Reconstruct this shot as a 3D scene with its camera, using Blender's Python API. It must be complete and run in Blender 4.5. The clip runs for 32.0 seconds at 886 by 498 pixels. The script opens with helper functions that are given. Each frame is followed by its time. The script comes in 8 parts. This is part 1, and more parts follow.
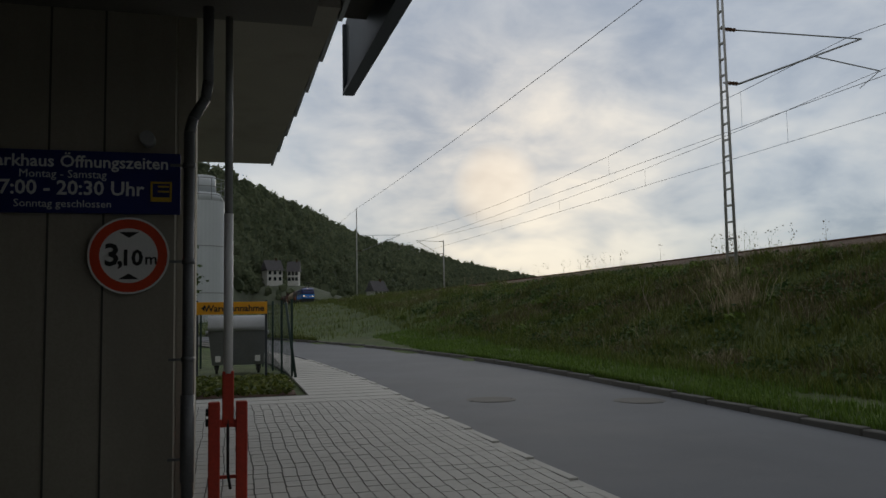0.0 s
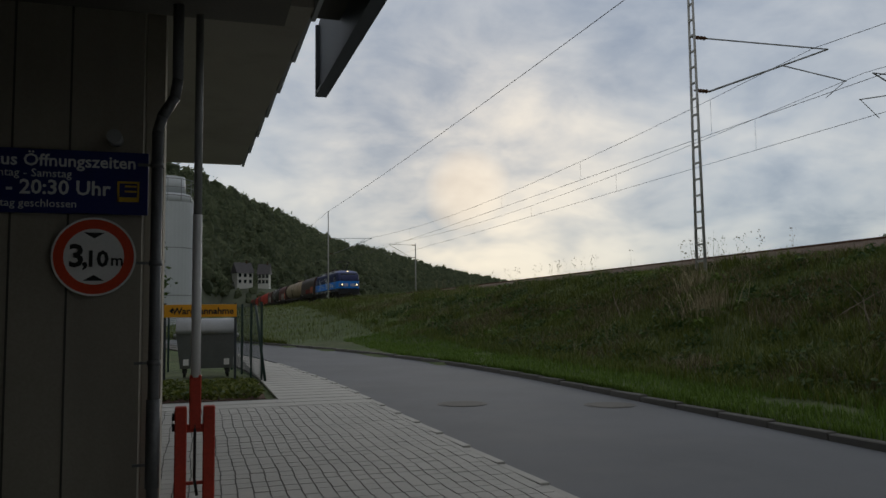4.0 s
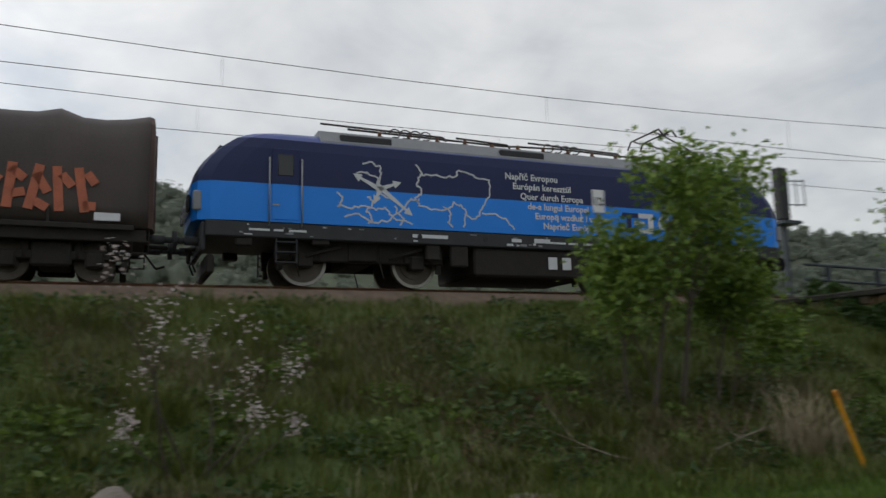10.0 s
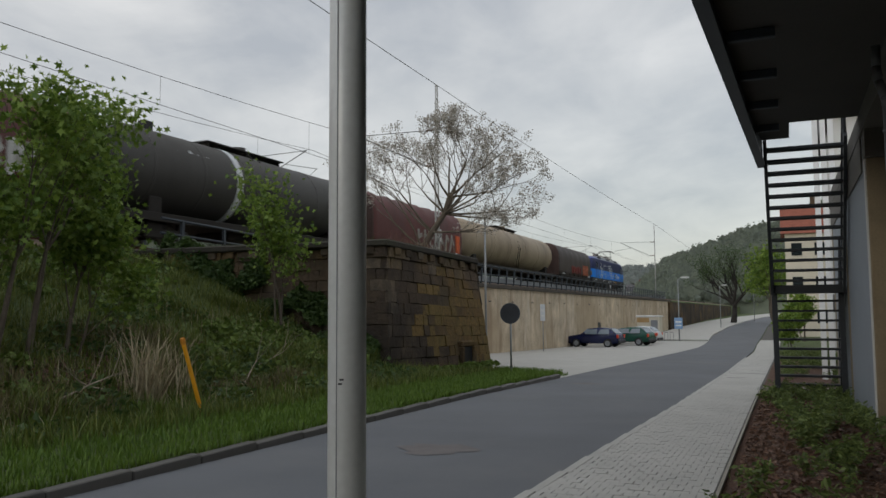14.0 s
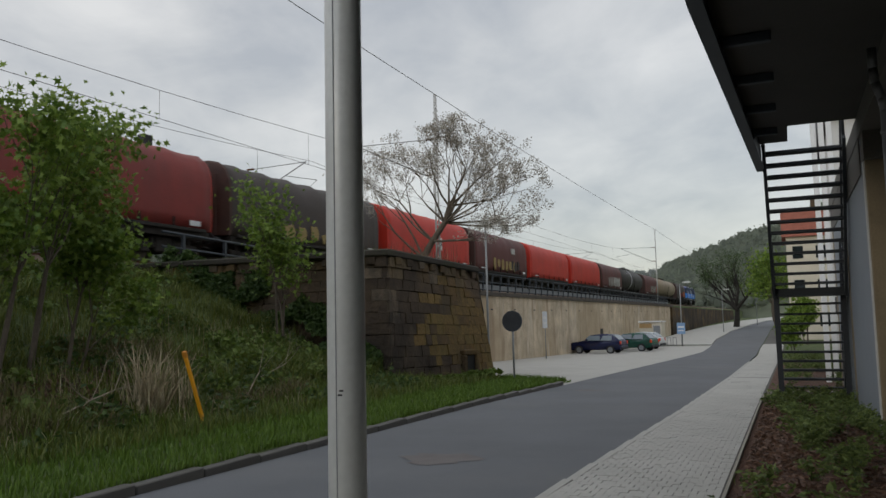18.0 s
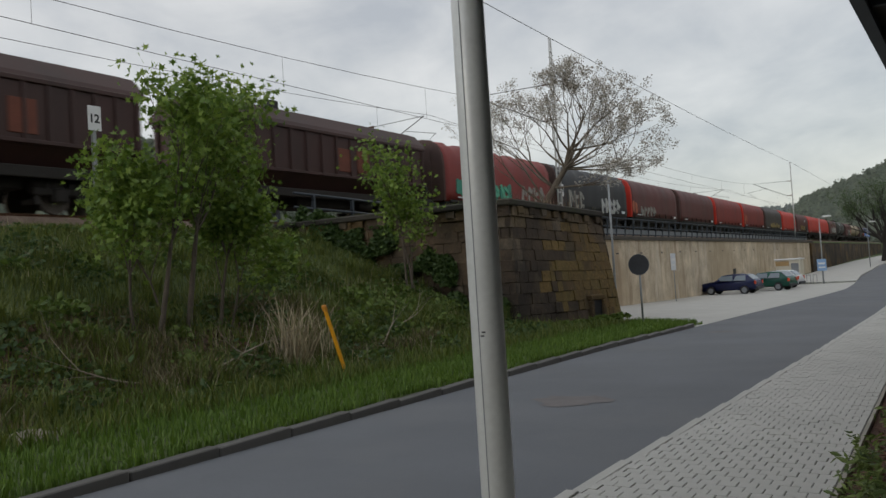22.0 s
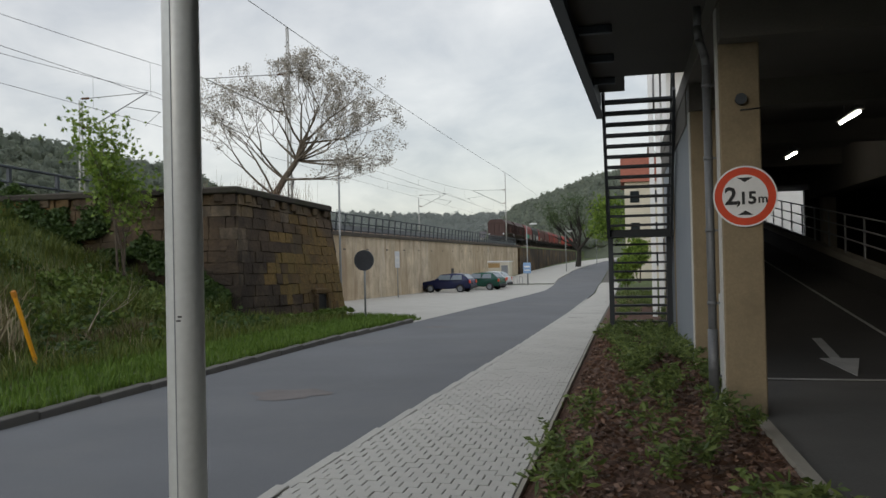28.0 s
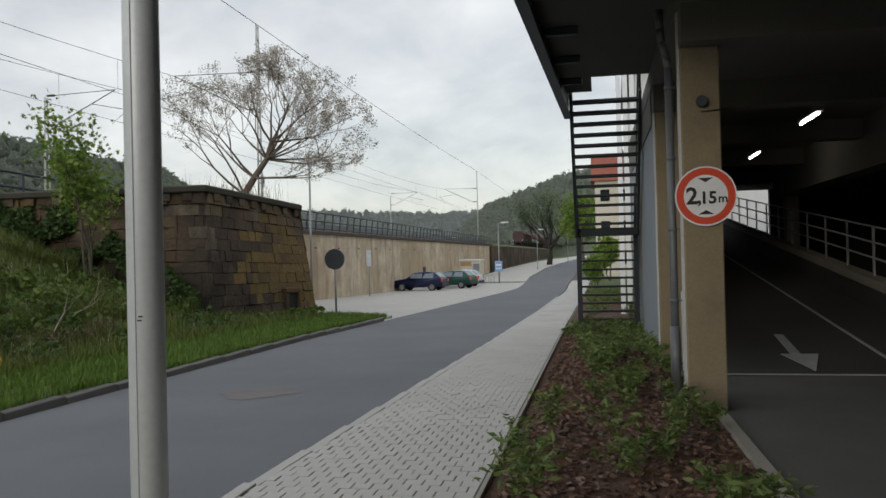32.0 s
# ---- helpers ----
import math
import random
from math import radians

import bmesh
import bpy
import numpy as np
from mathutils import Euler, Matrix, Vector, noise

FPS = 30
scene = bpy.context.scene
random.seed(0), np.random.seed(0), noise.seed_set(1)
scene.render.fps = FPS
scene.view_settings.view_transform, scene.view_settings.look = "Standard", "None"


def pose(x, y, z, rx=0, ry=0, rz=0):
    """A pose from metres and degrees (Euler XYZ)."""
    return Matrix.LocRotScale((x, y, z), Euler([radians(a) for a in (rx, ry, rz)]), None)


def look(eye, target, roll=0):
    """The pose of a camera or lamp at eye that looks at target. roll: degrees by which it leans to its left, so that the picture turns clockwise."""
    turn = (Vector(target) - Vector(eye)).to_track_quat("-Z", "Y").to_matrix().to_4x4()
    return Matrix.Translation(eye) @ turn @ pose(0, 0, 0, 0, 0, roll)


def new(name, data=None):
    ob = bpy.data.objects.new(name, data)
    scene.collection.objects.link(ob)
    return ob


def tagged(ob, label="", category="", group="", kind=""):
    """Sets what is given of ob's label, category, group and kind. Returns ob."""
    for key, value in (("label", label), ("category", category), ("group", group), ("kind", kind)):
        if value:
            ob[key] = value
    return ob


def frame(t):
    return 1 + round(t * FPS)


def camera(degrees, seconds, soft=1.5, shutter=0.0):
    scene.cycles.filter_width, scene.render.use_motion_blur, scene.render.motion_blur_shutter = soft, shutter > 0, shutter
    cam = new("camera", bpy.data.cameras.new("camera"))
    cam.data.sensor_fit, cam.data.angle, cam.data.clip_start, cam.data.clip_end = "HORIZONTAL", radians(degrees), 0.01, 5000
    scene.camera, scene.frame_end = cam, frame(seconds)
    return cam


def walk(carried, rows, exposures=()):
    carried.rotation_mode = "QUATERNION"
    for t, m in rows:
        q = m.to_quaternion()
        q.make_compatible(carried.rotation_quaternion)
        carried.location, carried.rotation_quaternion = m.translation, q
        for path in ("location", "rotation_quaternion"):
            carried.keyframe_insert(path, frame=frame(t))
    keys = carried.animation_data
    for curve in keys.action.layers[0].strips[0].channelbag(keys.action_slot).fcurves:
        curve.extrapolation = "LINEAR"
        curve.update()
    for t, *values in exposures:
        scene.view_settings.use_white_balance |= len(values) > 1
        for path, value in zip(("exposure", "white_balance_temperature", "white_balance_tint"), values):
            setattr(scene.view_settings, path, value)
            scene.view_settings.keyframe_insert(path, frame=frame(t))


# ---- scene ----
cam = camera(58.40, 32.0, shutter=0.2)
ROWS = [
    (0.0, -0.001, -0.000, 1.544, -15.11, 4.57, 1.01),
    (0.5, 0.003, -0.000, 1.544, -15.29, 4.63, 1.00),
    (1.0, 0.001, 0.008, 1.545, -15.53, 4.71, 1.01),
    (1.5, -0.000, 0.009, 1.544, -15.77, 4.78, 0.98),
    (2.0, 0.002, 0.028, 1.546, -15.98, 4.80, 0.93),
    (2.5, 0.006, 0.044, 1.548, -16.19, 4.80, 0.93),
    (3.0, 0.002, 0.042, 1.545, -16.46, 4.77, 0.92),
    (3.5, 0.006, 0.043, 1.545, -16.78, 4.77, 0.87),
    (5.5, 0.007, 0.056, 1.546, -19.23, 4.91, 0.32),
    (6.0, 0.018, 0.076, 1.548, -20.46, 4.88, 0.33),
    (6.5, 0.025, 0.090, 1.552, -22.36, 5.00, 0.29),
    (7.0, 0.029, 0.073, 1.552, -24.99, 5.37, 0.28),
    (7.5, 0.019, -0.007, 1.538, -28.81, 5.82, 0.26),
    (8.0, 0.050, -0.096, 1.529, -36.30, 6.55, -0.22),
    (8.5, 0.270, 0.100, 1.535, -48.82, 7.34, -0.44),
    (9.0, 0.480, 0.250, 1.550, -65.86, 8.26, 0.06),
    (9.3, 0.590, 0.230, 1.560, -78.74, 9.01, -0.38),
    (9.6, 0.680, 0.210, 1.560, -93.08, 9.43, -0.11),
    (9.8, 0.760, 0.320, 1.560, -102.60, 9.22, 0.64),
    (10.0, 0.830, 0.370, 1.555, -111.68, 9.00, 1.29),
    (10.2, 0.880, 0.480, 1.560, -120.95, 8.83, 1.46),
    (10.5, 0.880, 0.620, 1.570, -133.92, 7.96, 0.45),
    (11.0, 0.889, 0.701, 1.579, -148.54, 7.75, -2.11),
    (11.5, 0.921, 0.625, 1.564, -157.03, 7.61, -5.12),
    (12.0, 0.950, 0.550, 1.549, -159.78, 6.84, -5.96),
    (12.5, 0.948, 0.542, 1.553, -158.70, 5.95, -4.08),
    (13.0, 0.924, 0.556, 1.560, -157.47, 4.90, -1.66),
    (13.5, 0.904, 0.563, 1.565, -156.77, 4.45, -0.07),
    (14.0, 0.891, 0.581, 1.566, -156.56, 4.61, 0.38),
    (14.5, 0.885, 0.594, 1.566, -156.57, 4.95, 0.43),
    (16.5, 0.861, 0.615, 1.570, -156.37, 5.47, 1.06),
    (17.0, 0.872, 0.602, 1.570, -156.39, 5.49, 1.18),
    (17.5, 0.881, 0.588, 1.570, -156.41, 5.45, 1.24),
    (18.0, 0.883, 0.579, 1.567, -156.40, 5.25, 1.31),
    (18.5, 0.874, 0.591, 1.565, -156.36, 4.87, 1.27),
    (19.0, 0.857, 0.614, 1.567, -156.31, 4.46, 1.22),
    (19.5, 0.851, 0.623, 1.564, -156.11, 4.10, 1.23),
    (20.0, 0.862, 0.626, 1.562, -155.13, 3.77, 1.17),
    (20.5, 0.856, 0.660, 1.568, -153.21, 3.55, 1.18),
    (21.0, 0.819, 0.737, 1.575, -150.73, 2.99, 1.72),
    (21.5, 0.802, 0.797, 1.567, -147.81, 1.48, 3.36),
    (22.0, 0.789, 0.811, 1.570, -147.44, 1.93, 3.54),
    (22.5, 0.857, 0.672, 1.544, -151.30, 1.60, 2.41),
    (23.0, 0.868, 0.653, 1.537, -155.24, 0.23, 1.49),
    (23.5, 0.852, 0.652, 1.540, -158.52, 0.15, 1.18),
    (24.0, 0.858, 0.647, 1.538, -161.23, 0.28, 1.11),
    (24.5, 0.862, 0.637, 1.537, -163.24, 0.39, 1.10),
    (25.0, 0.853, 0.643, 1.536, -164.57, 0.49, 1.09),
    (25.5, 0.839, 0.650, 1.537, -165.37, 0.59, 1.05),
    (27.5, 0.806, 0.681, 1.537, -166.72, 0.76, 1.13),
    (28.0, 0.790, 0.694, 1.539, -166.93, 0.70, 1.25),
    (28.5, 0.775, 0.705, 1.541, -167.16, 0.64, 1.30),
    (29.0, 0.760, 0.709, 1.541, -167.39, 0.58, 1.38),
    (29.5, 0.747, 0.719, 1.543, -167.63, 0.53, 1.42),
    (30.0, 0.738, 0.733, 1.544, -167.91, 0.50, 1.43),
    (30.5, 0.733, 0.749, 1.545, -168.22, 0.50, 1.44),
    (31.0, 0.731, 0.759, 1.545, -168.53, 0.51, 1.47),
    (31.5, 0.729, 0.761, 1.544, -168.78, 0.53, 1.42),
    (32.0, 0.723, 0.766, 1.544, -168.93, 0.54, 1.39),
]
EXPOSURES = [(0.0, -0.92), (6.5, -1.05), (8.0, -1.1), (9.0, -0.72), (9.6, -0.1), (10.0, 0.08), (11.5, -0.06), (13.0, 0.0), (21.0, 0.04), (24.0, 0.12), (32.0, 0.34)]
walk(cam, [(t, pose(x, y, z, 90 + pitch, roll, yaw)) for t, x, y, z, yaw, pitch, roll in ROWS], EXPOSURES)

# ---- light ----
SUN_BEARING, SUN_HEIGHT = 19.2, 9.0          # degrees right of +y, and above the horizon
world = bpy.data.worlds.new("overcast_sky")
scene.world = world
world.use_nodes = True
wt = world.node_tree
wt.nodes.clear()


def wnode(kind, **sets):
    n = wt.nodes.new(kind)
    for key, value in sets.items():
        n.inputs[key].default_value = value
    return n


def wlink(a, b):
    wt.links.new(a, b)


SUN_DIR = Vector((math.sin(radians(SUN_BEARING)) * math.cos(radians(SUN_HEIGHT)), math.cos(radians(SUN_BEARING)) * math.cos(radians(SUN_HEIGHT)), math.sin(radians(SUN_HEIGHT))))
w_co = wt.nodes.new("ShaderNodeTexCoord")
w_sky = wt.nodes.new("ShaderNodeTexSky")
w_sky.sky_type, w_sky.sun_disc = "NISHITA", False
w_sky.dust_density, w_sky.air_density = 0.0, 1.0
w_sky.sun_elevation, w_sky.sun_rotation = radians(SUN_HEIGHT), radians(SUN_BEARING)
# cloud deck: the direction is flattened so that the clouds narrow towards the horizon
w_sep = wt.nodes.new("ShaderNodeSeparateXYZ")
wlink(w_co.outputs["Generated"], w_sep.inputs[0])
w_den = wt.nodes.new("ShaderNodeMath"); w_den.operation = "ADD"; w_den.inputs[1].default_value = 0.36
w_abs = wt.nodes.new("ShaderNodeMath"); w_abs.operation = "ABSOLUTE"
wlink(w_sep.outputs["Z"], w_abs.inputs[0]); wlink(w_abs.outputs[0], w_den.inputs[0])
w_px = wt.nodes.new("ShaderNodeMath"); w_px.operation = "DIVIDE"
w_py = wt.nodes.new("ShaderNodeMath"); w_py.operation = "DIVIDE"
wlink(w_sep.outputs["X"], w_px.inputs[0]); wlink(w_den.outputs[0], w_px.inputs[1])
wlink(w_sep.outputs["Y"], w_py.inputs[0]); wlink(w_den.outputs[0], w_py.inputs[1])
w_com = wt.nodes.new("ShaderNodeCombineXYZ")
wlink(w_px.outputs[0], w_com.inputs["X"]); wlink(w_py.outputs[0], w_com.inputs["Y"])
w_n1 = wnode("ShaderNodeTexNoise", Scale=1.5, Detail=7.0, Roughness=0.54, Distortion=0.3)
w_n2 = wnode("ShaderNodeTexNoise", Scale=4.2, Detail=6.0, Roughness=0.55, Distortion=0.4)
wlink(w_com.outputs[0], w_n1.inputs["Vector"]); wlink(w_com.outputs[0], w_n2.inputs["Vector"])
w_mix = wt.nodes.new("ShaderNodeMix"); w_mix.data_type = "FLOAT"; w_mix.inputs["Factor"].default_value = 0.36
wlink(w_n1.outputs["Fac"], w_mix.inputs["A"]); wlink(w_n2.outputs["Fac"], w_mix.inputs["B"])


def cloud_ramp(low, mid, high):
    n = wt.nodes.new("ShaderNodeValToRGB")
    n.color_ramp.elements[0].position, n.color_ramp.elements[0].color = 0.39, (*low, 1)
    n.color_ramp.elements[1].position, n.color_ramp.elements[1].color = 0.63, (*high, 1)
    n.color_ramp.elements.new(0.5).color = (*mid, 1)
    wlink(w_mix.outputs["Result"], n.inputs["Fac"])
    return n


# broken blue-grey cloud on the sun's side, a paler and more even deck opposite
w_near = cloud_ramp((0.45, 0.52, 0.65), (0.72, 0.77, 0.85), (1.08, 1.07, 1.04))
w_far = cloud_ramp((0.42, 0.435, 0.465), (0.55, 0.555, 0.565), (0.69, 0.685, 0.68))
w_dot = wt.nodes.new("ShaderNodeVectorMath"); w_dot.operation = "DOT_PRODUCT"; w_dot.inputs[1].default_value = SUN_DIR
w_nrm = wt.nodes.new("ShaderNodeVectorMath"); w_nrm.operation = "NORMALIZE"
wlink(w_co.outputs["Generated"], w_nrm.inputs[0]); wlink(w_nrm.outputs[0], w_dot.inputs[0])
w_half = wt.nodes.new("ShaderNodeMapRange"); w_half.inputs["From Min"].default_value, w_half.inputs["From Max"].default_value = 0.25, 0.92
wlink(w_dot.outputs["Value"], w_half.inputs["Value"])
w_ramp = wt.nodes.new("ShaderNodeMix"); w_ramp.data_type = "RGBA"
wlink(w_half.outputs["Result"], w_ramp.inputs["Factor"]); wlink(w_far.outputs["Color"], w_ramp.inputs["A"]); wlink(w_near.outputs["Color"], w_ramp.inputs["B"])
# the deck is brightest overhead
w_hor = wt.nodes.new("ShaderNodeMapRange"); w_hor.inputs["From Max"].default_value, w_hor.inputs["To Min"].default_value, w_hor.inputs["To Max"].default_value = 0.85, 1.0, 1.25
wlink(w_abs.outputs[0], w_hor.inputs["Value"])
w_bri = wt.nodes.new("ShaderNodeVectorMath"); w_bri.operation = "SCALE"
wlink(w_ramp.outputs["Result"], w_bri.inputs[0]); wlink(w_hor.outputs["Result"], w_bri.inputs["Scale"])
# the cloud is brighter and warmer round the hidden sun, in breaks of the deck
w_halo = wt.nodes.new("ShaderNodeMapRange"); w_halo.inputs["From Min"].default_value = 0.93; w_halo.inputs["From Max"].default_value = 1.0
wlink(w_dot.outputs["Value"], w_halo.inputs["Value"])
w_brk = wt.nodes.new("ShaderNodeMapRange"); w_brk.inputs["From Min"].default_value, w_brk.inputs["From Max"].default_value = 0.42, 0.58; w_brk.inputs["To Min"].default_value = 0.30
wlink(w_mix.outputs["Result"], w_brk.inputs["Value"])
# the half of the sky on the sun's side is brighter
w_sun = wt.nodes.new("ShaderNodeMapRange"); w_sun.inputs["From Min"].default_value, w_sun.inputs["To Min"].default_value, w_sun.inputs["To Max"].default_value = -1.0, 0.97, 1.25
wlink(w_dot.outputs["Value"], w_sun.inputs["Value"])
w_side = wt.nodes.new("ShaderNodeVectorMath"); w_side.operation = "SCALE"
w_pow = wt.nodes.new("ShaderNodeMath"); w_pow.operation = "POWER"; w_pow.inputs[1].default_value = 3.0
wlink(w_halo.outputs["Result"], w_pow.inputs[0])
w_cl = wt.nodes.new("ShaderNodeMath"); w_cl.operation = "MULTIPLY"
wlink(w_pow.outputs[0], w_cl.inputs[0]); wlink(w_brk.outputs["Result"], w_cl.inputs[1])
w_warm = wt.nodes.new("ShaderNodeMix"); w_warm.data_type = "RGBA"; w_warm.blend_type, w_warm.clamp_factor = "ADD", False
w_warm.inputs["B"].default_value = (0.80, 0.53, 0.20, 1)
w_core = wt.nodes.new("ShaderNodeMapRange"); w_core.interpolation_type = "SMOOTHSTEP"
w_core.inputs["From Min"].default_value, w_core.inputs["From Max"].default_value, w_core.inputs["To Max"].default_value = 0.9972, 1.0, 1.3
wlink(w_dot.outputs["Value"], w_core.inputs["Value"])
w_glow = wt.nodes.new("ShaderNodeMath"); w_glow.operation = "MAXIMUM"
wlink(w_cl.outputs[0], w_glow.inputs[0]); wlink(w_core.outputs["Result"], w_glow.inputs[1])
wlink(w_glow.outputs[0], w_warm.inputs["Factor"]); wlink(w_bri.outputs[0], w_side.inputs[0]); wlink(w_sun.outputs["Result"], w_side.inputs["Scale"]); wlink(w_side.outputs[0], w_warm.inputs["A"])
w_bg1 = wnode("ShaderNodeBackground", Strength=0.025)
w_bg2 = wnode("ShaderNodeBackground", Strength=0.85)
wlink(w_sky.outputs["Color"], w_bg1.inputs["Color"]); wlink(w_warm.outputs["Result"], w_bg2.inputs["Color"])
w_sum = wt.nodes.new("ShaderNodeAddShader"); w_out = wt.nodes.new("ShaderNodeOutputWorld")
wlink(w_bg1.outputs[0], w_sum.inputs[0]); wlink(w_bg2.outputs[0], w_sum.inputs[1]); wlink(w_sum.outputs[0], w_out.inputs["Surface"])

sun = new("sun", bpy.data.lights.new("sun", "SUN"))
sun.data.energy, sun.data.angle, sun.data.color = 0.6, radians(14), (1.0, 0.93, 0.82)
sun.matrix_world = look(SUN_DIR * 100, (0, 0, 0))

# ---- materials ----
def material(name, base, rough=0.7, metal=0.0, var=0.12, scale=3.0, fine=40.0, bump=0.15, dist=0.01, tint=None, spread=0.0, stain=None, stain_scale=0.6, stain_amount=0.0, streak=False):
    """Base colour with large and fine variation, an optional stain colour, and relief at real size (object space)."""
    m = bpy.data.materials.new(name)
    m.use_nodes = True
    nt = m.node_tree
    b = nt.nodes["Principled BSDF"]
    b.inputs["Roughness"].default_value, b.inputs["Metallic"].default_value = rough, metal
    co = nt.nodes.new("ShaderNodeTexCoord")
    src = co.outputs["Object"]
    if streak:
        mp = nt.nodes.new("ShaderNodeMapping"); mp.inputs["Scale"].default_value = (1, 1, 0.14)
        nt.links.new(src, mp.inputs["Vector"]); st_src = mp.outputs["Vector"]
    else:
        st_src = src
    n1 = nt.nodes.new("ShaderNodeTexNoise"); n1.inputs["Scale"].default_value, n1.inputs["Detail"].default_value = scale, 5
    n2 = nt.nodes.new("ShaderNodeTexNoise"); n2.inputs["Scale"].default_value, n2.inputs["Detail"].default_value = fine, 4
    nt.links.new(src, n1.inputs["Vector"]); nt.links.new(src, n2.inputs["Vector"])
    add = nt.nodes.new("ShaderNodeMath"); add.operation = "ADD"
    nt.links.new(n1.outputs["Fac"], add.inputs[0]); nt.links.new(n2.outputs["Fac"], add.inputs[1])
    total = add.outputs[0]
    if spread:
        oi = nt.nodes.new("ShaderNodeObjectInfo")
        ma = nt.nodes.new("ShaderNodeMath"); ma.operation = "MULTIPLY_ADD"; ma.inputs[1].default_value = spread; ma.inputs[2].default_value = -spread / 2
        nt.links.new(oi.outputs["Random"], ma.inputs[0])
        ad2 = nt.nodes.new("ShaderNodeMath"); ad2.operation = "ADD"
        nt.links.new(total, ad2.inputs[0]); nt.links.new(ma.outputs[0], ad2.inputs[1]); total = ad2.outputs[0]
    mr = nt.nodes.new("ShaderNodeMapRange"); mr.inputs["From Min"].default_value, mr.inputs["From Max"].default_value = 0.6, 1.4
    nt.links.new(total, mr.inputs["Value"])
    mx = nt.nodes.new("ShaderNodeMix"); mx.data_type = "RGBA"
    lo = [c * (1 - var) for c in base]
    hi = [min(1, c * (1 + var)) for c in (tint or base)]
    mx.inputs["A"].default_value, mx.inputs["B"].default_value = (*lo, 1), (*hi, 1)
    nt.links.new(mr.outputs["Result"], mx.inputs["Factor"])
    colour = mx.outputs["Result"]
    if stain_amount:
        n3 = nt.nodes.new("ShaderNodeTexNoise"); n3.inputs["Scale"].default_value, n3.inputs["Detail"].default_value = stain_scale, 8
        n3.inputs["Roughness"].default_value = 0.65
        nt.links.new(st_src, n3.inputs["Vector"])
        r3 = nt.nodes.new("ShaderNodeMapRange"); r3.inputs["From Min"].default_value, r3.inputs["From Max"].default_value = 0.5, 0.68
        r3.inputs["To Max"].default_value = stain_amount
        nt.links.new(n3.outputs["Fac"], r3.inputs["Value"])
        m3 = nt.nodes.new("ShaderNodeMix"); m3.data_type = "RGBA"; m3.inputs["B"].default_value = (*stain, 1)
        nt.links.new(r3.outputs["Result"], m3.inputs["Factor"]); nt.links.new(colour, m3.inputs["A"]); colour = m3.outputs["Result"]
    nt.links.new(colour, b.inputs["Base Color"])
    if bump:
        bp = nt.nodes.new("ShaderNodeBump"); bp.inputs["Strength"].default_value, bp.inputs["Distance"].default_value = bump, dist
        nt.links.new(total, bp.inputs["Height"]); nt.links.new(bp.outputs["Normal"], b.inputs["Normal"])
    return m


M_ASPHALT = material("asphalt", (0.125, 0.132, 0.142), 0.85, var=0.2, scale=0.5, fine=90, bump=0.35, dist=0.004, stain=(0.155, 0.158, 0.16), stain_scale=0.35, stain_amount=0.6)
M_PAVER = material("concrete_paver", (0.44, 0.43, 0.395), 0.85, var=0.14, scale=1.2, fine=70, bump=0.25, dist=0.003, spread=0.15, stain=(0.38, 0.365, 0.335), stain_scale=0.7, stain_amount=0.35)
M_JOINT = material("joint_sand", (0.10, 0.095, 0.085), 0.95, var=0.25, scale=4, fine=60)
M_KERB = material("granite_kerb", (0.11, 0.105, 0.095), 0.85, var=0.2, scale=3, fine=120, bump=0.3, dist=0.004, spread=0.4, stain=(0.09, 0.085, 0.07), stain_scale=1.5, stain_amount=0.6)
M_GRASS = material("grass_ground", (0.05, 0.068, 0.014), 0.95, var=0.5, scale=0.9, fine=9, bump=0.8, dist=0.06, tint=(0.075, 0.11, 0.03), stain=(0.075, 0.06, 0.03), stain_scale=0.45, stain_amount=0.5)
M_SOIL = material("mulch_soil", (0.10, 0.05, 0.03), 0.95, var=0.5, scale=3, fine=35, bump=0.9, dist=0.03)
M_BALLAST = material("ballast", (0.16, 0.115, 0.085), 0.95, var=0.5, scale=2.5, fine=22, bump=1.0, dist=0.05)
M_CONC = material("concrete", (0.31, 0.285, 0.235), 0.85, var=0.12, scale=1.1, fine=45, bump=0.2, dist=0.004, stain=(0.22, 0.20, 0.17), stain_scale=1.0, stain_amount=0.5, streak=True)
# Two copies of the concrete with the garage's shade put into the base colour.
M_CEIL = material("shaded_ceiling_concrete", (0.14, 0.13, 0.113), 0.9, var=0.15, scale=0.9, fine=45, bump=0.2, dist=0.004)
M_CONCSHADE = material("shaded_concrete", (0.075, 0.071, 0.063), 0.9, var=0.15, scale=0.9, fine=45, bump=0.2, dist=0.004)
M_WALLTOP = material("weathered_coping", (0.07, 0.06, 0.048), 0.95, var=0.35, scale=2, fine=30, bump=0.4, dist=0.01)
M_COPING = material("sooty_coping", (0.04, 0.034, 0.027), 0.95, var=0.45, scale=2, fine=30, bump=0.5, dist=0.015, stain=(0.03, 0.035, 0.012), stain_scale=1.2, stain_amount=0.7)


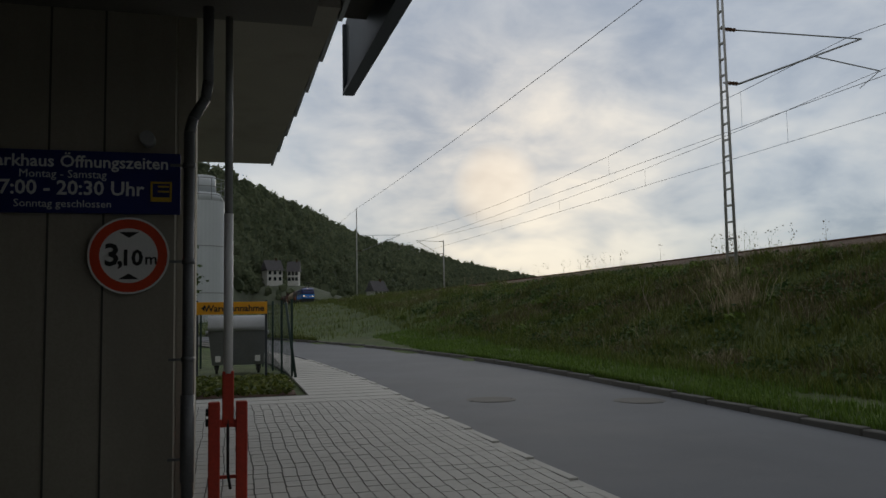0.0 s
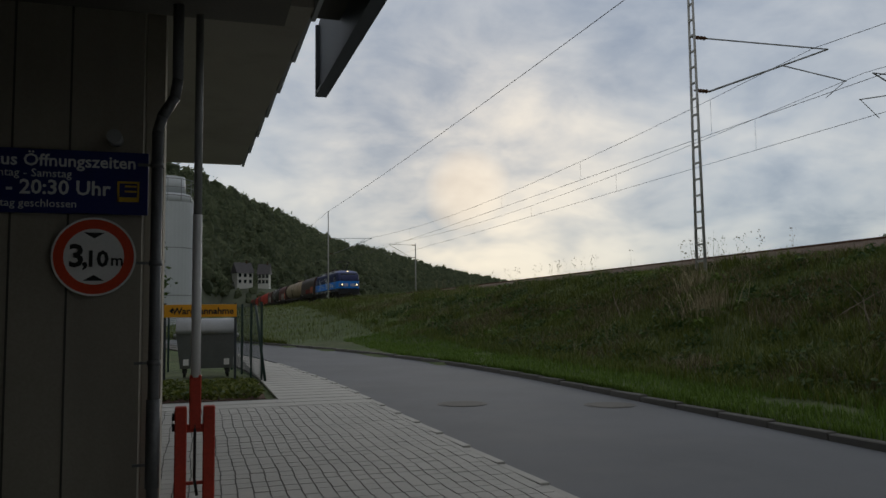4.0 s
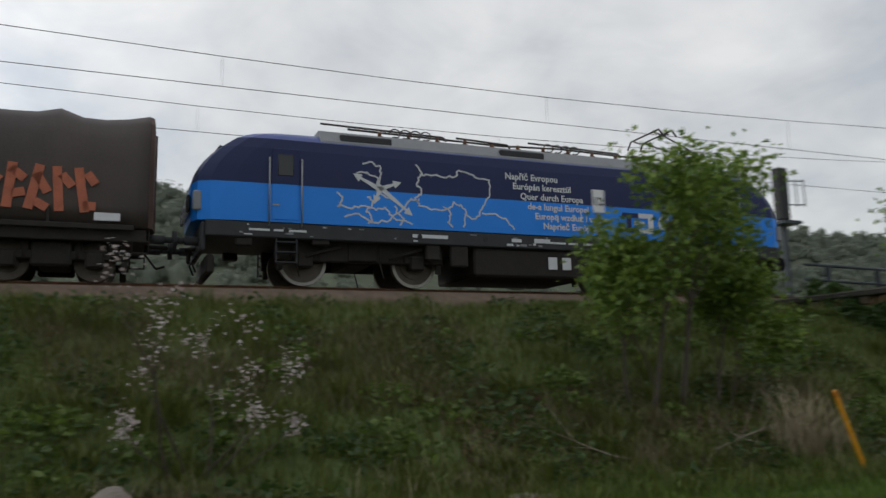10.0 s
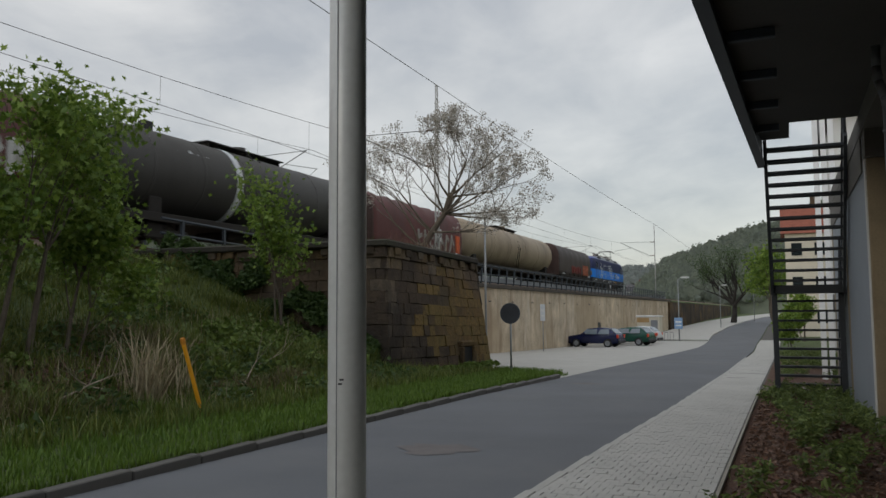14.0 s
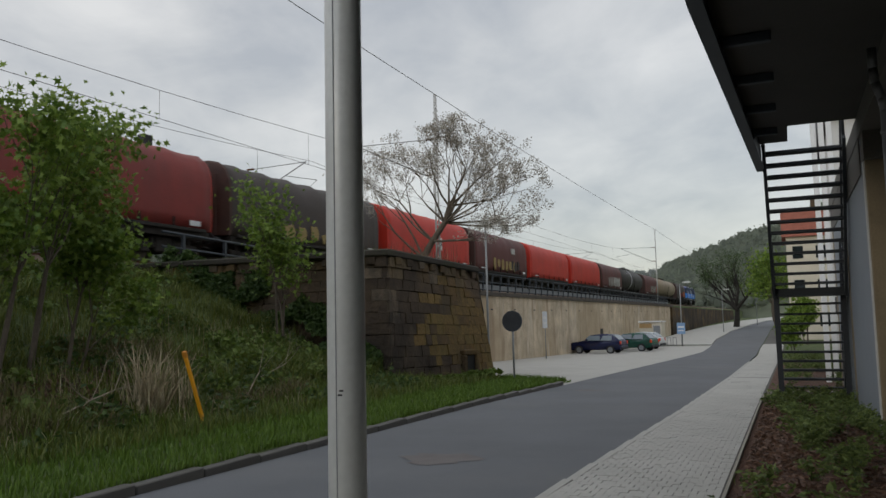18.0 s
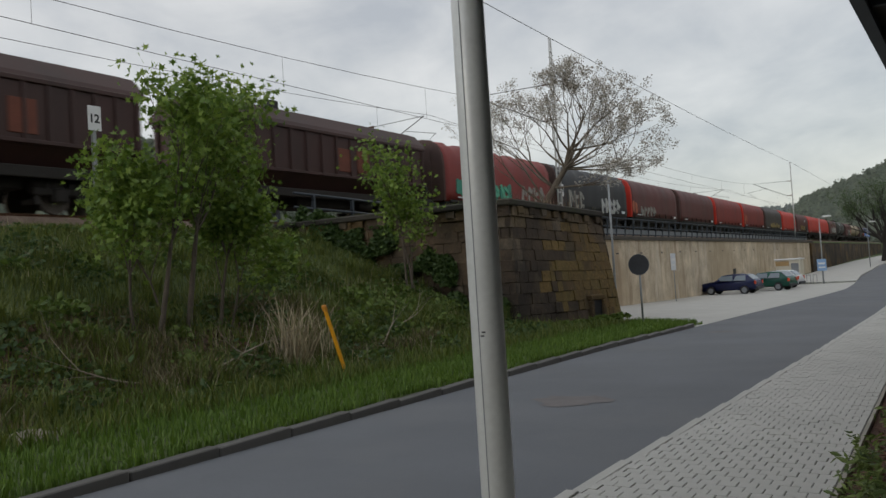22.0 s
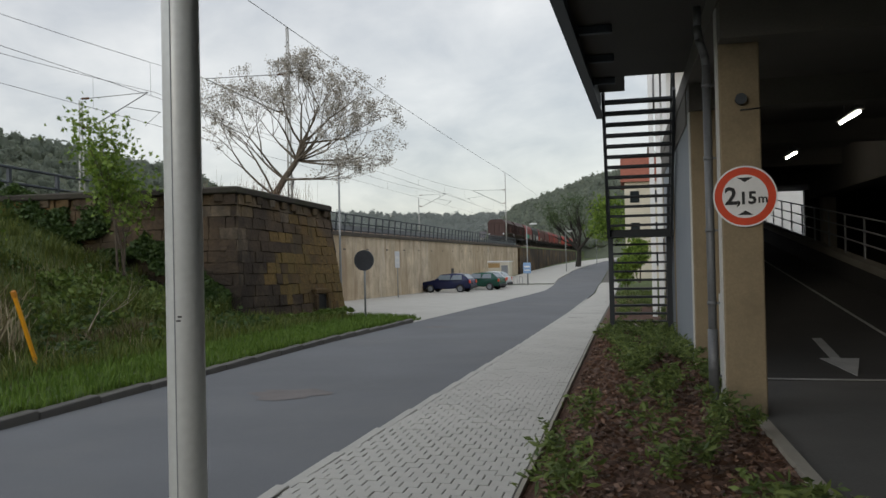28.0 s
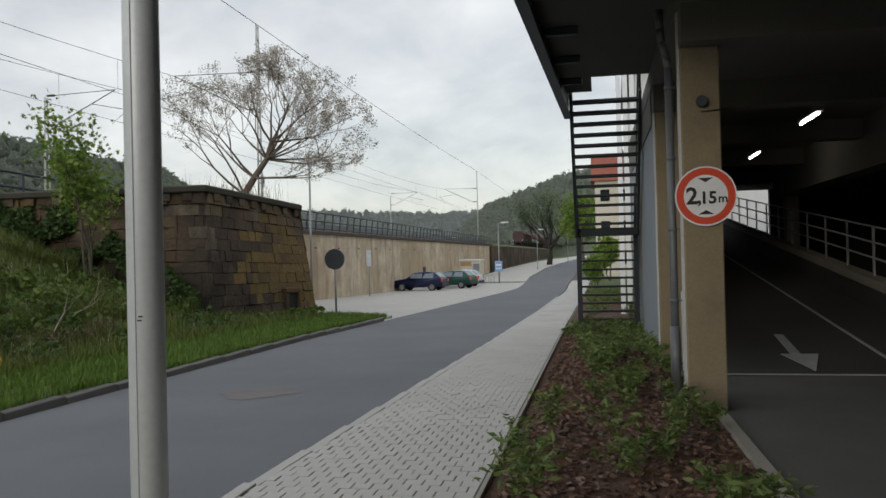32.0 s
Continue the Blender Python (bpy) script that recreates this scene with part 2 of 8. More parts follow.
def masonry(name, layers, base, bump=0.9):
    """Weathered sandstone: a base colour with large drifting stains of other colours, in the place's own space."""
    m = material(name, base, 0.95, var=0.5, scale=1.1, fine=13, bump=bump, dist=0.03, spread=0.08)
    nt = m.node_tree
    b = nt.nodes["Principled BSDF"]
    colour = b.inputs["Base Color"].links[0].from_socket
    co = nt.nodes.new("ShaderNodeTexCoord")
    for k, (c, scale, lo, hi, amount, stretch) in enumerate(layers):
        mp = nt.nodes.new("ShaderNodeMapping"); mp.inputs["Scale"].default_value = (1, 1, stretch); mp.inputs["Location"].default_value = (3.7 * k, 1.3 * k, 5.1 * k)
        n = nt.nodes.new("ShaderNodeTexNoise"); n.inputs["Scale"].default_value, n.inputs["Detail"].default_value, n.inputs["Roughness"].default_value = scale, 8, 0.62
        r = nt.nodes.new("ShaderNodeMapRange"); r.inputs["From Min"].default_value, r.inputs["From Max"].default_value, r.inputs["To Max"].default_value = lo, hi, amount
        x = nt.nodes.new("ShaderNodeMix"); x.data_type = "RGBA"; x.inputs["B"].default_value = (*c, 1)
        nt.links.new(co.outputs["Object"], mp.inputs["Vector"]); nt.links.new(mp.outputs["Vector"], n.inputs["Vector"]); nt.links.new(n.outputs["Fac"], r.inputs["Value"])
        nt.links.new(r.outputs["Result"], x.inputs["Factor"]); nt.links.new(colour, x.inputs["A"]); colour = x.outputs["Result"]
    nt.links.new(colour, b.inputs["Base Color"])
    return m


M_WALL = masonry("retaining_concrete", (((0.40, 0.31, 0.20), 0.16, 0.42, 0.60, 0.75, 1.0), ((0.27, 0.19, 0.12), 1.1, 0.52, 0.68, 0.75, 0.13), ((0.60, 0.55, 0.46), 0.8, 0.56, 0.70, 0.6, 0.2), ((0.16, 0.12, 0.085), 2.4, 0.60, 0.72, 0.6, 0.08)), (0.54, 0.455, 0.335), 0.25)
SOOT = ((0.021, 0.0155, 0.011), 0.32, 0.41, 0.58, 0.94, 0.9)
M_STONE = masonry("sandstone_block", (((0.15, 0.088, 0.016), 0.26, 0.47, 0.62, 0.75, 1.4), SOOT, ((0.105, 0.08, 0.05), 1.3, 0.58, 0.70, 0.6, 0.5)), (0.082, 0.056, 0.034))
M_STONED = material("sandstone_joint", (0.036, 0.029, 0.021), 0.95, var=0.3, scale=2, fine=24)
M_GALV = material("galvanised_steel", (0.29, 0.30, 0.30), 0.55, metal=0.35, var=0.12, scale=5, fine=60, bump=0.05)
M_MAST = material("pale_mast_steel", (0.46, 0.46, 0.44), 0.6, metal=0.15, var=0.15, scale=3, fine=50, bump=0.05, stain=(0.2, 0.15, 0.1), stain_scale=2.0, stain_amount=0.35)
M_DARKSTEEL = material("dark_painted_steel", (0.045, 0.055, 0.065), 0.55, metal=0.2, var=0.2, scale=3, fine=40, bump=0.05)
M_STAIR = material("stair_steel", (0.013, 0.016, 0.019), 0.75, metal=0.0, var=0.2, scale=3, fine=40, bump=0.05)
M_RED = material("red_paint", (0.42, 0.035, 0.015), 0.5, var=0.25, scale=6, fine=40, bump=0.05)
M_WHITE = material("white_paint", (0.72, 0.72, 0.71), 0.5, var=0.06, scale=3, fine=40, bump=0.03)
M_BLACK = material("black_paint", (0.012, 0.012, 0.013), 0.6, var=0.3, scale=5, fine=40, bump=0.05)
M_BLUESIGN = material("blue_sign", (0.008, 0.016, 0.13), 0.4, var=0.1, scale=5, fine=40, bump=0)
M_YELLOW = material("yellow_sign", (0.80, 0.36, 0.01), 0.5, var=0.08, scale=5, fine=40, bump=0)
M_SIGNRED = material("sign_red", (0.60, 0.055, 0.012), 0.45, var=0.1, scale=6, fine=30, bump=0)
M_RUST = material("rusty_steel", (0.13, 0.065, 0.035), 0.8, metal=0.3, var=0.4, scale=5, fine=40, bump=0.2)
M_POST = material("grey_post_paint", (0.58, 0.59, 0.57), 0.42, metal=0.1, var=0.08, scale=4, fine=50, bump=0.04)
M_STONE3 = masonry("pale_sandstone", (((0.035, 0.028, 0.021), 0.9, 0.42, 0.58, 0.95, 0.4), ((0.11, 0.07, 0.022), 0.5, 0.50, 0.66, 0.6, 1.0)), (0.12, 0.092, 0.062))
M_STONEO = masonry("lichen_sandstone", (((0.04, 0.03, 0.018), 0.7, 0.48, 0.64, 0.75, 0.5), ((0.085, 0.075, 0.022), 0.45, 0.50, 0.64, 0.6, 0.6), ((0.025, 0.02, 0.014), 3.0, 0.56, 0.68, 0.6, 0.5)), (0.135, 0.087, 0.028))
M_PILLAR = material("yellowish_concrete", (0.23, 0.18, 0.11), 0.85, var=0.16, scale=2.2, fine=40, bump=0.2, dist=0.004, stain=(0.15, 0.115, 0.07), stain_scale=1.6, stain_amount=0.6)
# Apron concrete, a good deal darker than the wall concrete.
M_APRON = material("dark_apron_concrete", (0.105, 0.10, 0.09), 0.85, var=0.15, scale=0.9, fine=45, bump=0.15, dist=0.003, stain=(0.075, 0.07, 0.062), stain_scale=0.7, stain_amount=0.5)
M_WORN = material("worn_floor_paint", (0.36, 0.355, 0.34), 0.7, var=0.25, scale=3, fine=30, bump=0.05)
# Darker than the street asphalt; shared by garage floor, lane and parapet wall.
M_DECK = material("dark_garage_surface", (0.045, 0.042, 0.038), 0.8, var=0.25, scale=0.8, fine=50, bump=0.2, dist=0.003)

# ---- mesh helpers ----
def bx(bm, x0, x1, y0, y1, z0, z1, bevel=0.0, m=None):
    """Adds a box, with its edges bevelled if asked."""
    vs = [bm.verts.new((x, y, z)) for x in (x0, x1) for y in (y0, y1) for z in (z0, z1)]
    fs = [bm.faces.new([vs[i] for i in q]) for q in ((0, 1, 3, 2), (4, 6, 7, 5), (0, 4, 5, 1), (2, 3, 7, 6), (0, 2, 6, 4), (1, 5, 7, 3))]
    if bevel:
        es = list({e for f in fs for e in f.edges})
        r = bmesh.ops.bevel(bm, geom=es, offset=bevel, segments=1, affect="EDGES")
        vs = list({v for f in r["faces"] for v in f.verts} | {v for v in vs if v.is_valid})
    if m is not None:
        bmesh.ops.transform(bm, matrix=m, verts=vs)
    return bm


def tube(bm, p0, p1, r0, r1=None, seg=10, caps=True):
    """Adds a round bar from p0 to p1."""
    r1 = r0 if r1 is None else r1
    p0, p1 = Vector(p0), Vector(p1)
    d = (p1 - p0).normalized()
    a = d.orthogonal().normalized()
    b = d.cross(a)
    rings = []
    for p, r in ((p0, r0), (p1, r1)):
        rings.append([bm.verts.new(p + r * (math.cos(2 * math.pi * i / seg) * a + math.sin(2 * math.pi * i / seg) * b)) for i in range(seg)])
    for i in range(seg):
        f = bm.faces.new((rings[0][i], rings[0][(i + 1) % seg], rings[1][(i + 1) % seg], rings[1][i]))
        f.smooth = seg > 5
    if caps:
        bm.faces.new(rings[0][::-1]); bm.faces.new(rings[1])
    return bm


def sweep(bm, pts, r, seg=8):
    """A round bar along a line of points."""
    for a, b in zip(pts[:-1], pts[1:]):
        tube(bm, a, b, r, r, seg)
    return bm


def loft(bm, profiles, close=True, caps=True, smooth=False):
    """Joins equal rings of points into a skin."""
    rings = [[bm.verts.new(p) for p in pr] for pr in profiles]
    n = len(rings[0])
    for a, b in zip(rings[:-1], rings[1:]):
        for i in range(n if close else n - 1):
            f = bm.faces.new((a[i], a[(i + 1) % n], b[(i + 1) % n], b[i]))
            f.smooth = smooth
    if caps and close:
        bm.faces.new(rings[0][::-1]); bm.faces.new(rings[-1])
    return bm


def mesh_of(name, bm, mat):
    bmesh.ops.recalc_face_normals(bm, faces=bm.faces)
    me = bpy.data.meshes.new(name)
    bm.to_mesh(me)
    bm.free()
    me.materials.append(mat)
    return me


def part(name, bm, mat, parent=None, label="", at=None):
    ob = new(name, mesh_of(name, bm, mat) if isinstance(bm, bmesh.types.BMesh) else bm)
    if parent is not None:
        ob.parent = parent
    if at is not None:
        ob.matrix_basis = at
    if label:
        ob["label"] = label
    return ob


def thing(name, label, category, group="", at=None, kind=""):
    ob = new(name)
    ob.empty_display_size = 0.2
    if at is not None:
        ob.matrix_basis = at
    return tagged(ob, label, category, group, kind)


def solid(name, bm, mat, label, category, group="", kind="", at=None):
    """A thing or a piece of the setting that is one mesh."""
    return tagged(part(name, bm, mat, at=at), label, category, group, kind)


def B():
    return bmesh.new()


def text_mesh(words, size, mat, name="lettering", spacing=1.0, bold=0.0):
    """Flat letters of the built-in font as a mesh in the x-z plane, facing -y, starting at the origin."""
    cu = bpy.data.curves.new(name, "FONT")
    cu.body, cu.size, cu.extrude, cu.space_character, cu.offset, cu.resolution_u = words, size, 0.002, spacing, bold, 2
    tmp = new("tmp_text", cu)
    me = bpy.data.meshes.new_from_object(tmp.evaluated_get(bpy.context.evaluated_depsgraph_get()))
    bpy.data.objects.remove(tmp)
    me.transform(pose(0, 0, 0, 90, 0, 0))
    me.materials.clear(); me.materials.append(mat)
    return me


def word_parts(parent, words, size, mat, at, bold=0.0):
    """A line of lettering, each word a part of its own."""
    line = words.split(" ")
    made = []
    for k, word in enumerate(line):
        me = text_mesh(word, size, mat, bold=bold)
        full = text_mesh(" ".join(line[:k + 1]), size, mat, bold=bold)
        dx = max(v.co.x for v in full.vertices) - max(v.co.x for v in me.vertices)
        bpy.data.meshes.remove(full)
        made.append(part("lettering", me, None, parent, at=at @ Matrix.Translation((dx, 0, 0))))
    return made


# ---- the lie of the land ----
GY = [-2000, -260, -150, -110, -80, -60, -50, -15, 0, 60, 300, 2000]
GZ = [1.0, 0.6, -0.3, -0.95, -1.15, -1.05, -0.88, -0.155, 0.0, 0.62, 1.5, 2.0]
RAIL, TRACK_GAP = 3.84, 4.2


def road_z(y):
    return float(np.interp(y, GY, GZ))


def track_x(y):
    """Centre line of the near track."""
    return float(np.interp(y, [-380, -123, -57, -9.5, 9.5, 38, 66, 95, 142, 189, 380], [21.7, 21.7, 21.55, 21.6, 21.35, 20.95, 20.5, 19.5, 18.2, 18.0, 20.3]))


def kerb_x(y):
    """Edge between the road and the grass verge."""
    return float(np.interp(y, [-400, -260, -190, -120, -90, -70, -60, -22], [-12.0, 0.0, 6.2, 8.9, 8.45, 7.3, 6.9, 6.86])) - 0.0085 * max(0.0, min(y, 46) - 14) ** 2 - (0.55 * (y - 46) if y > 46 else 0)


def near_x(y):
    """Edge between the road and the pavement."""
    return float(np.interp(y, [-400, -260, -190, -120, -67, -52, -26.5, -14.9, -8.2, -4.1, 5.6, 8.2, 15, 20], [-20.0, -4.0, 3.3, 3.7, 3.3, 2.95, 2.78, 2.85, 3.08, 3.24, 2.97, 2.93, 2.86, 2.68])) - (0.0075 * max(0.0, min(y, 46) - 16) ** 2) - (0.5 * (y - 46) if y > 46 else 0)


WALL_X, WALL_Y = 16.0, -27.0
WALL_TOP = 3.15


def ground_z(x, y):
    r = road_z(y)
    tx = track_x(y)
    if x < kerb_x(y) + 0.12:
        return r - 0.05
    if y < -22.4:
        if x < WALL_X + 0.2:
            return r - 0.03
        if x < tx + 7:
            return WALL_TOP - 0.1 + 0.45 * min(1, max(0, (x - WALL_X - 1.5) / 2.0))
        return WALL_TOP + 0.35 - min(1.0, (x - tx - 7) / 8.0) * 5.0
    foot = kerb_x(y) + 2.2
    top = tx - 3.5
    if x <= foot:
        return r + 0.07 + 0.10 * (x - kerb_x(y)) / 2.2 + 0.05 * noise.noise((x * 0.7, y * 0.7, 0))
    if x <= top:
        s = (x - foot) / (top - foot)
        s = s * s * (3 - 2 * s) * 0.6 + s * 0.4
        rough = 0.16 * noise.noise((x * 0.45, y * 0.45, 3.0)) + 0.07 * noise.noise((x * 1.7, y * 1.7, 5.0))
        return r + 0.17 + s * (3.12 - r - 0.17) + rough * min(1, 4 * (1 - (x - foot) / (top - foot))) 
    if x <= tx + 7.8:
        return 3.12
    return 3.12 - min(1.0, (x - tx - 7.8) / 9.0) * 5.0


def make_ground():
    xs = [-3000, -1500, -700, -300, -120, -60, -30, -15, -8, -4, -2, -1, 0, 1, 2, 3, 4, 5, 6, 6.6, 6.84, 6.97, 7.1] + list(np.arange(7.5, 15.6, 0.35)) + [16.06, 16.3] + list(np.arange(16.6, 31, 0.5)) + [32, 34, 36, 38, 40, 50, 70, 120, 220, 500, 1200, 3000]
    ys = [-3000, -1500, -800, -400, -250, -200, -160, -130, -110, -95, -80, -70, -60, -50, -45, -40, -36, -32, -29, -27.2, -26.8] + list(np.arange(-26, 52, 0.5)) + list(np.arange(52, 130, 3.0)) + [140, 160, 190, 230, 300, 400, 600, 1000, 1800, 3000]
    bm = B()
    grid = [[bm.verts.new((x, y, ground_z(x, y))) for x in xs] for y in ys]
    for a, b in zip(grid[:-1], grid[1:]):
        for i in range(len(xs) - 1):
            f = bm.faces.new((a[i], a[i + 1], b[i + 1], b[i])); f.smooth = True
    return solid("ground", bm, M_GRASS, "rough grassy ground rising to the railway embankment", "ground", kind="structure")


def strip(name, ys, x_in, x_out, lift, mat, label, cat, thick=0.06):
    """A sheet with thickness between two lines x(y), laid on the road's level."""
    bm = B()
    prof = []
    for y in ys:
        a, b, z = x_in(y), x_out(y), road_z(y) + lift
        prof.append([(a, y, z), (b, y, z), (b, y, z - thick), (a, y, z - thick)])
    loft(bm, prof)
    return solid(name, bm, mat, label, cat, kind="structure")


make_ground()
ROAD_Y = list(range(-400, -60, 10)) + list(np.arange(-60, 50, 1.5)) + list(range(50, 120, 5))
strip("road", ROAD_Y, near_x, kerb_x, 0.0, M_ASPHALT, "grey asphalt street with worn patches", "road")
strip("pavement", ROAD_Y, lambda y: 1.5 if y < 12.5 else 1.4 - 0.0075 * max(0, y - 16) ** 2, lambda y: near_x(y) - 0.10, 0.004, M_JOINT, "joint bed of the paved footway", "pavement", 0.05)
strip("car_park", [y for y in np.arange(-74.4, -20.4, 2.0)], kerb_x, lambda y: WALL_X + 0.05, 0.006, M_PAVER, "pale paved parking area below the wall", "car park", 0.05)

strip("pavement_bend", [y for y in np.arange(-260, -73, 4.0)], kerb_x, lambda y: min(WALL_X + 0.05, kerb_x(y) + 6.5), 0.10, M_PAVER, "raised pale footway along the bend of the street", "pavement", 0.14)

# rails and ballast
def make_track(k):
    ys = list(range(-500, -150, 25)) + list(range(-150, 150, 3)) + list(range(150, 420, 15))
    off = k * TRACK_GAP
    bm = B()
    loft(bm, [[(track_x(y) + off - 3.1, y, RAIL - 0.78), (track_x(y) + off - 1.75, y, RAIL - 0.18), (track_x(y) + off + 2.1, y, RAIL - 0.2), (track_x(y) + off + 2.1, y, RAIL - 0.62)] for y in ys])
    bed = solid("ballast_bed", bm, M_BALLAST, "brown stone ballast under the track", "ballast", kind="structure")
    for s in (-0.7175, 0.7175):
        bm = B()
        w = ((-0.06, -0.16), (-0.06, -0.14), (-0.012, -0.12), (-0.012, -0.04), (-0.036, -0.03), (-0.036, 0), (0.036, 0), (0.036, -0.03), (0.012, -0.04), (0.012, -0.12), (0.06, -0.14), (0.06, -0.16))
        loft(bm, [[(track_x(y) + off + s + a * 1.0, y, RAIL + b) for a, b in w] for y in ys])
        part("rail", bm, M_RUST, bed, "rusty steel rail")


make_track(0)
make_track(1)

# ---- the train: local y runs back from the front buffers, z up from the rail head ----
M_LBLUE = material("bright_blue_paint", (0.0, 0.22, 0.80), 0.5, var=0.06, scale=1.5, fine=30, bump=0.02)
M_NAVY = material("navy_paint", (0.002, 0.010, 0.075), 0.6, var=0.1, scale=1.5, fine=30, bump=0.02)
M_ROOFB = material("blue_roof_paint", (0.045, 0.075, 0.26), 0.4, var=0.1, scale=1.5, fine=30, bump=0.02)
M_ROOFG = material("grey_roof", (0.22, 0.23, 0.24), 0.6, var=0.15, scale=2, fine=30, bump=0.05)
M_FRAME = material("dark_frame", (0.028, 0.03, 0.034), 0.7, var=0.3, scale=3, fine=30, bump=0.1)
M_BOGIE = material("dirty_bogie", (0.02, 0.017, 0.014), 0.85, var=0.4, scale=4, fine=30, bump=0.3)
M_WHEEL = material("wheel_steel", (0.10, 0.085, 0.07), 0.6, metal=0.5, var=0.3, scale=4, fine=30, bump=0.1)
M_TYRE = material("bright_wheel_rim", (0.34, 0.33, 0.30), 0.5, metal=0.5, var=0.15, scale=6, fine=30, bump=0.05)
M_GLASS = material("dark_window_glass", (0.015, 0.02, 0.022), 0.08, var=0.1, scale=2, fine=20, bump=0)
M_LETTER = material("white_lettering", (0.62, 0.64, 0.66), 0.5, var=0.05, scale=3, fine=30, bump=0)
M_PANTO = material("pantograph_metal", (0.05, 0.045, 0.04), 0.5, metal=0.6, var=0.2, scale=4, fine=30, bump=0)
M_SHINE = bpy.data.materials.new("lit_headlamp"); M_SHINE.use_nodes = True
M_SHINE.node_tree.nodes["Principled BSDF"].inputs["Emission Color"].default_value = (1.0, 0.72, 0.38, 1)
M_SHINE.node_tree.nodes["Principled BSDF"].inputs["Emission Strength"].default_value = 9.0
SIDE = pose(0, 0, 0, 0, 0, -90)          # letters on the flank that faces the street



def wheel_mesh(r, rim):
    bm = B()
    tube(bm, (-0.07, 0, 0), (0.06, 0, 0), r, r, 28)
    tube(bm, (-0.10, 0, 0), (-0.06, 0, 0), r * 0.62, r * 0.62, 20)
    tube(bm, (-0.19, 0, 0), (-0.10, 0, 0), r * 0.24, r * 0.2, 14)
    me = mesh_of("wheel", bm, M_WHEEL)
    bm = B()
    for i in range(28):
        a0, a1 = 2 * math.pi * i / 28, 2 * math.pi * (i + 1) / 28
        q = [(-0.105, math.cos(a) * k * r, math.sin(a) * k * r) for a, k in ((a0, 0.86), (a1, 0.86), (a1, 0.985), (a0, 0.985))]
        p = [(-0.075, b_, c_) for _, b_, c_ in q]
        loft(bm, [q, p])
    return me, mesh_of("rim", bm, rim)


W_LOCO = wheel_mesh(0.625, M_TYRE)
W_WAG = wheel_mesh(0.46, M_WHEEL)


def buffer(parent, x, y, s, z=1.04):
    bm = B()
    tube(bm, (x, y, z), (x, y - s * 0.42, z), 0.11, 0.11, 12)
    tube(bm, (x, y - s * 0.42, z), (x, y - s * 0.62, z), 0.075, 0.075, 12)
    tube(bm, (x, y - s * 0.60, z), (x, y - s * 0.65, z), 0.23, 0.22, 16)
    part("buffer", bm, M_FRAME, parent)


def bogie(parent, yc, wb, wheels, r, heavy):
    bm = B()
    for x in (-1.03, 1.03):
        h = 0.52 if heavy else 0.2
        z = r + (0.24 if heavy else 0.1)
        bx(bm, x - 0.09, x + 0.09, yc - wb / 2 - 0.75, yc + wb / 2 + 0.75, z - h / 2, z + h / 2, 0.03)
        for s in (-1, 1):
            y = yc + s * wb / 2
            bx(bm, x - 0.16, x + 0.16, y - 0.2, y + 0.2, r - 0.18, r + 0.2, 0.04)
            for k in (-0.36, 0.36):
                tube(bm, (x, y + k, r + 0.02), (x, y + k, z + h / 2 + 0.2), 0.1, 0.1, 10)
            bx(bm, x - 0.05, x + 0.05, y + s * 0.55, y + s * 0.7, r - 0.25, r + 0.15, 0.02)
        bx(bm, x - 0.12, x + 0.12, yc - 0.42, yc + 0.42, z - 0.25, z + 0.32, 0.05)
    bx(bm, -0.9, 0.9, yc - 0.35, yc + 0.35, r - 0.05, r + 0.45, 0.05)
    b = part("bogie", bm, M_BOGIE, parent)
    for s in (-1, 1):
        tb = B(); tube(tb, (-0.75, yc + s * wb / 2, r), (0.75, yc + s * wb / 2, r), 0.085, 0.085, 10)
        part("axle", tb, M_BOGIE, b)
        for x in (-1, 1):
            w = part("wheel", wheels[0], None, b, at=pose(0.755 * x, yc + s * wb / 2, r, 0, 0, 0 if x < 0 else 180))
            w["label"] = "bright-rimmed steel wheel" if heavy else "dark steel wheel"
            if heavy:
                rm = part("wheel_rim", wheels[1], None, b, at=pose(0.755 * x, yc + s * wb / 2, r, 0, 0, 0 if x < 0 else 180))


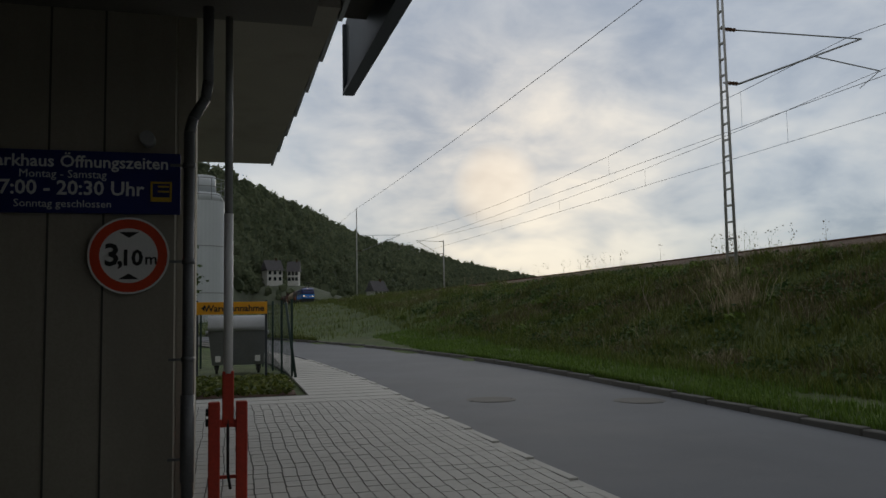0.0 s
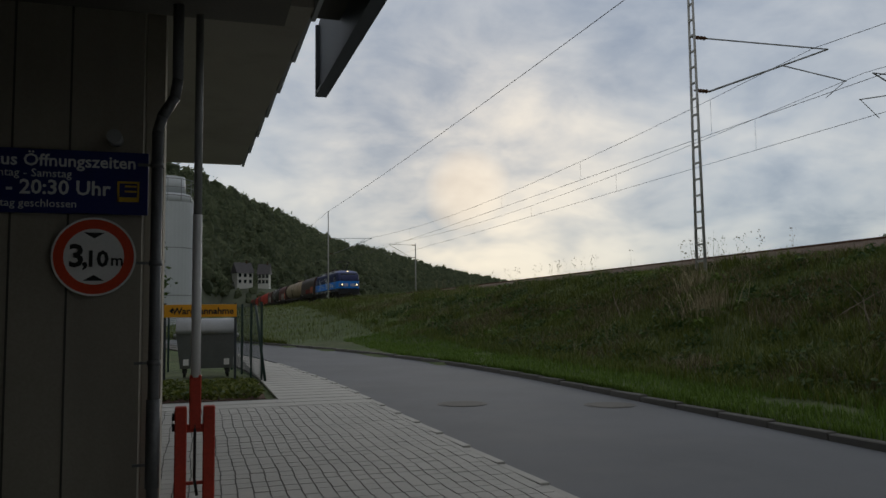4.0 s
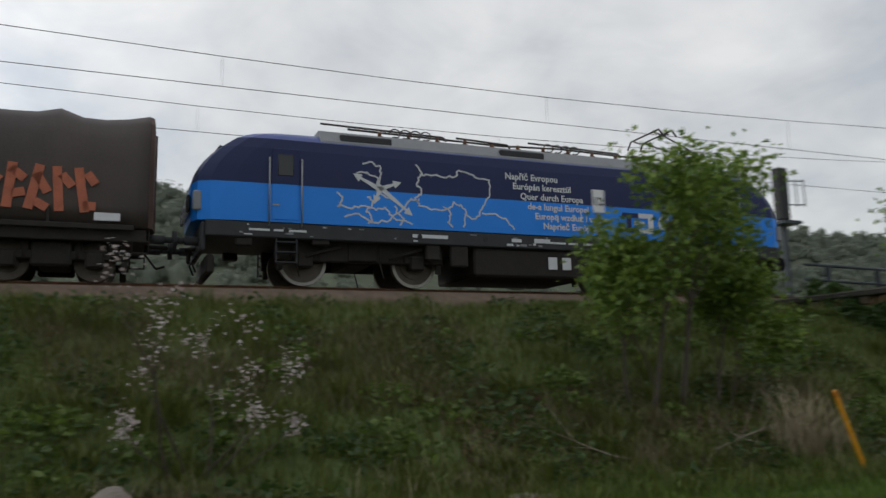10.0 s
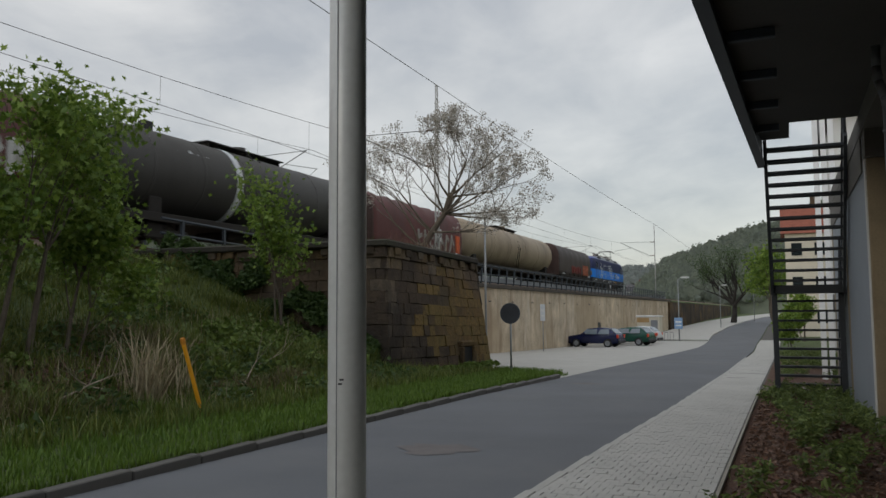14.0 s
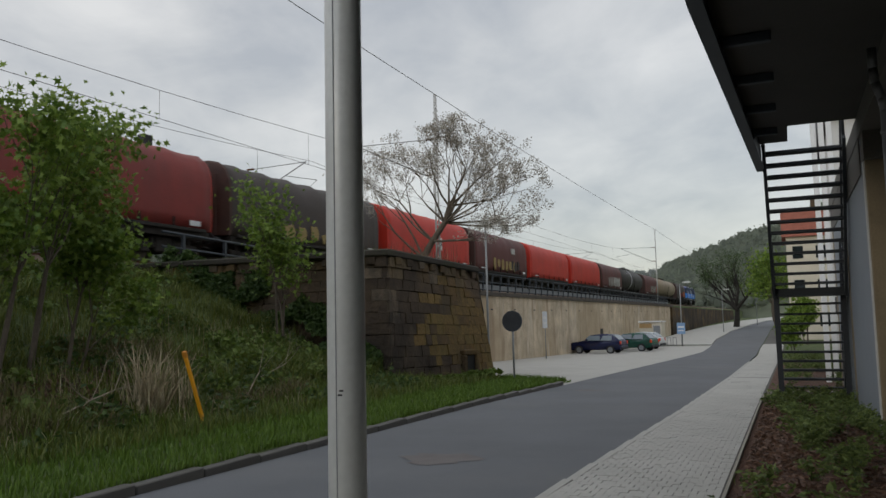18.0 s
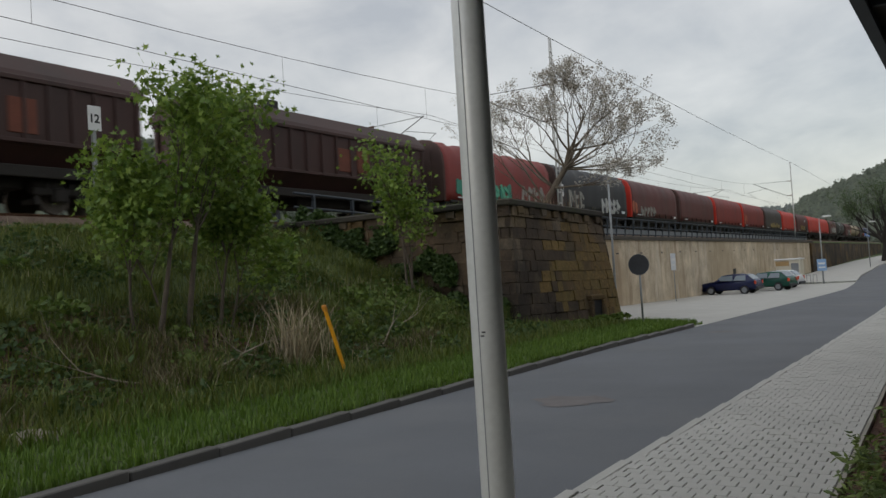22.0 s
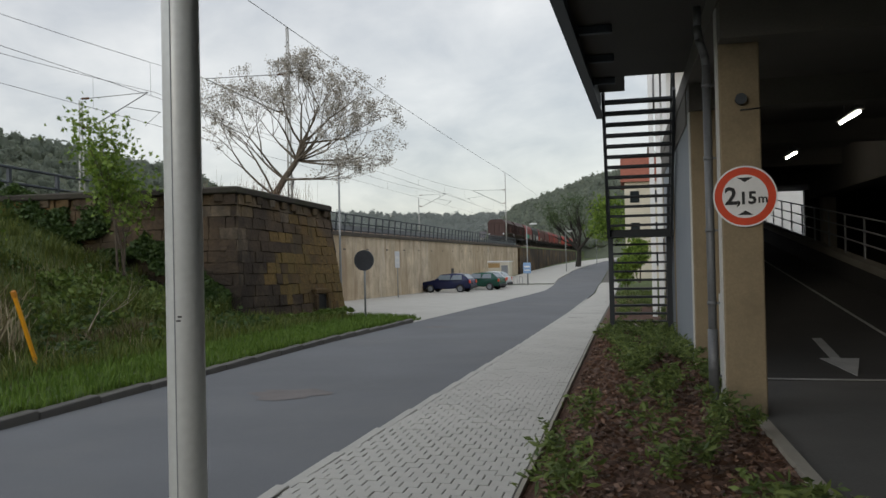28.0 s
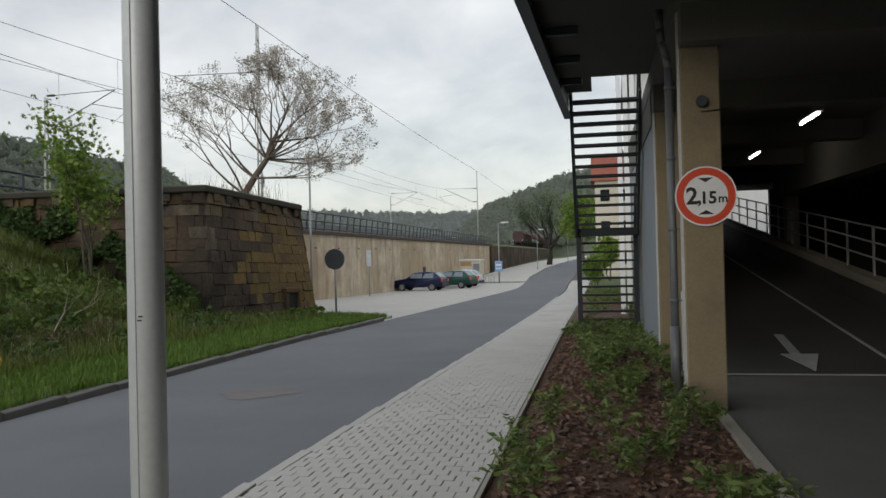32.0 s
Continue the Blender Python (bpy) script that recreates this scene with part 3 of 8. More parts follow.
def make_loco():
    L = 18.98
    loco = thing("locomotive", "blue electric freight locomotive with white map lines and lettering", "locomotive")

    def front(z):
        return float(np.interp(z, [1.1, 1.52, 2.2, 2.55, 2.85, 3.15, 3.4, 3.62, 3.8, 3.92, 4.0], [0.45, 0.36, 0.34, 0.37, 0.50, 0.72, 0.98, 1.28, 1.65, 2.15, 3.0]))

    def ring(z, w):
        f = front(z)
        pts = []
        for s, e in ((1, f), (-1, L - f)):
            pts += [(k * w * s, e + s * d) for k, d in ((-1.0, 0.95), (-0.97, 0.42), (-0.88, 0.12), (-0.62, 0.0), (0.62, 0.0), (0.88, 0.12), (0.97, 0.42), (1.0, 0.95))]
        return [(x, y, z) for x, y in pts]

    def shell(name, zs, mat, label=""):
        W = lambda z: float(np.interp(z, [1.1, 1.52, 2.95, 3.35, 3.62, 3.78, 3.9, 3.98], [1.42, 1.49, 1.49, 1.47, 1.42, 1.28, 1.05, 0.70]))
        bm = B(); loft(bm, [ring(z, W(z)) for z in zs])
        return part(name, bm, mat, loco, label)

    shell("lower_flank", [1.50, 1.8, 2.1, 2.45], M_LBLUE, "bright blue painted lower flank")
    shell("upper_flank", [2.452, 2.6, 2.75, 2.9, 3.05, 3.2, 3.35, 3.5, 3.62], M_NAVY, "navy blue painted upper flank")
    shell("roof", [3.622, 3.68, 3.74, 3.81, 3.87, 3.92, 3.96, 4.0], M_ROOFB, "lighter blue cab roof")
    bm = B()
    loft(bm, [[(x, y, z) for x, z in ((-1.40, 3.60), (-1.38, 3.70), (-1.14, 4.03), (1.14, 4.03), (1.38, 3.70), (1.40, 3.60))] for y in (3.45, L - 3.45)])
    grey = part("roof_hood", bm, M_ROOFG, loco, "pale grey roof hood")
    for y in (4.3, 9.0, 13.6):
        bm = B(); bx(bm, -1.36, -1.12, y, y + 1.4, 3.74, 3.92, 0.02, Matrix.Translation((0, 0, 0)))
        part("vent_grille", bm, M_FRAME, grey)
    # underframe and its boxes
    bm = B(); bx(bm, -1.47, 1.47, 0.66, L - 0.66, 1.1, 1.498, 0.03)
    frame_ = part("underframe", bm, M_FRAME, loco, "dark grey underframe")
    bm = B(); bx(bm, -1.36, 1.36, 7.6, 11.3, 0.32, 1.1, 0.05); part("transformer_box", bm, M_BOGIE, loco)
    for y, w, mt in ((8.3, 0.28, M_LETTER), (8.75, 0.28, M_LETTER), (6.9, 0.4, M_FRAME)):
        bm = B(); bx(bm, -1.40, -1.362, y, y + w, 0.55, 0.9, 0.01); part("cabinet_lid", bm, mt, loco)
    for yc in (4.62, L - 4.62):
        bogie(loco, yc, 3.0, W_LOCO, 0.625, True)
    for y, s in ((0.66, 1), (L - 0.66, -1)):
        for x in (-0.875, 0.875):
            buffer(loco, x, y, s)
        bm = B(); bx(bm, -1.4, 1.4, y - 0.02, y + 0.1, 0.75, 1.45, 0.04)
        part("buffer_beam", bm, M_FRAME, loco)
        bm = B(); bx(bm, -1.25, 1.25, y + s * 0.05, y + s * 0.25, 0.22, 0.7, 0.05)
        part("snow_plough", bm, M_BOGIE, loco)
        bm = B()
        tube(bm, (0, y, 1.0), (0, y - s * 0.35, 0.95), 0.06, 0.05, 8); bx(bm, -0.1, 0.1, y - s * 0.3, y - s * 0.2, 0.6, 1.0, 0.03)
        part("coupling_hook", bm, M_BOGIE, loco)
        for x in (-0.35, 0.35):
            bm = B(); sweep(bm, [(x, y, 0.85), (x, y - s * 0.2, 0.6), (x, y - s * 0.1, 0.35)], 0.025, 6); part("brake_hose", bm, M_BOGIE, loco)
        # windscreen, lamps, grille bars
        bm = B()
        f1, f2 = front(2.72), front(3.45)
        e1, e2 = (f1 - 0.03, f2 - 0.03) if s > 0 else (L - f1 + 0.03, L - f2 + 0.03)
        loft(bm, [[(-1.1, e1, 2.66), (1.1, e1, 2.66), (0.95, e2, 3.48), (-0.95, e2, 3.48)], [(-1.1, e1 + s * 0.12, 2.6), (1.1, e1 + s * 0.12, 2.6), (0.95, e2 + s * 0.12, 3.45), (-0.95, e2 + s * 0.12, 3.45)]])
        part("windscreen", bm, M_GLASS, loco, "raked two-pane cab windscreen")
        e = (0.31 if s > 0 else L - 0.31)
        for x in (-1, 1):
            bm = B(); bx(bm, 0.98 * x - 0.17, 0.98 * x + 0.17, e - 0.02, e + 0.06, 1.74, 2.14, 0.03, None)
            cl = part("lamp_housing", bm, M_BLACK, loco)
            bm = B(); tube(bm, (0.98 * x, e - s * 0.035, 1.98), (0.98 * x, e, 1.98), 0.075, 0.075, 14)
            part("headlamp", bm, M_SHINE if s > 0 else M_GLASS, cl, "lit warm headlamp" if s > 0 else "unlit lamp")
            bm = B(); bx(bm, 1.32 * x - 0.07, 1.32 * x + 0.07, e + s * 0.16 - 0.1, e + s * 0.16 + 0.1, 1.72, 2.2, 0.03); part("lamp_lens", bm, M_ROOFG, cl, "clear corner lamp lens")
            for k in range(3):
                bm = B(); bx(bm, 0.15 * x if x > 0 else -0.78, 0.78 if x > 0 else -0.15, e - 0.02, e + 0.05, 1.76 + 0.14 * k, 1.84 + 0.14 * k, 0.01)
                part("grille_bar", bm, M_LETTER, loco)
        bm = B(); tube(bm, (0, front(3.78) - 0.05 if s > 0 else L - front(3.78) + 0.05, 3.78), (0, front(3.78) + 0.1 if s > 0 else L - front(3.78) - 0.1, 3.78), 0.07, 0.07, 12)
        part("top_lamp", bm, M_SHINE if s > 0 else M_GLASS, loco)
        bm = B(); tube(bm, (0, 2.6 if s > 0 else L - 2.6, 3.93), (0, 2.6 if s > 0 else L - 2.6, 4.06), 0.12, 0.08, 12)
        part("roof_antenna", bm, M_ROOFB, loco)
        # cab doors with window and grab rails, both flanks
        for x in (-1, 1):
            a = 2.15 if s > 0 else L - 2.95
            bm = B(); bx(bm, 1.475 * x - 0.03, 1.475 * x + 0.03, a + 0.07, a + 0.73, 1.56, 3.34, 0.01)
            door = part("cab_door", bm, M_LBLUE, loco)
            bm = B(); bx(bm, 1.48 * x - 0.035, 1.48 * x + 0.035, a + 0.06, a + 0.74, 2.455, 3.36, 0.01); part("door_upper_panel", bm, M_NAVY, door)
            bm = B(); bx(bm, 1.49 * x - 0.04, 1.49 * x + 0.04, a + 0.2, a + 0.6, 2.66, 3.22, 0.02); part("door_window", bm, M_GLASS, door, "dark cab door window")
            bm = B(); bx(bm, 1.5 * x - 0.03, 1.5 * x + 0.03, a + 0.55, a + 0.72, 1.9, 1.94); part("door_handle", bm, M_GALV, door)
            for y in (a + 0.0, a + 0.8):
                bm = B(); sweep(bm, [(1.47 * x, y, 1.4), (1.55 * x, y, 1.42), (1.55 * x, y, 3.1), (1.47 * x, y, 3.12)], 0.022, 8); part("grab_rail", bm, M_GALV, loco)
            bm = B()
            for k in range(3):
                bx(bm, 1.40 * x - 0.1, 1.40 * x + 0.1, a + 0.1, a + 0.6, 0.5 + 0.25 * k, 0.53 + 0.25 * k)
            for y in (a + 0.1, a + 0.6):
                bx(bm, 1.40 * x - 0.03, 1.40 * x + 0.03, y - 0.02, y + 0.02, 0.48, 1.12)
            part("cab_steps", bm, M_FRAME, loco)
    for y, w_, z0, z1 in ((1.6, 0.5, 0.95, 1.1), (6.35, 0.7, 0.6, 1.1), (7.15, 0.35, 0.45, 1.1), (11.5, 0.5, 0.55, 1.1), (12.3, 0.4, 0.7, 1.1), (3.1, 0.35, 0.98, 1.12), (15.3, 0.45, 0.98, 1.12), (17.2, 0.4, 0.9, 1.1)):
        for x in (-1.33, 1.33):
            bm = B(); bx(bm, x - 0.1, x + 0.1, y, y + w_, z0, z1, 0.03); part("equipment_box", bm, M_BOGIE, loco)
    for y in (3.55, 5.75, 13.2, 15.4):
        for x in (-1.2, 1.2):
            bm = B(); tube(bm, (x, y - 0.45, 1.0), (x, y + 0.45, 0.72), 0.045, 0.045, 8); part("damper", bm, M_GALV if y == 5.75 else M_BOGIE, loco)
            bm = B(); sweep(bm, [(x, y + 0.7, 1.05), (x, y + 0.72, 0.6), (x, y + 0.62, 0.2)], 0.02, 6); part("sand_pipe", bm, M_BOGIE, loco)
    # lettering on the street flank
    words = ((10.36, 3.02, "Napříč Evropou"), (10.13, 2.75, "Európán keresztül"), (9.9, 2.475, "Quer durch Europa"), (9.68, 2.20, "de-a lungul Europei"), (9.46, 1.93, "Europą wzdłuż i wszerz"), (9.21, 1.66, "Naprieč Európou"))
    for y, z, w in words:
        word_parts(loco, w, 0.255, M_LETTER, pose(-1.502, y, z + 0.02) @ SIDE, 0.006)
    part("lettering", text_mesh("Cargo", 0.62, M_LETTER, bold=0.016), None, loco, at=pose(-1.502, 5.32, 1.83) @ SIDE)
    for k, (a, b_, z0, z1, mt) in enumerate(((5.95, 6.5, 1.72, 1.86, M_NAVY), (6.0, 6.55, 2.16, 2.30, M_NAVY), (6.25, 6.40, 1.72, 2.30, M_NAVY), (5.47, 5.98, 1.70, 1.84, M_LETTER), (5.47, 5.98, 2.16, 2.30, M_LETTER), (5.47, 5.65, 1.70, 2.30, M_LETTER), (5.8, 6.15, 1.94, 2.06, M_LETTER))):
        bm = B(); bx(bm, -1.506 - 0.001 * k, -1.49, a, b_, z0, z1); part("emblem_bar", bm, mt, loco)
    # white outlines of a map, with arrows
    lines = (
        ((14.6, 2.86), (14.3, 2.92), (14.05, 2.8), (14.05, 2.5), (13.9, 2.3), (13.6, 2.2)),
        ((12.95, 3.25), (12.85, 3.0), (12.95, 2.75), (12.85, 2.5), (13.0, 2.3), (12.9, 2.1), (12.3, 2.0), (11.9, 2.25), (11.7, 2.2), (11.55, 1.95), (11.65, 1.62)),
        ((12.9, 2.95), (12.4, 2.98), (11.9, 2.95), (11.75, 3.15), (11.45, 3.1), (11.2, 2.98), (10.85, 2.95), (10.8, 2.6), (10.95, 2.35), (11.1, 2.1), (11.3, 1.85), (11.6, 1.98)),
        ((11.1, 2.05), (10.7, 2.0), (10.3, 1.85), (10.12, 1.62)),
        ((15.1, 2.35), (14.95, 2.2), (15.1, 2.0), (14.7, 1.95), (14.4, 2.05), (14.1, 1.95), (13.8, 2.0), (13.6, 1.75), (13.3, 1.7), (13.1, 1.62)),
        ((14.45, 3.12), (14.25, 3.2), (14.0, 3.1), (13.95, 2.85), (14.05, 2.62)),
        ((14.3, 2.3), (14.15, 2.1), (14.35, 1.9), (14.2, 1.7), (14.3, 1.58)),
        ((13.55, 2.1), (13.5, 1.85), (13.35, 1.75), (13.45, 1.58)),
        ((12.2, 2.15), (12.0, 1.95), (12.1, 1.75), (11.95, 1.6)),
        ((14.9, 1.75), (14.6, 1.85), (14.35, 1.7), (14.1, 1.62), (13.8, 1.68), (13.55, 1.9), (13.3, 2.05), (13.15, 2.3), (12.9, 2.3)))
    random.seed(5)
    for ln in lines:
        bm = B()
        pts = []
        for (y0, z0), (y1, z1) in zip(ln[:-1], ln[1:]):
            for k in range(4):
                pts.append((y0 + (y1 - y0) * k / 4 + random.uniform(-0.04, 0.04), z0 + (z1 - z0) * k / 4 + random.uniform(-0.04, 0.04)))
        pts.append(ln[-1])
        for (y0, z0), (y1, z1) in zip(pts[:-1], pts[1:]):
            d = Vector((y1 - y0, z1 - z0)); n = Vector((-d.y, d.x)).normalized() * 0.021; d = d.normalized() * 0.008
            q = [(y0 - d.x + n.x, z0 - d.y + n.y), (y1 + d.x + n.x, z1 + d.y + n.y), (y1 + d.x - n.x, z1 + d.y - n.y), (y0 - d.x - n.x, z0 - d.y - n.y)]
            loft(bm, [[(-1.496, a, b_) for a, b_ in q], [(-1.486, a, b_) for a, b_ in q]])
        part("map_line", bm, M_LETTER, loco)
    for (y0, z0), (y1, z1) in (((14.0, 2.5), (14.7, 2.86)), ((14.0, 2.5), (13.4, 2.72)), ((14.05, 2.6), (13.1, 1.85)), ((14.0, 2.45), (14.15, 2.1))):
        d = Vector((y1 - y0, z1 - z0)); n = Vector((-d.y, d.x)).normalized()
        e = Vector((y1, z1)); m_ = e - d.normalized() * 0.22
        bm = B()
        for q in ([(y0 + n.x * .07, z0 + n.y * .07), (m_.x + n.x * .03, m_.y + n.y * .03), (m_.x - n.x * .03, m_.y - n.y * .03), (y0 - n.x * .07, z0 - n.y * .07)], [(m_.x + n.x * .11, m_.y + n.y * .11), (e.x, e.y), (e.x, e.y), (m_.x - n.x * .11, m_.y - n.y * .11)]):
            loft(bm, [[(-1.503, a, b_) for a, b_ in q], [(-1.488, a, b_) for a, b_ in q]])
        part("map_arrow", bm, M_LETTER, loco)
    # small unreadable plates along the underframe
    random.seed(8)
    for y in (1.9, 6.2, 6.9, 7.6, 8.1, 8.5, 9.0, 9.9, 12.1, 12.6, 15.9, 16.8):
        w = random.choice((0.3, 0.5, 0.8))
        bm = B(); bx(bm, -1.48, -1.465, y, y + w, 1.27, 1.27 + random.choice((0.05, 0.09, 0.12))); part("marking_bar", bm, M_LETTER, loco)
    for k in range(34):
        y, z = random.uniform(1.2, 17.8), random.choice((1.16, 1.2, 1.34, 1.4))
        bm = B(); bx(bm, -1.479, -1.465, y, y + random.choice((0.05, 0.08, 0.12, 0.2)), z, z + random.choice((0.025, 0.04, 0.06))); part("marking_bar", bm, random.choice((M_LETTER, M_ROOFG)), loco)
    for y in (2.1, 4.4, 7.3, 11.0, 12.9, 16.4):
        bm = B(); tube(bm, (-1.49, y, 1.3), (-1.46, y, 1.3), 0.07, 0.07, 12); part("filler_cap", bm, M_BLACK, loco)
    bm = B(); bx(bm, -1.48, -1.465, 5.6, 6.9, 1.24, 1.30); part("marking_bar", bm, M_YELLOW, loco)
    # roof gear and pantographs
    random.seed(3)
    for y in np.arange(5.2, 14.5, 0.85):
        bm = B(); tube(bm, (-0.6, y, 4.02), (-0.6, y, 4.32), 0.06, 0.05, 8); tube(bm, (-0.6, y, 4.16), (-0.6, y, 4.20), 0.1, 0.1, 8)
        part("insulator", bm, M_RUST, loco)
    bm = B(); sweep(bm, [(-0.6, 4.9, 4.28), (-0.6, 8, 4.34), (-0.6, 10, 4.26), (-0.6, 14.6, 4.32)], 0.03, 6); part("roof_busbar", bm, M_PANTO, loco)
    for y0, y1, z in ((11.8, 15.4, 4.28), (9.8, 11.5, 4.24), (6.0, 9.2, 4.30), (4.4, 5.6, 4.22)):
        for x in (-0.8, 0.45):
            bm = B(); sweep(bm, [(x, y0, z - 0.12), (x, y0 + 0.1, z), (x, y1, z + 0.06)], 0.028, 6); part("roof_bar", bm, M_PANTO, loco)
    for y0 in (7.6, 12.4):
        for k in range(4):
            bm = B(); loft(bm, [[(-0.75 + 0.02 * math.sin(b_), y0 + 0.3 * k + (0.16 + 0.02 * math.cos(b_)) * math.cos(a), 4.28 + (0.12 + 0.02 * math.cos(b_)) * math.sin(a)) for b_ in np.linspace(0, 2 * math.pi, 6, endpoint=False)] for a in np.linspace(0, 5.2, 10)]); part("gear_coil", bm, M_PANTO, loco)
    pan = B()
    for x in (-0.45, 0.45):
        tube(pan, (x * 0.8, 3.9, 4.08), (x * 0.5, 2.45, 4.70), 0.045, 0.04, 8)
        tube(pan, (x * 0.5, 2.45, 4.70), (x * 1.1, 4.15, 5.19), 0.03, 0.025, 8)
        sweep(pan, [(x, 3.6, 4.05), (x, 4.4, 4.05)], 0.05, 8)
    tube(pan, (0.1, 2.8, 4.02), (0.1, 2.4, 4.64), 0.02, 0.02, 6)
    tube(pan, (-0.35, 2.45, 4.70), (0.35, 2.45, 4.70), 0.04, 0.04, 8)
    part("pantograph_arm", pan, M_PANTO, loco, "raised single-arm pantograph")
    for y in (3.95, 4.45):
        pan = B(); sweep(pan, [(-0.95, y, 5.03), (-0.75, y, 5.27), (0.75, y, 5.27), (0.95, y, 5.03)], 0.03, 6)
        part("contact_strip", pan, M_PANTO, loco)
    for x in (-0.55, 0.55):
        pan = B(); sweep(pan, [(x, 3.9, 5.21), (x, 4.2, 5.17), (x, 4.5, 5.23)], 0.025, 6)
        part("head_link", pan, M_PANTO, loco)
    return loco


GRAFF = [material("graffiti_" + n, c, 0.6, var=0.25, scale=4, fine=30, bump=0.05) for n, c in (("salmon", (0.42, 0.12, 0.06)), ("grey", (0.28, 0.27, 0.24)), ("teal", (0.04, 0.24, 0.17)), ("ochre", (0.30, 0.22, 0.08)), ("white", (0.45, 0.45, 0.43)), ("orange", (0.62, 0.10, 0.015)))]


def blob(parent, x, y0, y1, z0, z1, mat, seed, cells=5):
    """A painted patch of rounded overlapping strokes on a flank."""
    rnd = random.Random(seed)
    for i in range(cells):
        c = y0 + (y1 - y0) * (i + 0.5) / cells
        w = (y1 - y0) / cells * rnd.uniform(0.28, 0.46)
        zc, h = (z0 + z1) / 2 + rnd.uniform(-0.1, 0.1), (z1 - z0) / 2 * rnd.uniform(0.7, 1.0)
        bm = B()
        n = 14
        q, p = [], []
        for k in range(n):
            a = 2 * math.pi * k / n
            rr = rnd.uniform(0.75, 1.15)
            q.append((x - 0.012 - 0.002 * i, c + w * rr * math.copysign(abs(math.cos(a)) ** 0.6, math.cos(a)), zc + h * rr * math.copysign(abs(math.sin(a)) ** 0.6, math.sin(a))))
            p.append((x + 0.05, q[-1][1], q[-1][2]))
        loft(bm, [q, p])
        part("graffiti_patch", bm, mat, parent)


def letter_bars(parent, x, y0, y1, z0, z1, mat, seed, count=5):
    """Hand-sprayed marks without words: chunky bent bars with gaps between them."""
    rnd = random.Random(seed)
    w = (y1 - y0) / count
    for i in range(count):
        c = y1 - w * (i + 0.5)
        h, t = (z1 - z0) / 2, min(0.11, w * 0.2)
        zc = (z0 + z1) / 2 + rnd.uniform(-0.05, 0.05)
        tilt = rnd.uniform(-0.15, 0.3)
        lean = rnd.uniform(-0.5, 0.5)
        bars = [((-0.6 + lean, -1), (-0.4 - lean, 1)), ((rnd.uniform(-0.2, 0.3), rnd.uniform(0.2, 0.9)), (0.95, rnd.uniform(-0.2, 0.7)))]
        if rnd.random() < 0.5:
            bars.append(((0.0, rnd.uniform(-0.9, -0.4)), (0.9, rnd.uniform(-1, -0.3))))
        pts = [tuple((c - (a * 0.36 + tilt * b_ * 0.25) * w, zc + b_ * h) for a, b_ in bar) for bar in bars]
        bm = B()
        for (a, b_), (c_, d_) in pts:
            v = Vector((c_ - a, d_ - b_)); nn = Vector((-v.y, v.x)).normalized() * t; v = v.normalized() * t * 0.6
            q = [(a - v.x + nn.x, b_ - v.y + nn.y), (c_ + v.x + nn.x, d_ + v.y + nn.y), (c_ + v.x - nn.x, d_ + v.y - nn.y), (a - v.x - nn.x, b_ - v.y - nn.y)]
            loft(bm, [[(x - 0.014, e, f) for e, f in q], [(x + 0.05, e, f) for e, f in q]])
        part("graffiti_stroke", bm, mat, parent)


def wagon_base(w, L, z=1.15):
    bm = B()
    bx(bm, -1.3, 1.3, 0.62, L - 0.62, z - 0.22, z, 0.03)
    for x in (-1.32, 1.32):
        bx(bm, x - 0.06, x + 0.06, 0.62, L - 0.62, z - 0.28, z + 0.02, 0.02)
    part("underframe", bm, M_BOGIE, w)
    for yc in (2.6, L - 2.6):
        bogie(w, yc, 1.8, W_WAG, 0.46, False)
    for y, s in ((0.62, 1), (L - 0.62, -1)):
        for x in (-0.875, 0.875):
            buffer(w, x, y, s)
        bm = B(); tube(bm, (0, y, 1.0), (0, y - s * 0.55, 0.98), 0.05, 0.05, 8); part("coupling_hook", bm, M_BOGIE, w)
        bm = B(); sweep(bm, [(0.4, y, 0.9), (0.4, y - s * 0.3, 0.5), (0.3, y - s * 0.5, 0.55)], 0.03, 6); part("brake_hose", bm, M_BOGIE, w)
    bm = B(); bx(bm, -0.8, 0.8, L / 2 - 1.6, L / 2 + 1.6, 0.62, 0.95, 0.04); tube(bm, (-0.9, L / 2 - 2.6, 0.75), (-0.9, L / 2 - 1.7, 0.75), 0.18, 0.18, 12)
    part("brake_gear", bm, M_BOGIE, w)
    for y in (0.75, L - 0.75):
        for x in (-1.34, 1.34):
            bm = B(); sweep(bm, [(x, y - 0.18, 0.6), (x, y - 0.18, 1.5)], 0.02, 6); sweep(bm, [(x, y + 0.18, 0.6), (x, y + 0.18, 1.5)], 0.02, 6)
            for zz in (0.62, 0.9):
                tube(bm, (x, y - 0.18, zz), (x, y + 0.18, zz), 0.02, 0.02, 6)
            part("shunter_step", bm, M_BOGIE, w)


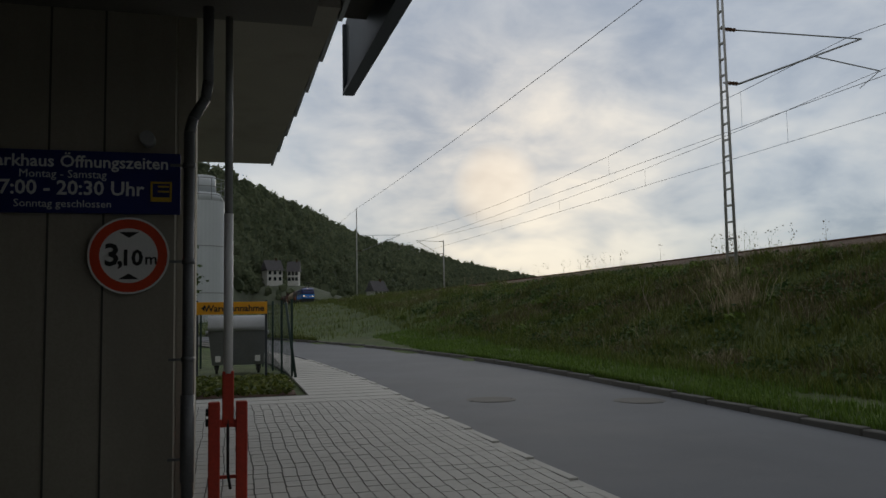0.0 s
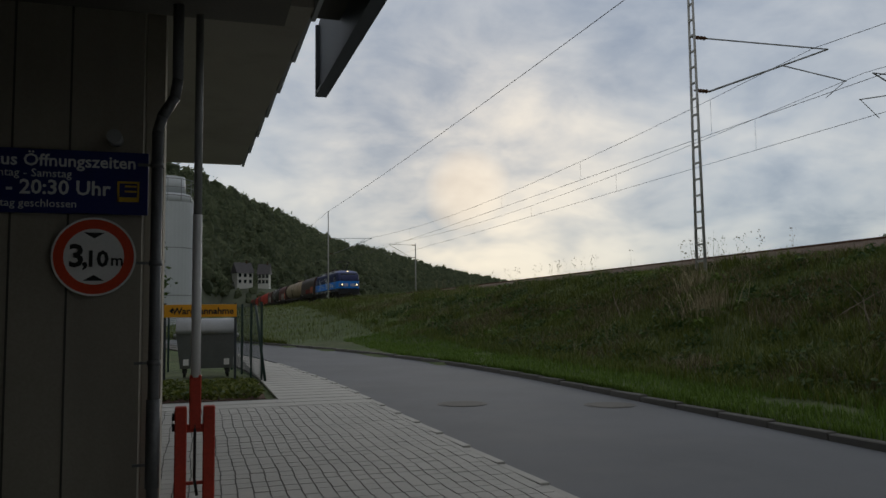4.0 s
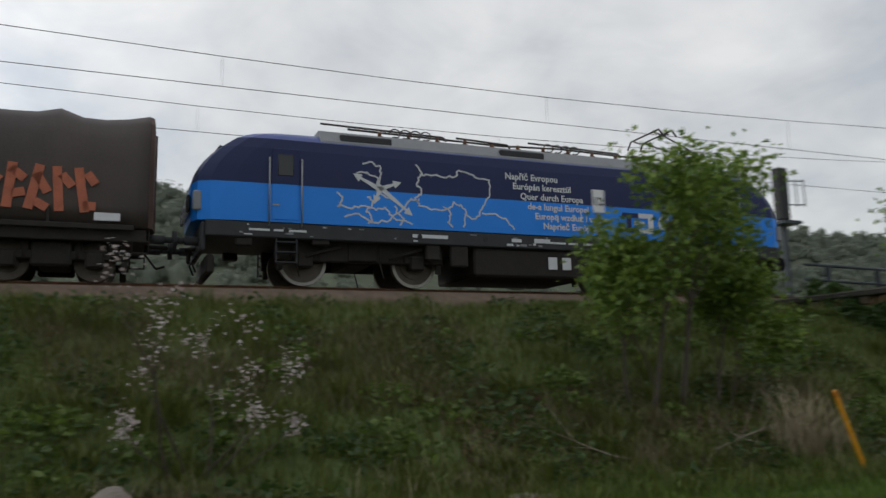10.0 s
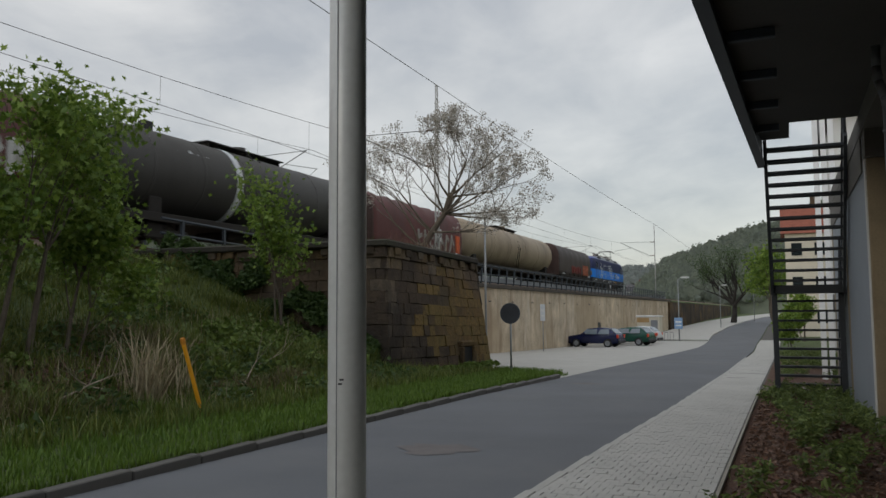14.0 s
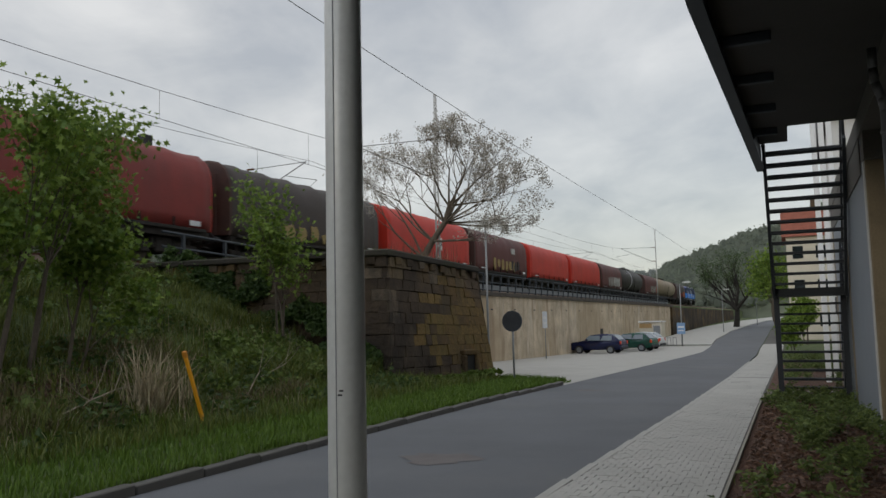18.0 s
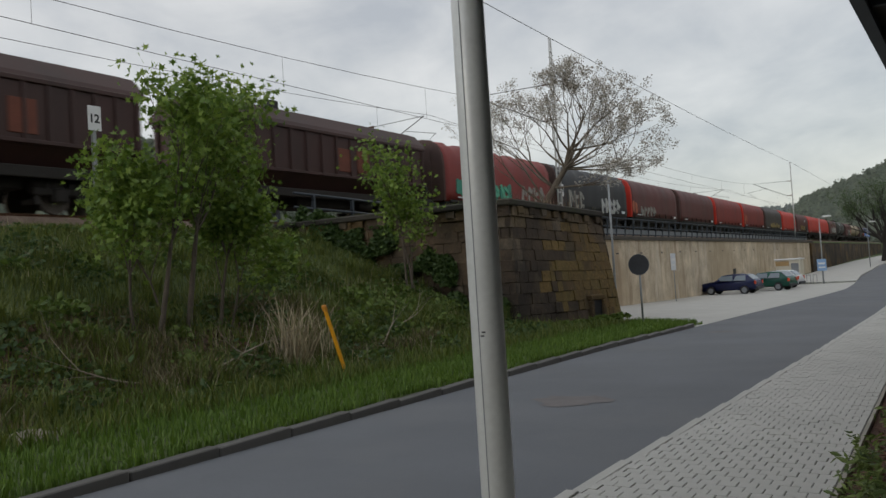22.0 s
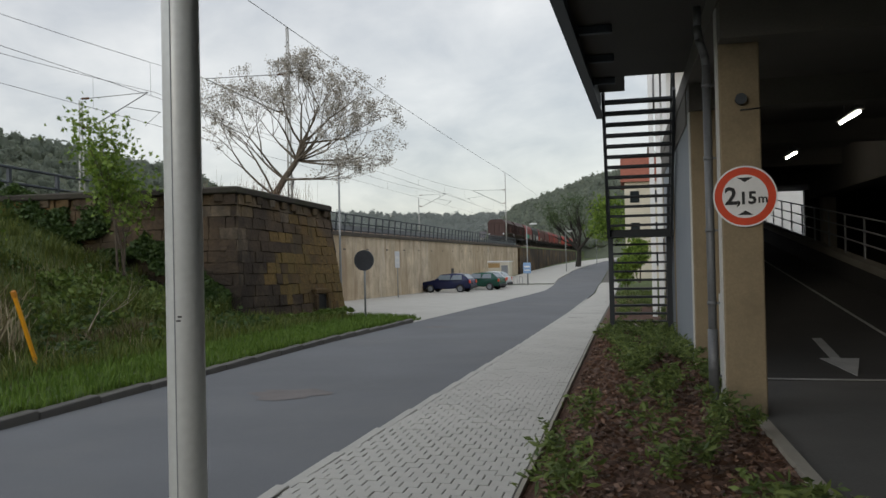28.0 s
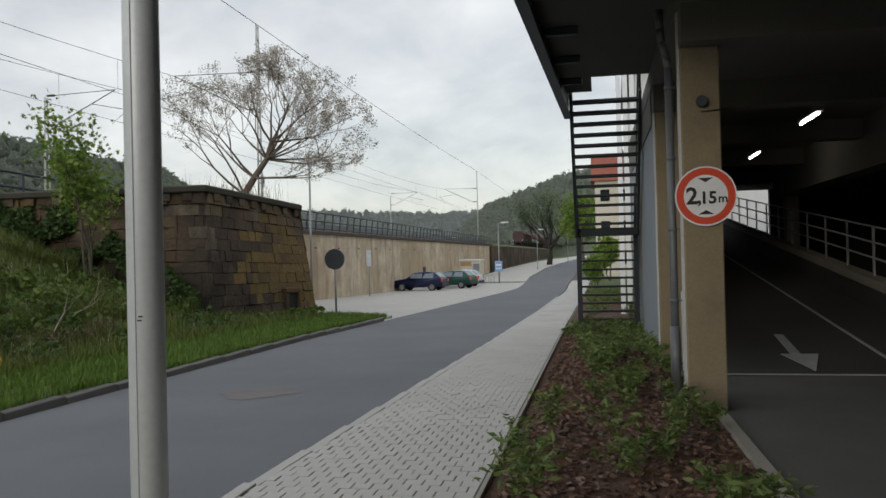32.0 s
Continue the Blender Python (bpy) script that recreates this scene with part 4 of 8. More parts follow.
def tarp_wagon(L, mat, end_mat, label, sag=0.05, seed=0):
    """Coil wagon with a sliding tarpaulin hood over hoops, ribbed by the hoops."""
    rnd = random.Random(seed)
    w = thing("covered_wagon", label, "freight wagon", "wagons of the train")
    wagon_base(w, L)
    prof = [(-1.45, 1.2), (-1.48, 1.7), (-1.48, 2.8), (-1.42, 3.35), (-1.22, 3.78), (-0.85, 4.06), (-0.35, 4.18), (0.35, 4.18), (0.85, 4.06), (1.22, 3.78), (1.42, 3.35), (1.48, 2.8), (1.48, 1.7), (1.45, 1.2)]
    bm = B()
    rings, n = [], 26
    for i in range(n + 1):
        y = 0.6 + (L - 1.2) * i / n
        hoop = 1.0 if i % 4 == 0 else 1.0 - sag * 0.35 - sag * 0.3 * rnd.random()
        rings.append([(x * (1 - (1 - hoop) * 0.35), y, 1.2 + (z - 1.2) * hoop) for x, z in prof])
    loft(bm, rings, smooth=True)
    part("tarpaulin", bm, mat, w)
    for y, s in ((0.6, -1), (L - 0.6, 1)):
        bm = B()
        loft(bm, [[(x * 0.995, y + s * 0.005, z) for x, z in prof], [(x * 0.97, y + s * 0.10, 1.2 + (z - 1.2) * 0.985) for x, z in prof], [(x * 0.7, y + s * 0.14, 1.2 + (z - 1.2) * 0.9) for x, z in prof]])
        part("end_wall", bm, end_mat, w, "steel end wall of the hood")
        for x in (-0.8, 0.0, 0.8):
            bm = B(); bx(bm, x - 0.05, x + 0.05, y + s * 0.08, y + s * 0.18, 1.2, 3.6, 0.02); part("end_rib", bm, end_mat, w)
    for x in (-1.5, 1.5):
        bm = B(); bx(bm, x - 0.03, x + 0.03, 0.9, L - 0.9, 1.12, 1.24, 0.01); part("side_sill", bm, M_BOGIE, w)
        for i in range(1, 7):
            bm = B(); y = 0.95 + (L - 1.9) * i / 7; bx(bm, x - 0.02, x + 0.02, y - 0.03, y + 0.03, 1.2, 1.55); part("tarpaulin_strap", bm, M_BOGIE, w)
    bm = B(); bx(bm, -1.515, -1.49, 1.2, 1.75, 1.32, 1.5); part("marking_bar", bm, M_LETTER, w)
    bm = B(); bx(bm, -1.515, -1.49, L - 2.6, L - 1.6, 1.35, 1.42); part("marking_bar", bm, M_LETTER, w)
    return w


def tank_wagon(L, mat, label, radius=1.42, band=None):
    w = thing("tank_wagon", label, "freight wagon", "wagons of the train")
    wagon_base(w, L)
    zc = 1.25 + radius
    bm = B()
    ring = lambda y, r: [(r * math.cos(2 * math.pi * k / 28), y, zc + r * math.sin(2 * math.pi * k / 28)) for k in range(28)]
    ys = [(0.95, 0.35), (1.0, 0.7), (1.15, 1.05), (1.4, 1.3), (1.8, radius)]
    prof = ys + [(L / 2, radius * 1.005)] + [(L - y, r) for y, r in reversed(ys)]
    loft(bm, [ring(y, r) for y, r in prof], smooth=True)
    part("tank", bm, mat, w)
    for y in np.linspace(2.2, L - 2.2, 6):
        bm = B(); loft(bm, [ring(y - 0.03, radius + 0.012), ring(y + 0.03, radius + 0.012)], smooth=True); part("tank_seam", bm, mat, w)
    for y in (2.6, L - 2.6):
        bm = B(); bx(bm, -1.15, 1.15, y - 0.3, y + 0.3, 1.13, 1.75, 0.04); part("tank_saddle", bm, M_BOGIE, w)
    if band:
        bm = B(); loft(bm, [ring(band - 0.17, radius + 0.02), ring(band + 0.17, radius + 0.02)], smooth=True); part("white_band", bm, M_LETTER, w)
    bm = B(); bx(bm, -0.5, 0.5, L / 2 - 2.5, L / 2 + 2.5, zc + radius + 0.12, zc + radius + 0.16); 
    for y in (-2.3, 0, 2.3):
        bx(bm, -0.4, 0.4, L / 2 + y - 0.03, L / 2 + y + 0.03, zc + radius - 0.1, zc + radius + 0.14)
    part("roof_walkway", bm, M_BOGIE, w)
    bm = B(); tube(bm, (0, L / 2, zc + radius - 0.05), (0, L / 2, zc + radius + 0.35), 0.3, 0.3, 16); part("dome_lid", bm, mat, w)
    bm = B()
    for y in (L / 2 - 0.22, L / 2 + 0.22):
        sweep(bm, [(-1.3, y, 1.1), (-radius - 0.06, y, zc), (-0.9, y, zc + radius * 0.82), (-0.5, y, zc + radius + 0.14)], 0.02, 6)
    for k in range(8):
        z = 1.3 + 0.28 * k
        x = -math.sqrt(max(0.05, (radius + 0.06) ** 2 - (z - zc) ** 2))
        tube(bm, (x, L / 2 - 0.22, z), (x, L / 2 + 0.22, z), 0.015, 0.015, 6)
    part("ladder", bm, M_BOGIE, w)
    return w


M_PRIMER = material("primer_red", (0.15, 0.045, 0.025), 0.75, var=0.3, scale=3, fine=30, bump=0.05)


def hopper_wagon(L, mat, label, seed=0):
    """Bogie hopper with ribbed flanks and a low pitched swing roof."""
    w = thing("hopper_wagon", label, "freight wagon", "wagons of the train")
    wagon_base(w, L)
    bm = B()
    prof = [(-0.9, 1.15), (-1.45, 1.75), (-1.47, 3.4), (1.47, 3.4), (1.45, 1.75), (0.9, 1.15)]
    loft(bm, [[(x, y, z) for x, z in prof] for y in (1.15, L - 1.15)])
    part("hopper_body", bm, mat, w)
    bm = B()
    roof = [(-1.5, 3.402), (-1.42, 3.55), (-0.95, 4.05), (0.95, 4.05), (1.42, 3.55), (1.5, 3.402)]
    loft(bm, [[(x * (0.985 if e else 1), y, 3.402 + (z - 3.402) * (0.97 if e else 1)) for x, z in roof] for y, e in ((0.95, 1), (1.5, 0), (L - 1.5, 0), (L - 0.95, 1))])
    part("swing_roof", bm, mat, w, "pitched steel swing roof")
    for x in (-1.48, 1.48):
        for i in range(15):
            y = 1.3 + (L - 2.6) * i / 14
            bm = B(); bx(bm, x - 0.05, x + 0.05, y - 0.05, y + 0.05, 1.75, 3.4, 0.015); part("side_rib", bm, mat, w)
        bm = B(); bx(bm, x - 0.06, x + 0.06, 1.1, L - 1.1, 3.27, 3.41, 0.02); part("top_rail", bm, mat, w)
        bm = B(); bx(bm, x - 0.05, x + 0.05, 1.1, L - 1.1, 1.7, 1.82, 0.02); part("bottom_rail", bm, mat, w)
    for y, s in ((1.15, -1), (L - 1.15, 1)):
        for x in (-1.2, -0.4, 0.4, 1.2):
            bm = B(); bx(bm, x - 0.05, x + 0.05, y + s * 0.08 - 0.05, y + s * 0.08 + 0.05, 1.15, 3.45, 0.015); part("end_post", bm, mat, w)
        bm = B(); bx(bm, -1.35, 1.35, y + s * 0.3 - 0.28, y + s * 0.3 + 0.28, 1.15, 1.2); part("end_platform", bm, M_BOGIE, w)
        for x in (-1.2, 1.2):
            bm = B(); bx(bm, x - 0.08, x + 0.08, y + s * 0.34, y + s * 0.5, 1.45, 1.75, 0.02); part("tail_board", bm, M_LETTER if s > 0 else M_BOGIE, w)
    for k in (0.36, 0.44):
        bm = B(); bx(bm, -1.49, -1.44, L * k, L * k + 0.75, 1.95, 2.85, 0.01); part("repair_panel", bm, M_PRIMER, w, "primer-red repair panel")
    return w


def tarp_material(name, base, stain, amount=0.5):
    return material(name, base, 0.6, var=0.16, scale=1.2, fine=18, bump=0.15, dist=0.02, stain=stain, stain_scale=0.7, stain_amount=amount, streak=True)


T_BROWN = tarp_material("brown_tarpaulin", (0.055, 0.042, 0.036), (0.03, 0.024, 0.02))
T_DARK = tarp_material("black_tarpaulin", (0.022, 0.023, 0.026), (0.05, 0.045, 0.04))
T_RED = tarp_material("bright_red_tarpaulin", (0.50, 0.035, 0.02), (0.28, 0.03, 0.02), 0.3)
T_RED2 = tarp_material("faded_red_tarpaulin", (0.22, 0.028, 0.022), (0.12, 0.03, 0.025), 0.5)
T_RED3 = tarp_material("dull_red_brown_tarpaulin", (0.105, 0.026, 0.022), (0.055, 0.03, 0.026), 0.5)
T_CREAM = tarp_material("dirty_cream_tank", (0.34, 0.27, 0.185), (0.12, 0.09, 0.06), 0.6)
T_TANK = tarp_material("dark_grey_tank", (0.055, 0.052, 0.047), (0.03, 0.027, 0.024), 0.4)
T_HOP = tarp_material("rust_brown_hopper", (0.048, 0.018, 0.014), (0.02, 0.012, 0.01), 0.5)
E_RED = material("bright_red_end", (0.55, 0.03, 0.012), 0.5, var=0.12, scale=2, fine=30, bump=0.05)
E_BROWN = material("brown_end", (0.06, 0.03, 0.022), 0.7, var=0.3, scale=3, fine=30, bump=0.1)

loco = make_loco()
TRAIN = [(loco, 0.0)]


def add(start, w):
    TRAIN.append((w, start))
    return w


w = add(19.00, tarp_wagon(13.99, T_BROWN, E_BROWN, "dark brown tarpaulin wagon with salmon graffiti", 0.1, 1))
letter_bars(w, -1.49, 1.7, 4.1, 1.55, 2.45, GRAFF[0], 11, 5); blob(w, -1.485, 4.7, 8.8, 1.45, 2.3, material("graffiti_dull_red", (0.16, 0.02, 0.015), 0.7, var=0.3), 4, 6)
w = add(33.09, tank_wagon(22.73, T_CREAM, "long dirty cream tank wagon streaked with rust", 1.48))
w = add(55.81, tarp_wagon(13.07, T_RED3, E_BROWN, "red-brown tarpaulin wagon with grey graffiti lettering", 0.05, 2))
letter_bars(w, -1.49, 1.9, 7.4, 1.5, 2.5, GRAFF[1], 21, 7); bm = B(); bx(bm, -1.51, -1.4, 0.98, 1.6, 1.5, 2.6, 0.02); part("primer_panel", bm, GRAFF[5], w, "orange primer panel")
w = add(68.88, tank_wagon(16.86, T_TANK, "dark grey tank wagon with one white band", 1.5, 10.2))
letter_bars(w, -1.30, 11.6, 13.5, 3.0, 3.45, M_LETTER, 31, 4)
w = add(85.74, tarp_wagon(12.69, T_RED3, E_BROWN, "dull red tarpaulin wagon covered with pale graffiti", 0.05, 3))
blob(w, -1.485, 1.6, 8.6, 1.4, 2.7, GRAFF[1], 6, 8); letter_bars(w, -1.50, 2.0, 5.6, 1.6, 2.5, GRAFF[4], 22, 5)
w = add(98.43, tarp_wagon(13.83, T_RED, E_RED, "clean bright red tarpaulin wagon", 0.03, 4))
w = add(112.26, tarp_wagon(13.26, T_RED, E_RED, "bright red tarpaulin wagon with red end walls", 0.03, 5))
w = add(125.51, tarp_wagon(12.50, T_RED3, E_BROWN, "red-brown tarpaulin wagon with pale and black graffiti", 0.05, 6))
bm = B(); bx(bm, -1.502, -1.4, 3.6, 4.4, 2.75, 3.15); part("marking_bar", bm, GRAFF[4], w); blob(w, -1.485, 3.4, 8.6, 1.4, 2.25, GRAFF[3], 7, 6); blob(w, -1.487, 2.4, 4.6, 1.5, 2.2, M_BLACK, 17, 3)
w = add(138.01, tarp_wagon(12.60, T_RED, E_RED, "red tarpaulin wagon with weathered side", 0.03, 7))
w = add(150.61, tarp_wagon(12.88, T_BROWN, E_BROWN, "dark brown tarpaulin wagon with an ochre painted scrawl", 0.05, 8))
blob(w, -1.485, 2.2, 9.0, 1.35, 2.0, GRAFF[3], 9, 7)
w = add(163.49, tarp_wagon(12.97, T_RED2, E_RED, "faded red tarpaulin wagon with bright red end", 0.04, 9))
blob(w, -1.485, 10.6, 12.2, 1.5, 2.6, GRAFF[0], 8, 2)
w = add(176.46, tarp_wagon(12.88, T_RED2, E_RED, "faded red tarpaulin wagon without graffiti", 0.04, 10))
w = add(189.34, tarp_wagon(12.78, T_RED3, E_BROWN, "dull red tarpaulin wagon", 0.04, 11))
w = add(202.13, tarp_wagon(12.60, T_RED3, E_RED, "red-brown tarpaulin wagon with orange patch at one end", 0.05, 12))
blob(w, -1.485, 10.8, 12.0, 1.4, 2.4, GRAFF[0], 10, 2); letter_bars(w, -1.49, 6.4, 10.2, 1.4, 2.0, GRAFF[1], 13, 5)
w = add(214.72, tarp_wagon(12.97, T_DARK, E_BROWN, "black tarpaulin wagon with white sprayed strokes", 0.08, 13))
letter_bars(w, -1.49, 2.0, 5.6, 1.35, 2.2, GRAFF[4], 14, 5); letter_bars(w, -1.49, 8.5, 11, 1.4, 2.4, GRAFF[1], 15, 3)
w = add(227.70, tarp_wagon(12.60, T_RED2, E_BROWN, "faded red tarpaulin wagon with teal graffiti", 0.08, 14))
blob(w, -1.485, 5.4, 11.2, 1.4, 2.35, GRAFF[2], 12, 8); letter_bars(w, -1.505, 5.8, 10.8, 1.55, 2.2, material("graffiti_light_green", (0.10, 0.40, 0.26), 0.6, var=0.2), 16, 5); letter_bars(w, -1.49, 1.4, 4.4, 1.4, 2.3, GRAFF[1], 18, 4)
w = add(240.29, hopper_wagon(14.21, T_HOP, "dark rust-brown hopper wagon with primer panels", 1))
w = add(254.90, hopper_wagon(11.90, T_HOP, "last dark brown hopper wagon with tail boards", 2))

FRONT_T = [0, 2, 5.5, 6, 7, 8, 9, 10, 10.6, 11, 12, 13, 14, 32]
FRONT_Y = [186.0, 145.2, 73.0, 62.6, 41.2, 20.6, -0.2, -19.6, -31.6, -39.7, -60.9, -82.2, -103.2, -478.2]


def front_y(t):
    return float(np.interp(t, FRONT_T, FRONT_Y))


def on_track(y, length):
    """The pose of a vehicle whose front end is at y."""
    a, b_ = Vector((track_x(y + 0.15 * length), y + 0.15 * length)), Vector((track_x(y + 0.85 * length), y + 0.85 * length))
    d = (b_ - a).normalized()
    p = a - d * 0.15 * length
    return pose(p.x, p.y, RAIL, 0, 0, math.degrees(math.atan2(d.y, d.x)) - 90)


def motions():
    ends = [s for _, s in TRAIN[1:]] + [266.80]
    for (w, s), e in zip(TRAIN, ends):
        walk(w, [(t, on_track(front_y(t) + s, e - s)) for t in range(0, 33)])

# ---- kerbs, paving and markings ----
def shared(name, mesh, parent, m):
    ob = bpy.data.objects.new(name, mesh)
    scene.collection.objects.link(ob)
    ob.parent = parent
    ob.matrix_basis = m
    return ob


kerb = thing("kerb_far", "row of worn granite kerb stones edging the verge", "kerb", kind="structure")
bm = B(); bx(bm, 0.0, 0.15, -0.492, 0.492, -0.12, 0.09, 0.012)
KERB_STONE = mesh_of("kerb_stone", bm, M_KERB)
random.seed(2)
for i in range(72):
    y = -21.0 + i
    ang = math.degrees(math.atan2(kerb_x(y + 0.5) - kerb_x(y - 0.5), 1.0))
    shared("kerb_stone", KERB_STONE, kerb, pose(kerb_x(y), y, road_z(y) + random.uniform(-0.008, 0.008), -0.55, 0, -ang))
edge = thing("kerb_near", "flush concrete edging between footway and street", "kerb", kind="structure")
bm = B(); bx(bm, -0.10, 0.0, -0.495, 0.495, -0.1, 0.012, 0.006)
EDGE_STONE = mesh_of("edging_stone", bm, M_PAVER)
for i in range(64):
    y = -40.0 + i
    ang = math.degrees(math.atan2(near_x(y + 0.5) - near_x(y - 0.5), 1.0))
    shared("edging_stone", EDGE_STONE, edge, pose(near_x(y), y, road_z(y), -0.55, 0, -ang))

paving = thing("paving", "grey concrete block paving in straight courses", "paving", kind="structure")
PW = 0.135
bm = B(); bx(bm, -PW / 2 + 0.0035, PW / 2 - 0.0035, -0.0665, 0.0665, -0.05, 0.0, 0.003)
PAVER = mesh_of("paver", bm, M_PAVER)
PV, PF = [], []
count = 0
random.seed(4)


def lay(x0, x1, y0, y1, z, gx, gy):
    """One block of the paving field with its sides."""
    b0 = len(PV)
    a0, a1, c0, c1, e = x0 + gx, x1 - gx, y0 + gy, y1 - gy, 0.002
    PV.extend([(a0, c0, z), (a1, c0, z), (a1, c1, z), (a0, c1, z), (a0 - e, c0 - e, z - .03), (a1 + e, c0 - e, z - .03), (a1 + e, c1 + e, z - .03), (a0 - e, c1 + e, z - .03)])
    PF.extend([(b0, b0 + 1, b0 + 2, b0 + 3), (b0, b0 + 4, b0 + 5, b0 + 1), (b0 + 1, b0 + 5, b0 + 6, b0 + 2), (b0 + 2, b0 + 6, b0 + 7, b0 + 3), (b0 + 3, b0 + 7, b0 + 4, b0)])


# staggered rows of small blocks with open cross joints along the street front
y, row = -78.0, 0
while y < 5.4:
    deep = 0.135 if y > -24 else 0.5
    wide = PW if y > -24 else 0.5
    first = 1.56 if y < -3.0 else -0.3
    x = first - (wide / 2 if row % 2 else 0.0)
    while x < near_x(y) - 0.12:
        z = road_z(y) + 0.012 + random.uniform(-0.003, 0.003)
        lo_x, hi_x = max(x, first), min(x + wide, near_x(y) - 0.1)
        if -6.6 < y < -3.6 and count < 300 and hi_x - lo_x > wide - 0.001:
            shared("paver", PAVER, paving, pose(x + PW / 2, y + 0.0675, z)); count += 1
        elif hi_x - lo_x > 0.02:
            lay(lo_x, hi_x, y, y + deep, z, random.choice((0.0025, 0.004, 0.0055)), 0.001)
        x += wide
    y += deep; row += 1
# straight columns of blocks with long open joints before the entrance, in bands
y = 5.4
while y < 13.0:
    band = int((y - 5.4) / 2.03)
    x = -0.7
    while x < near_x(y) - 0.12:
        wig = 0.008 * math.sin((y - 5.4) * 3.1) + 0.004 * math.sin(y * 9.0 + x)
        hi_x = min(x + 0.132, near_x(y) - 0.1)
        if hi_x - x > 0.02:
            lay(x + wig, hi_x + wig, y, y + 0.203, road_z(y) + 0.012 + random.uniform(-0.002, 0.002), 0.006, 0.006 if int((y + 0.203 - 5.4) / 2.03) != band else 0.0008)
        x += 0.132
    y += 0.203
# smooth larger slabs beyond
y = 13.0
while y < 30.0:
    x = -0.7 if y < 14.0 else 1.35
    while x < near_x(y) - 0.12:
        hi_x = min(x + 0.75, near_x(y) - 0.1)
        if hi_x - x > 0.02:
            lay(x, min(hi_x, near_x(y + 0.5) - 0.1), y, y + 0.5, road_z(y + 0.25) + 0.012, 0.0015, 0.0015)
        x += 0.75
    y += 0.5
me = bpy.data.meshes.new("paving_field"); me.from_pydata(PV, [], PF); me.materials.append(M_PAVER)
tagged(part("paving_field", me, None, paving), kind="stuff")
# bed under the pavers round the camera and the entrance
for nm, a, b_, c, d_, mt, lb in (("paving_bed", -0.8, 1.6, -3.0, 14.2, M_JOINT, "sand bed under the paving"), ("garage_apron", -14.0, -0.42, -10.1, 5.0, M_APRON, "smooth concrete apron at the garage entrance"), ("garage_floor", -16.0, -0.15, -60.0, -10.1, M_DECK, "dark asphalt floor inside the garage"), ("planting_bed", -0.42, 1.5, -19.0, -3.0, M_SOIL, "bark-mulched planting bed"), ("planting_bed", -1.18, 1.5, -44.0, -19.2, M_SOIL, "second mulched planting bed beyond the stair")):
    bm = B(); loft(bm, [[(a, y, road_z(y) + 0.003), (b_, y, road_z(y) + 0.003), (b_, y, road_z(y) - 0.1), (a, y, road_z(y) - 0.1)] for y in np.linspace(c, d_, 12)])
    solid(nm, bm, mt, lb, "ground", kind="structure")
for nm, a, b_, c, d_ in (("bed_edging", 1.50, 1.53, -18.5, -3.0), ("bed_edging", -0.46, -0.36, -7.2, -3.0)):
    bm = B(); loft(bm, [[(a, y, road_z(y) + 0.05), (b_, y, road_z(y) + 0.05), (b_, y, road_z(y) - 0.1), (a, y, road_z(y) - 0.1)] for y in np.linspace(c, d_, 12)])
    solid(nm, bm, M_CONC, "thin concrete edging of the planting bed", "edging", kind="structure")
# ramp of the drive lane and its markings
def lane_z(y):
    """Height of the drive lane that climbs into the garage."""
    return road_z(-10.1) + 0.012 + 0.098 * max(0.0, -10.7 - y)


def lane_mark(pts, label):
    bm = B(); loft(bm, [[(x, y, lane_z(y) + e) for x, y in pts] for e in (0.002, 0.008)])
    solid("floor_marking", bm, M_WORN, label, "marking", kind="structure")


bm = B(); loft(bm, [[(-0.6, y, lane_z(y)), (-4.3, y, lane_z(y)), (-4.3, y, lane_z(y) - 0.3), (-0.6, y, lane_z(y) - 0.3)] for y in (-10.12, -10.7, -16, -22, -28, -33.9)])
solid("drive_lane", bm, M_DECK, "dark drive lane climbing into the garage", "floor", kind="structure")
lane_mark(((-0.6, -10.2), (-4.2, -10.2), (-4.2, -10.1), (-0.6, -10.1)), "white stop line on the garage floor")
lane_mark(((-2.06, -13.0), (-2.2, -13.0), (-2.14, -11.6), (-2.0, -11.6)), "white shaft of a floor arrow")
lane_mark(((-1.86, -11.58), (-2.38, -11.58), (-2.06, -10.45)), "white head of a floor arrow")
lane_mark(((-3.18, -30), (-3.24, -30), (-3.24, -11.3), (-3.18, -11.3)), "white lane line on the garage floor")
for x, y in ((4.1, 12.3), (6.2, 11.3)):
    mh = thing("manhole_cover", "round iron manhole cover set in the asphalt", "manhole", at=pose(x, y, road_z(y)))
    bm = B(); tube(bm, (0, 0, -0.03), (0, 0, 0.006), 0.33, 0.33, 28); part("cover", bm, M_KERB, mh)
    bm = B(); loft(bm, [[(r * math.cos(a), r * math.sin(a), z) for a in np.linspace(0, 2 * math.pi, 28, endpoint=False)] for r, z in ((0.40, -0.03), (0.40, 0.004), (0.345, 0.004), (0.345, -0.03))], caps=False); part("frame_ring", bm, M_KERB, mh)
M_PATCH = material("asphalt_patch", (0.15, 0.135, 0.13), 0.9, var=0.25, scale=4, fine=60, bump=0.3, dist=0.004)
random.seed(6)
for cx, cy, rx, ry in ((4.9, -8.4, 0.55, 0.5), (5.6, -19.5, 0.5, 0.25)):
    bm = B(); f = [bm.verts.new((cx + rx * random.uniform(.5, 1.15) * math.cos(a), cy + ry * random.uniform(.5, 1.15) * math.sin(a), road_z(cy) + 0.005 + 0.0105 * ry * math.sin(a))) for a in np.linspace(0, 2 * math.pi, 18, endpoint=False)]; bm.faces.new(f)
    solid("road_patch", bm, M_PATCH, "reddish repaired patch in the asphalt", "patch", kind="structure")

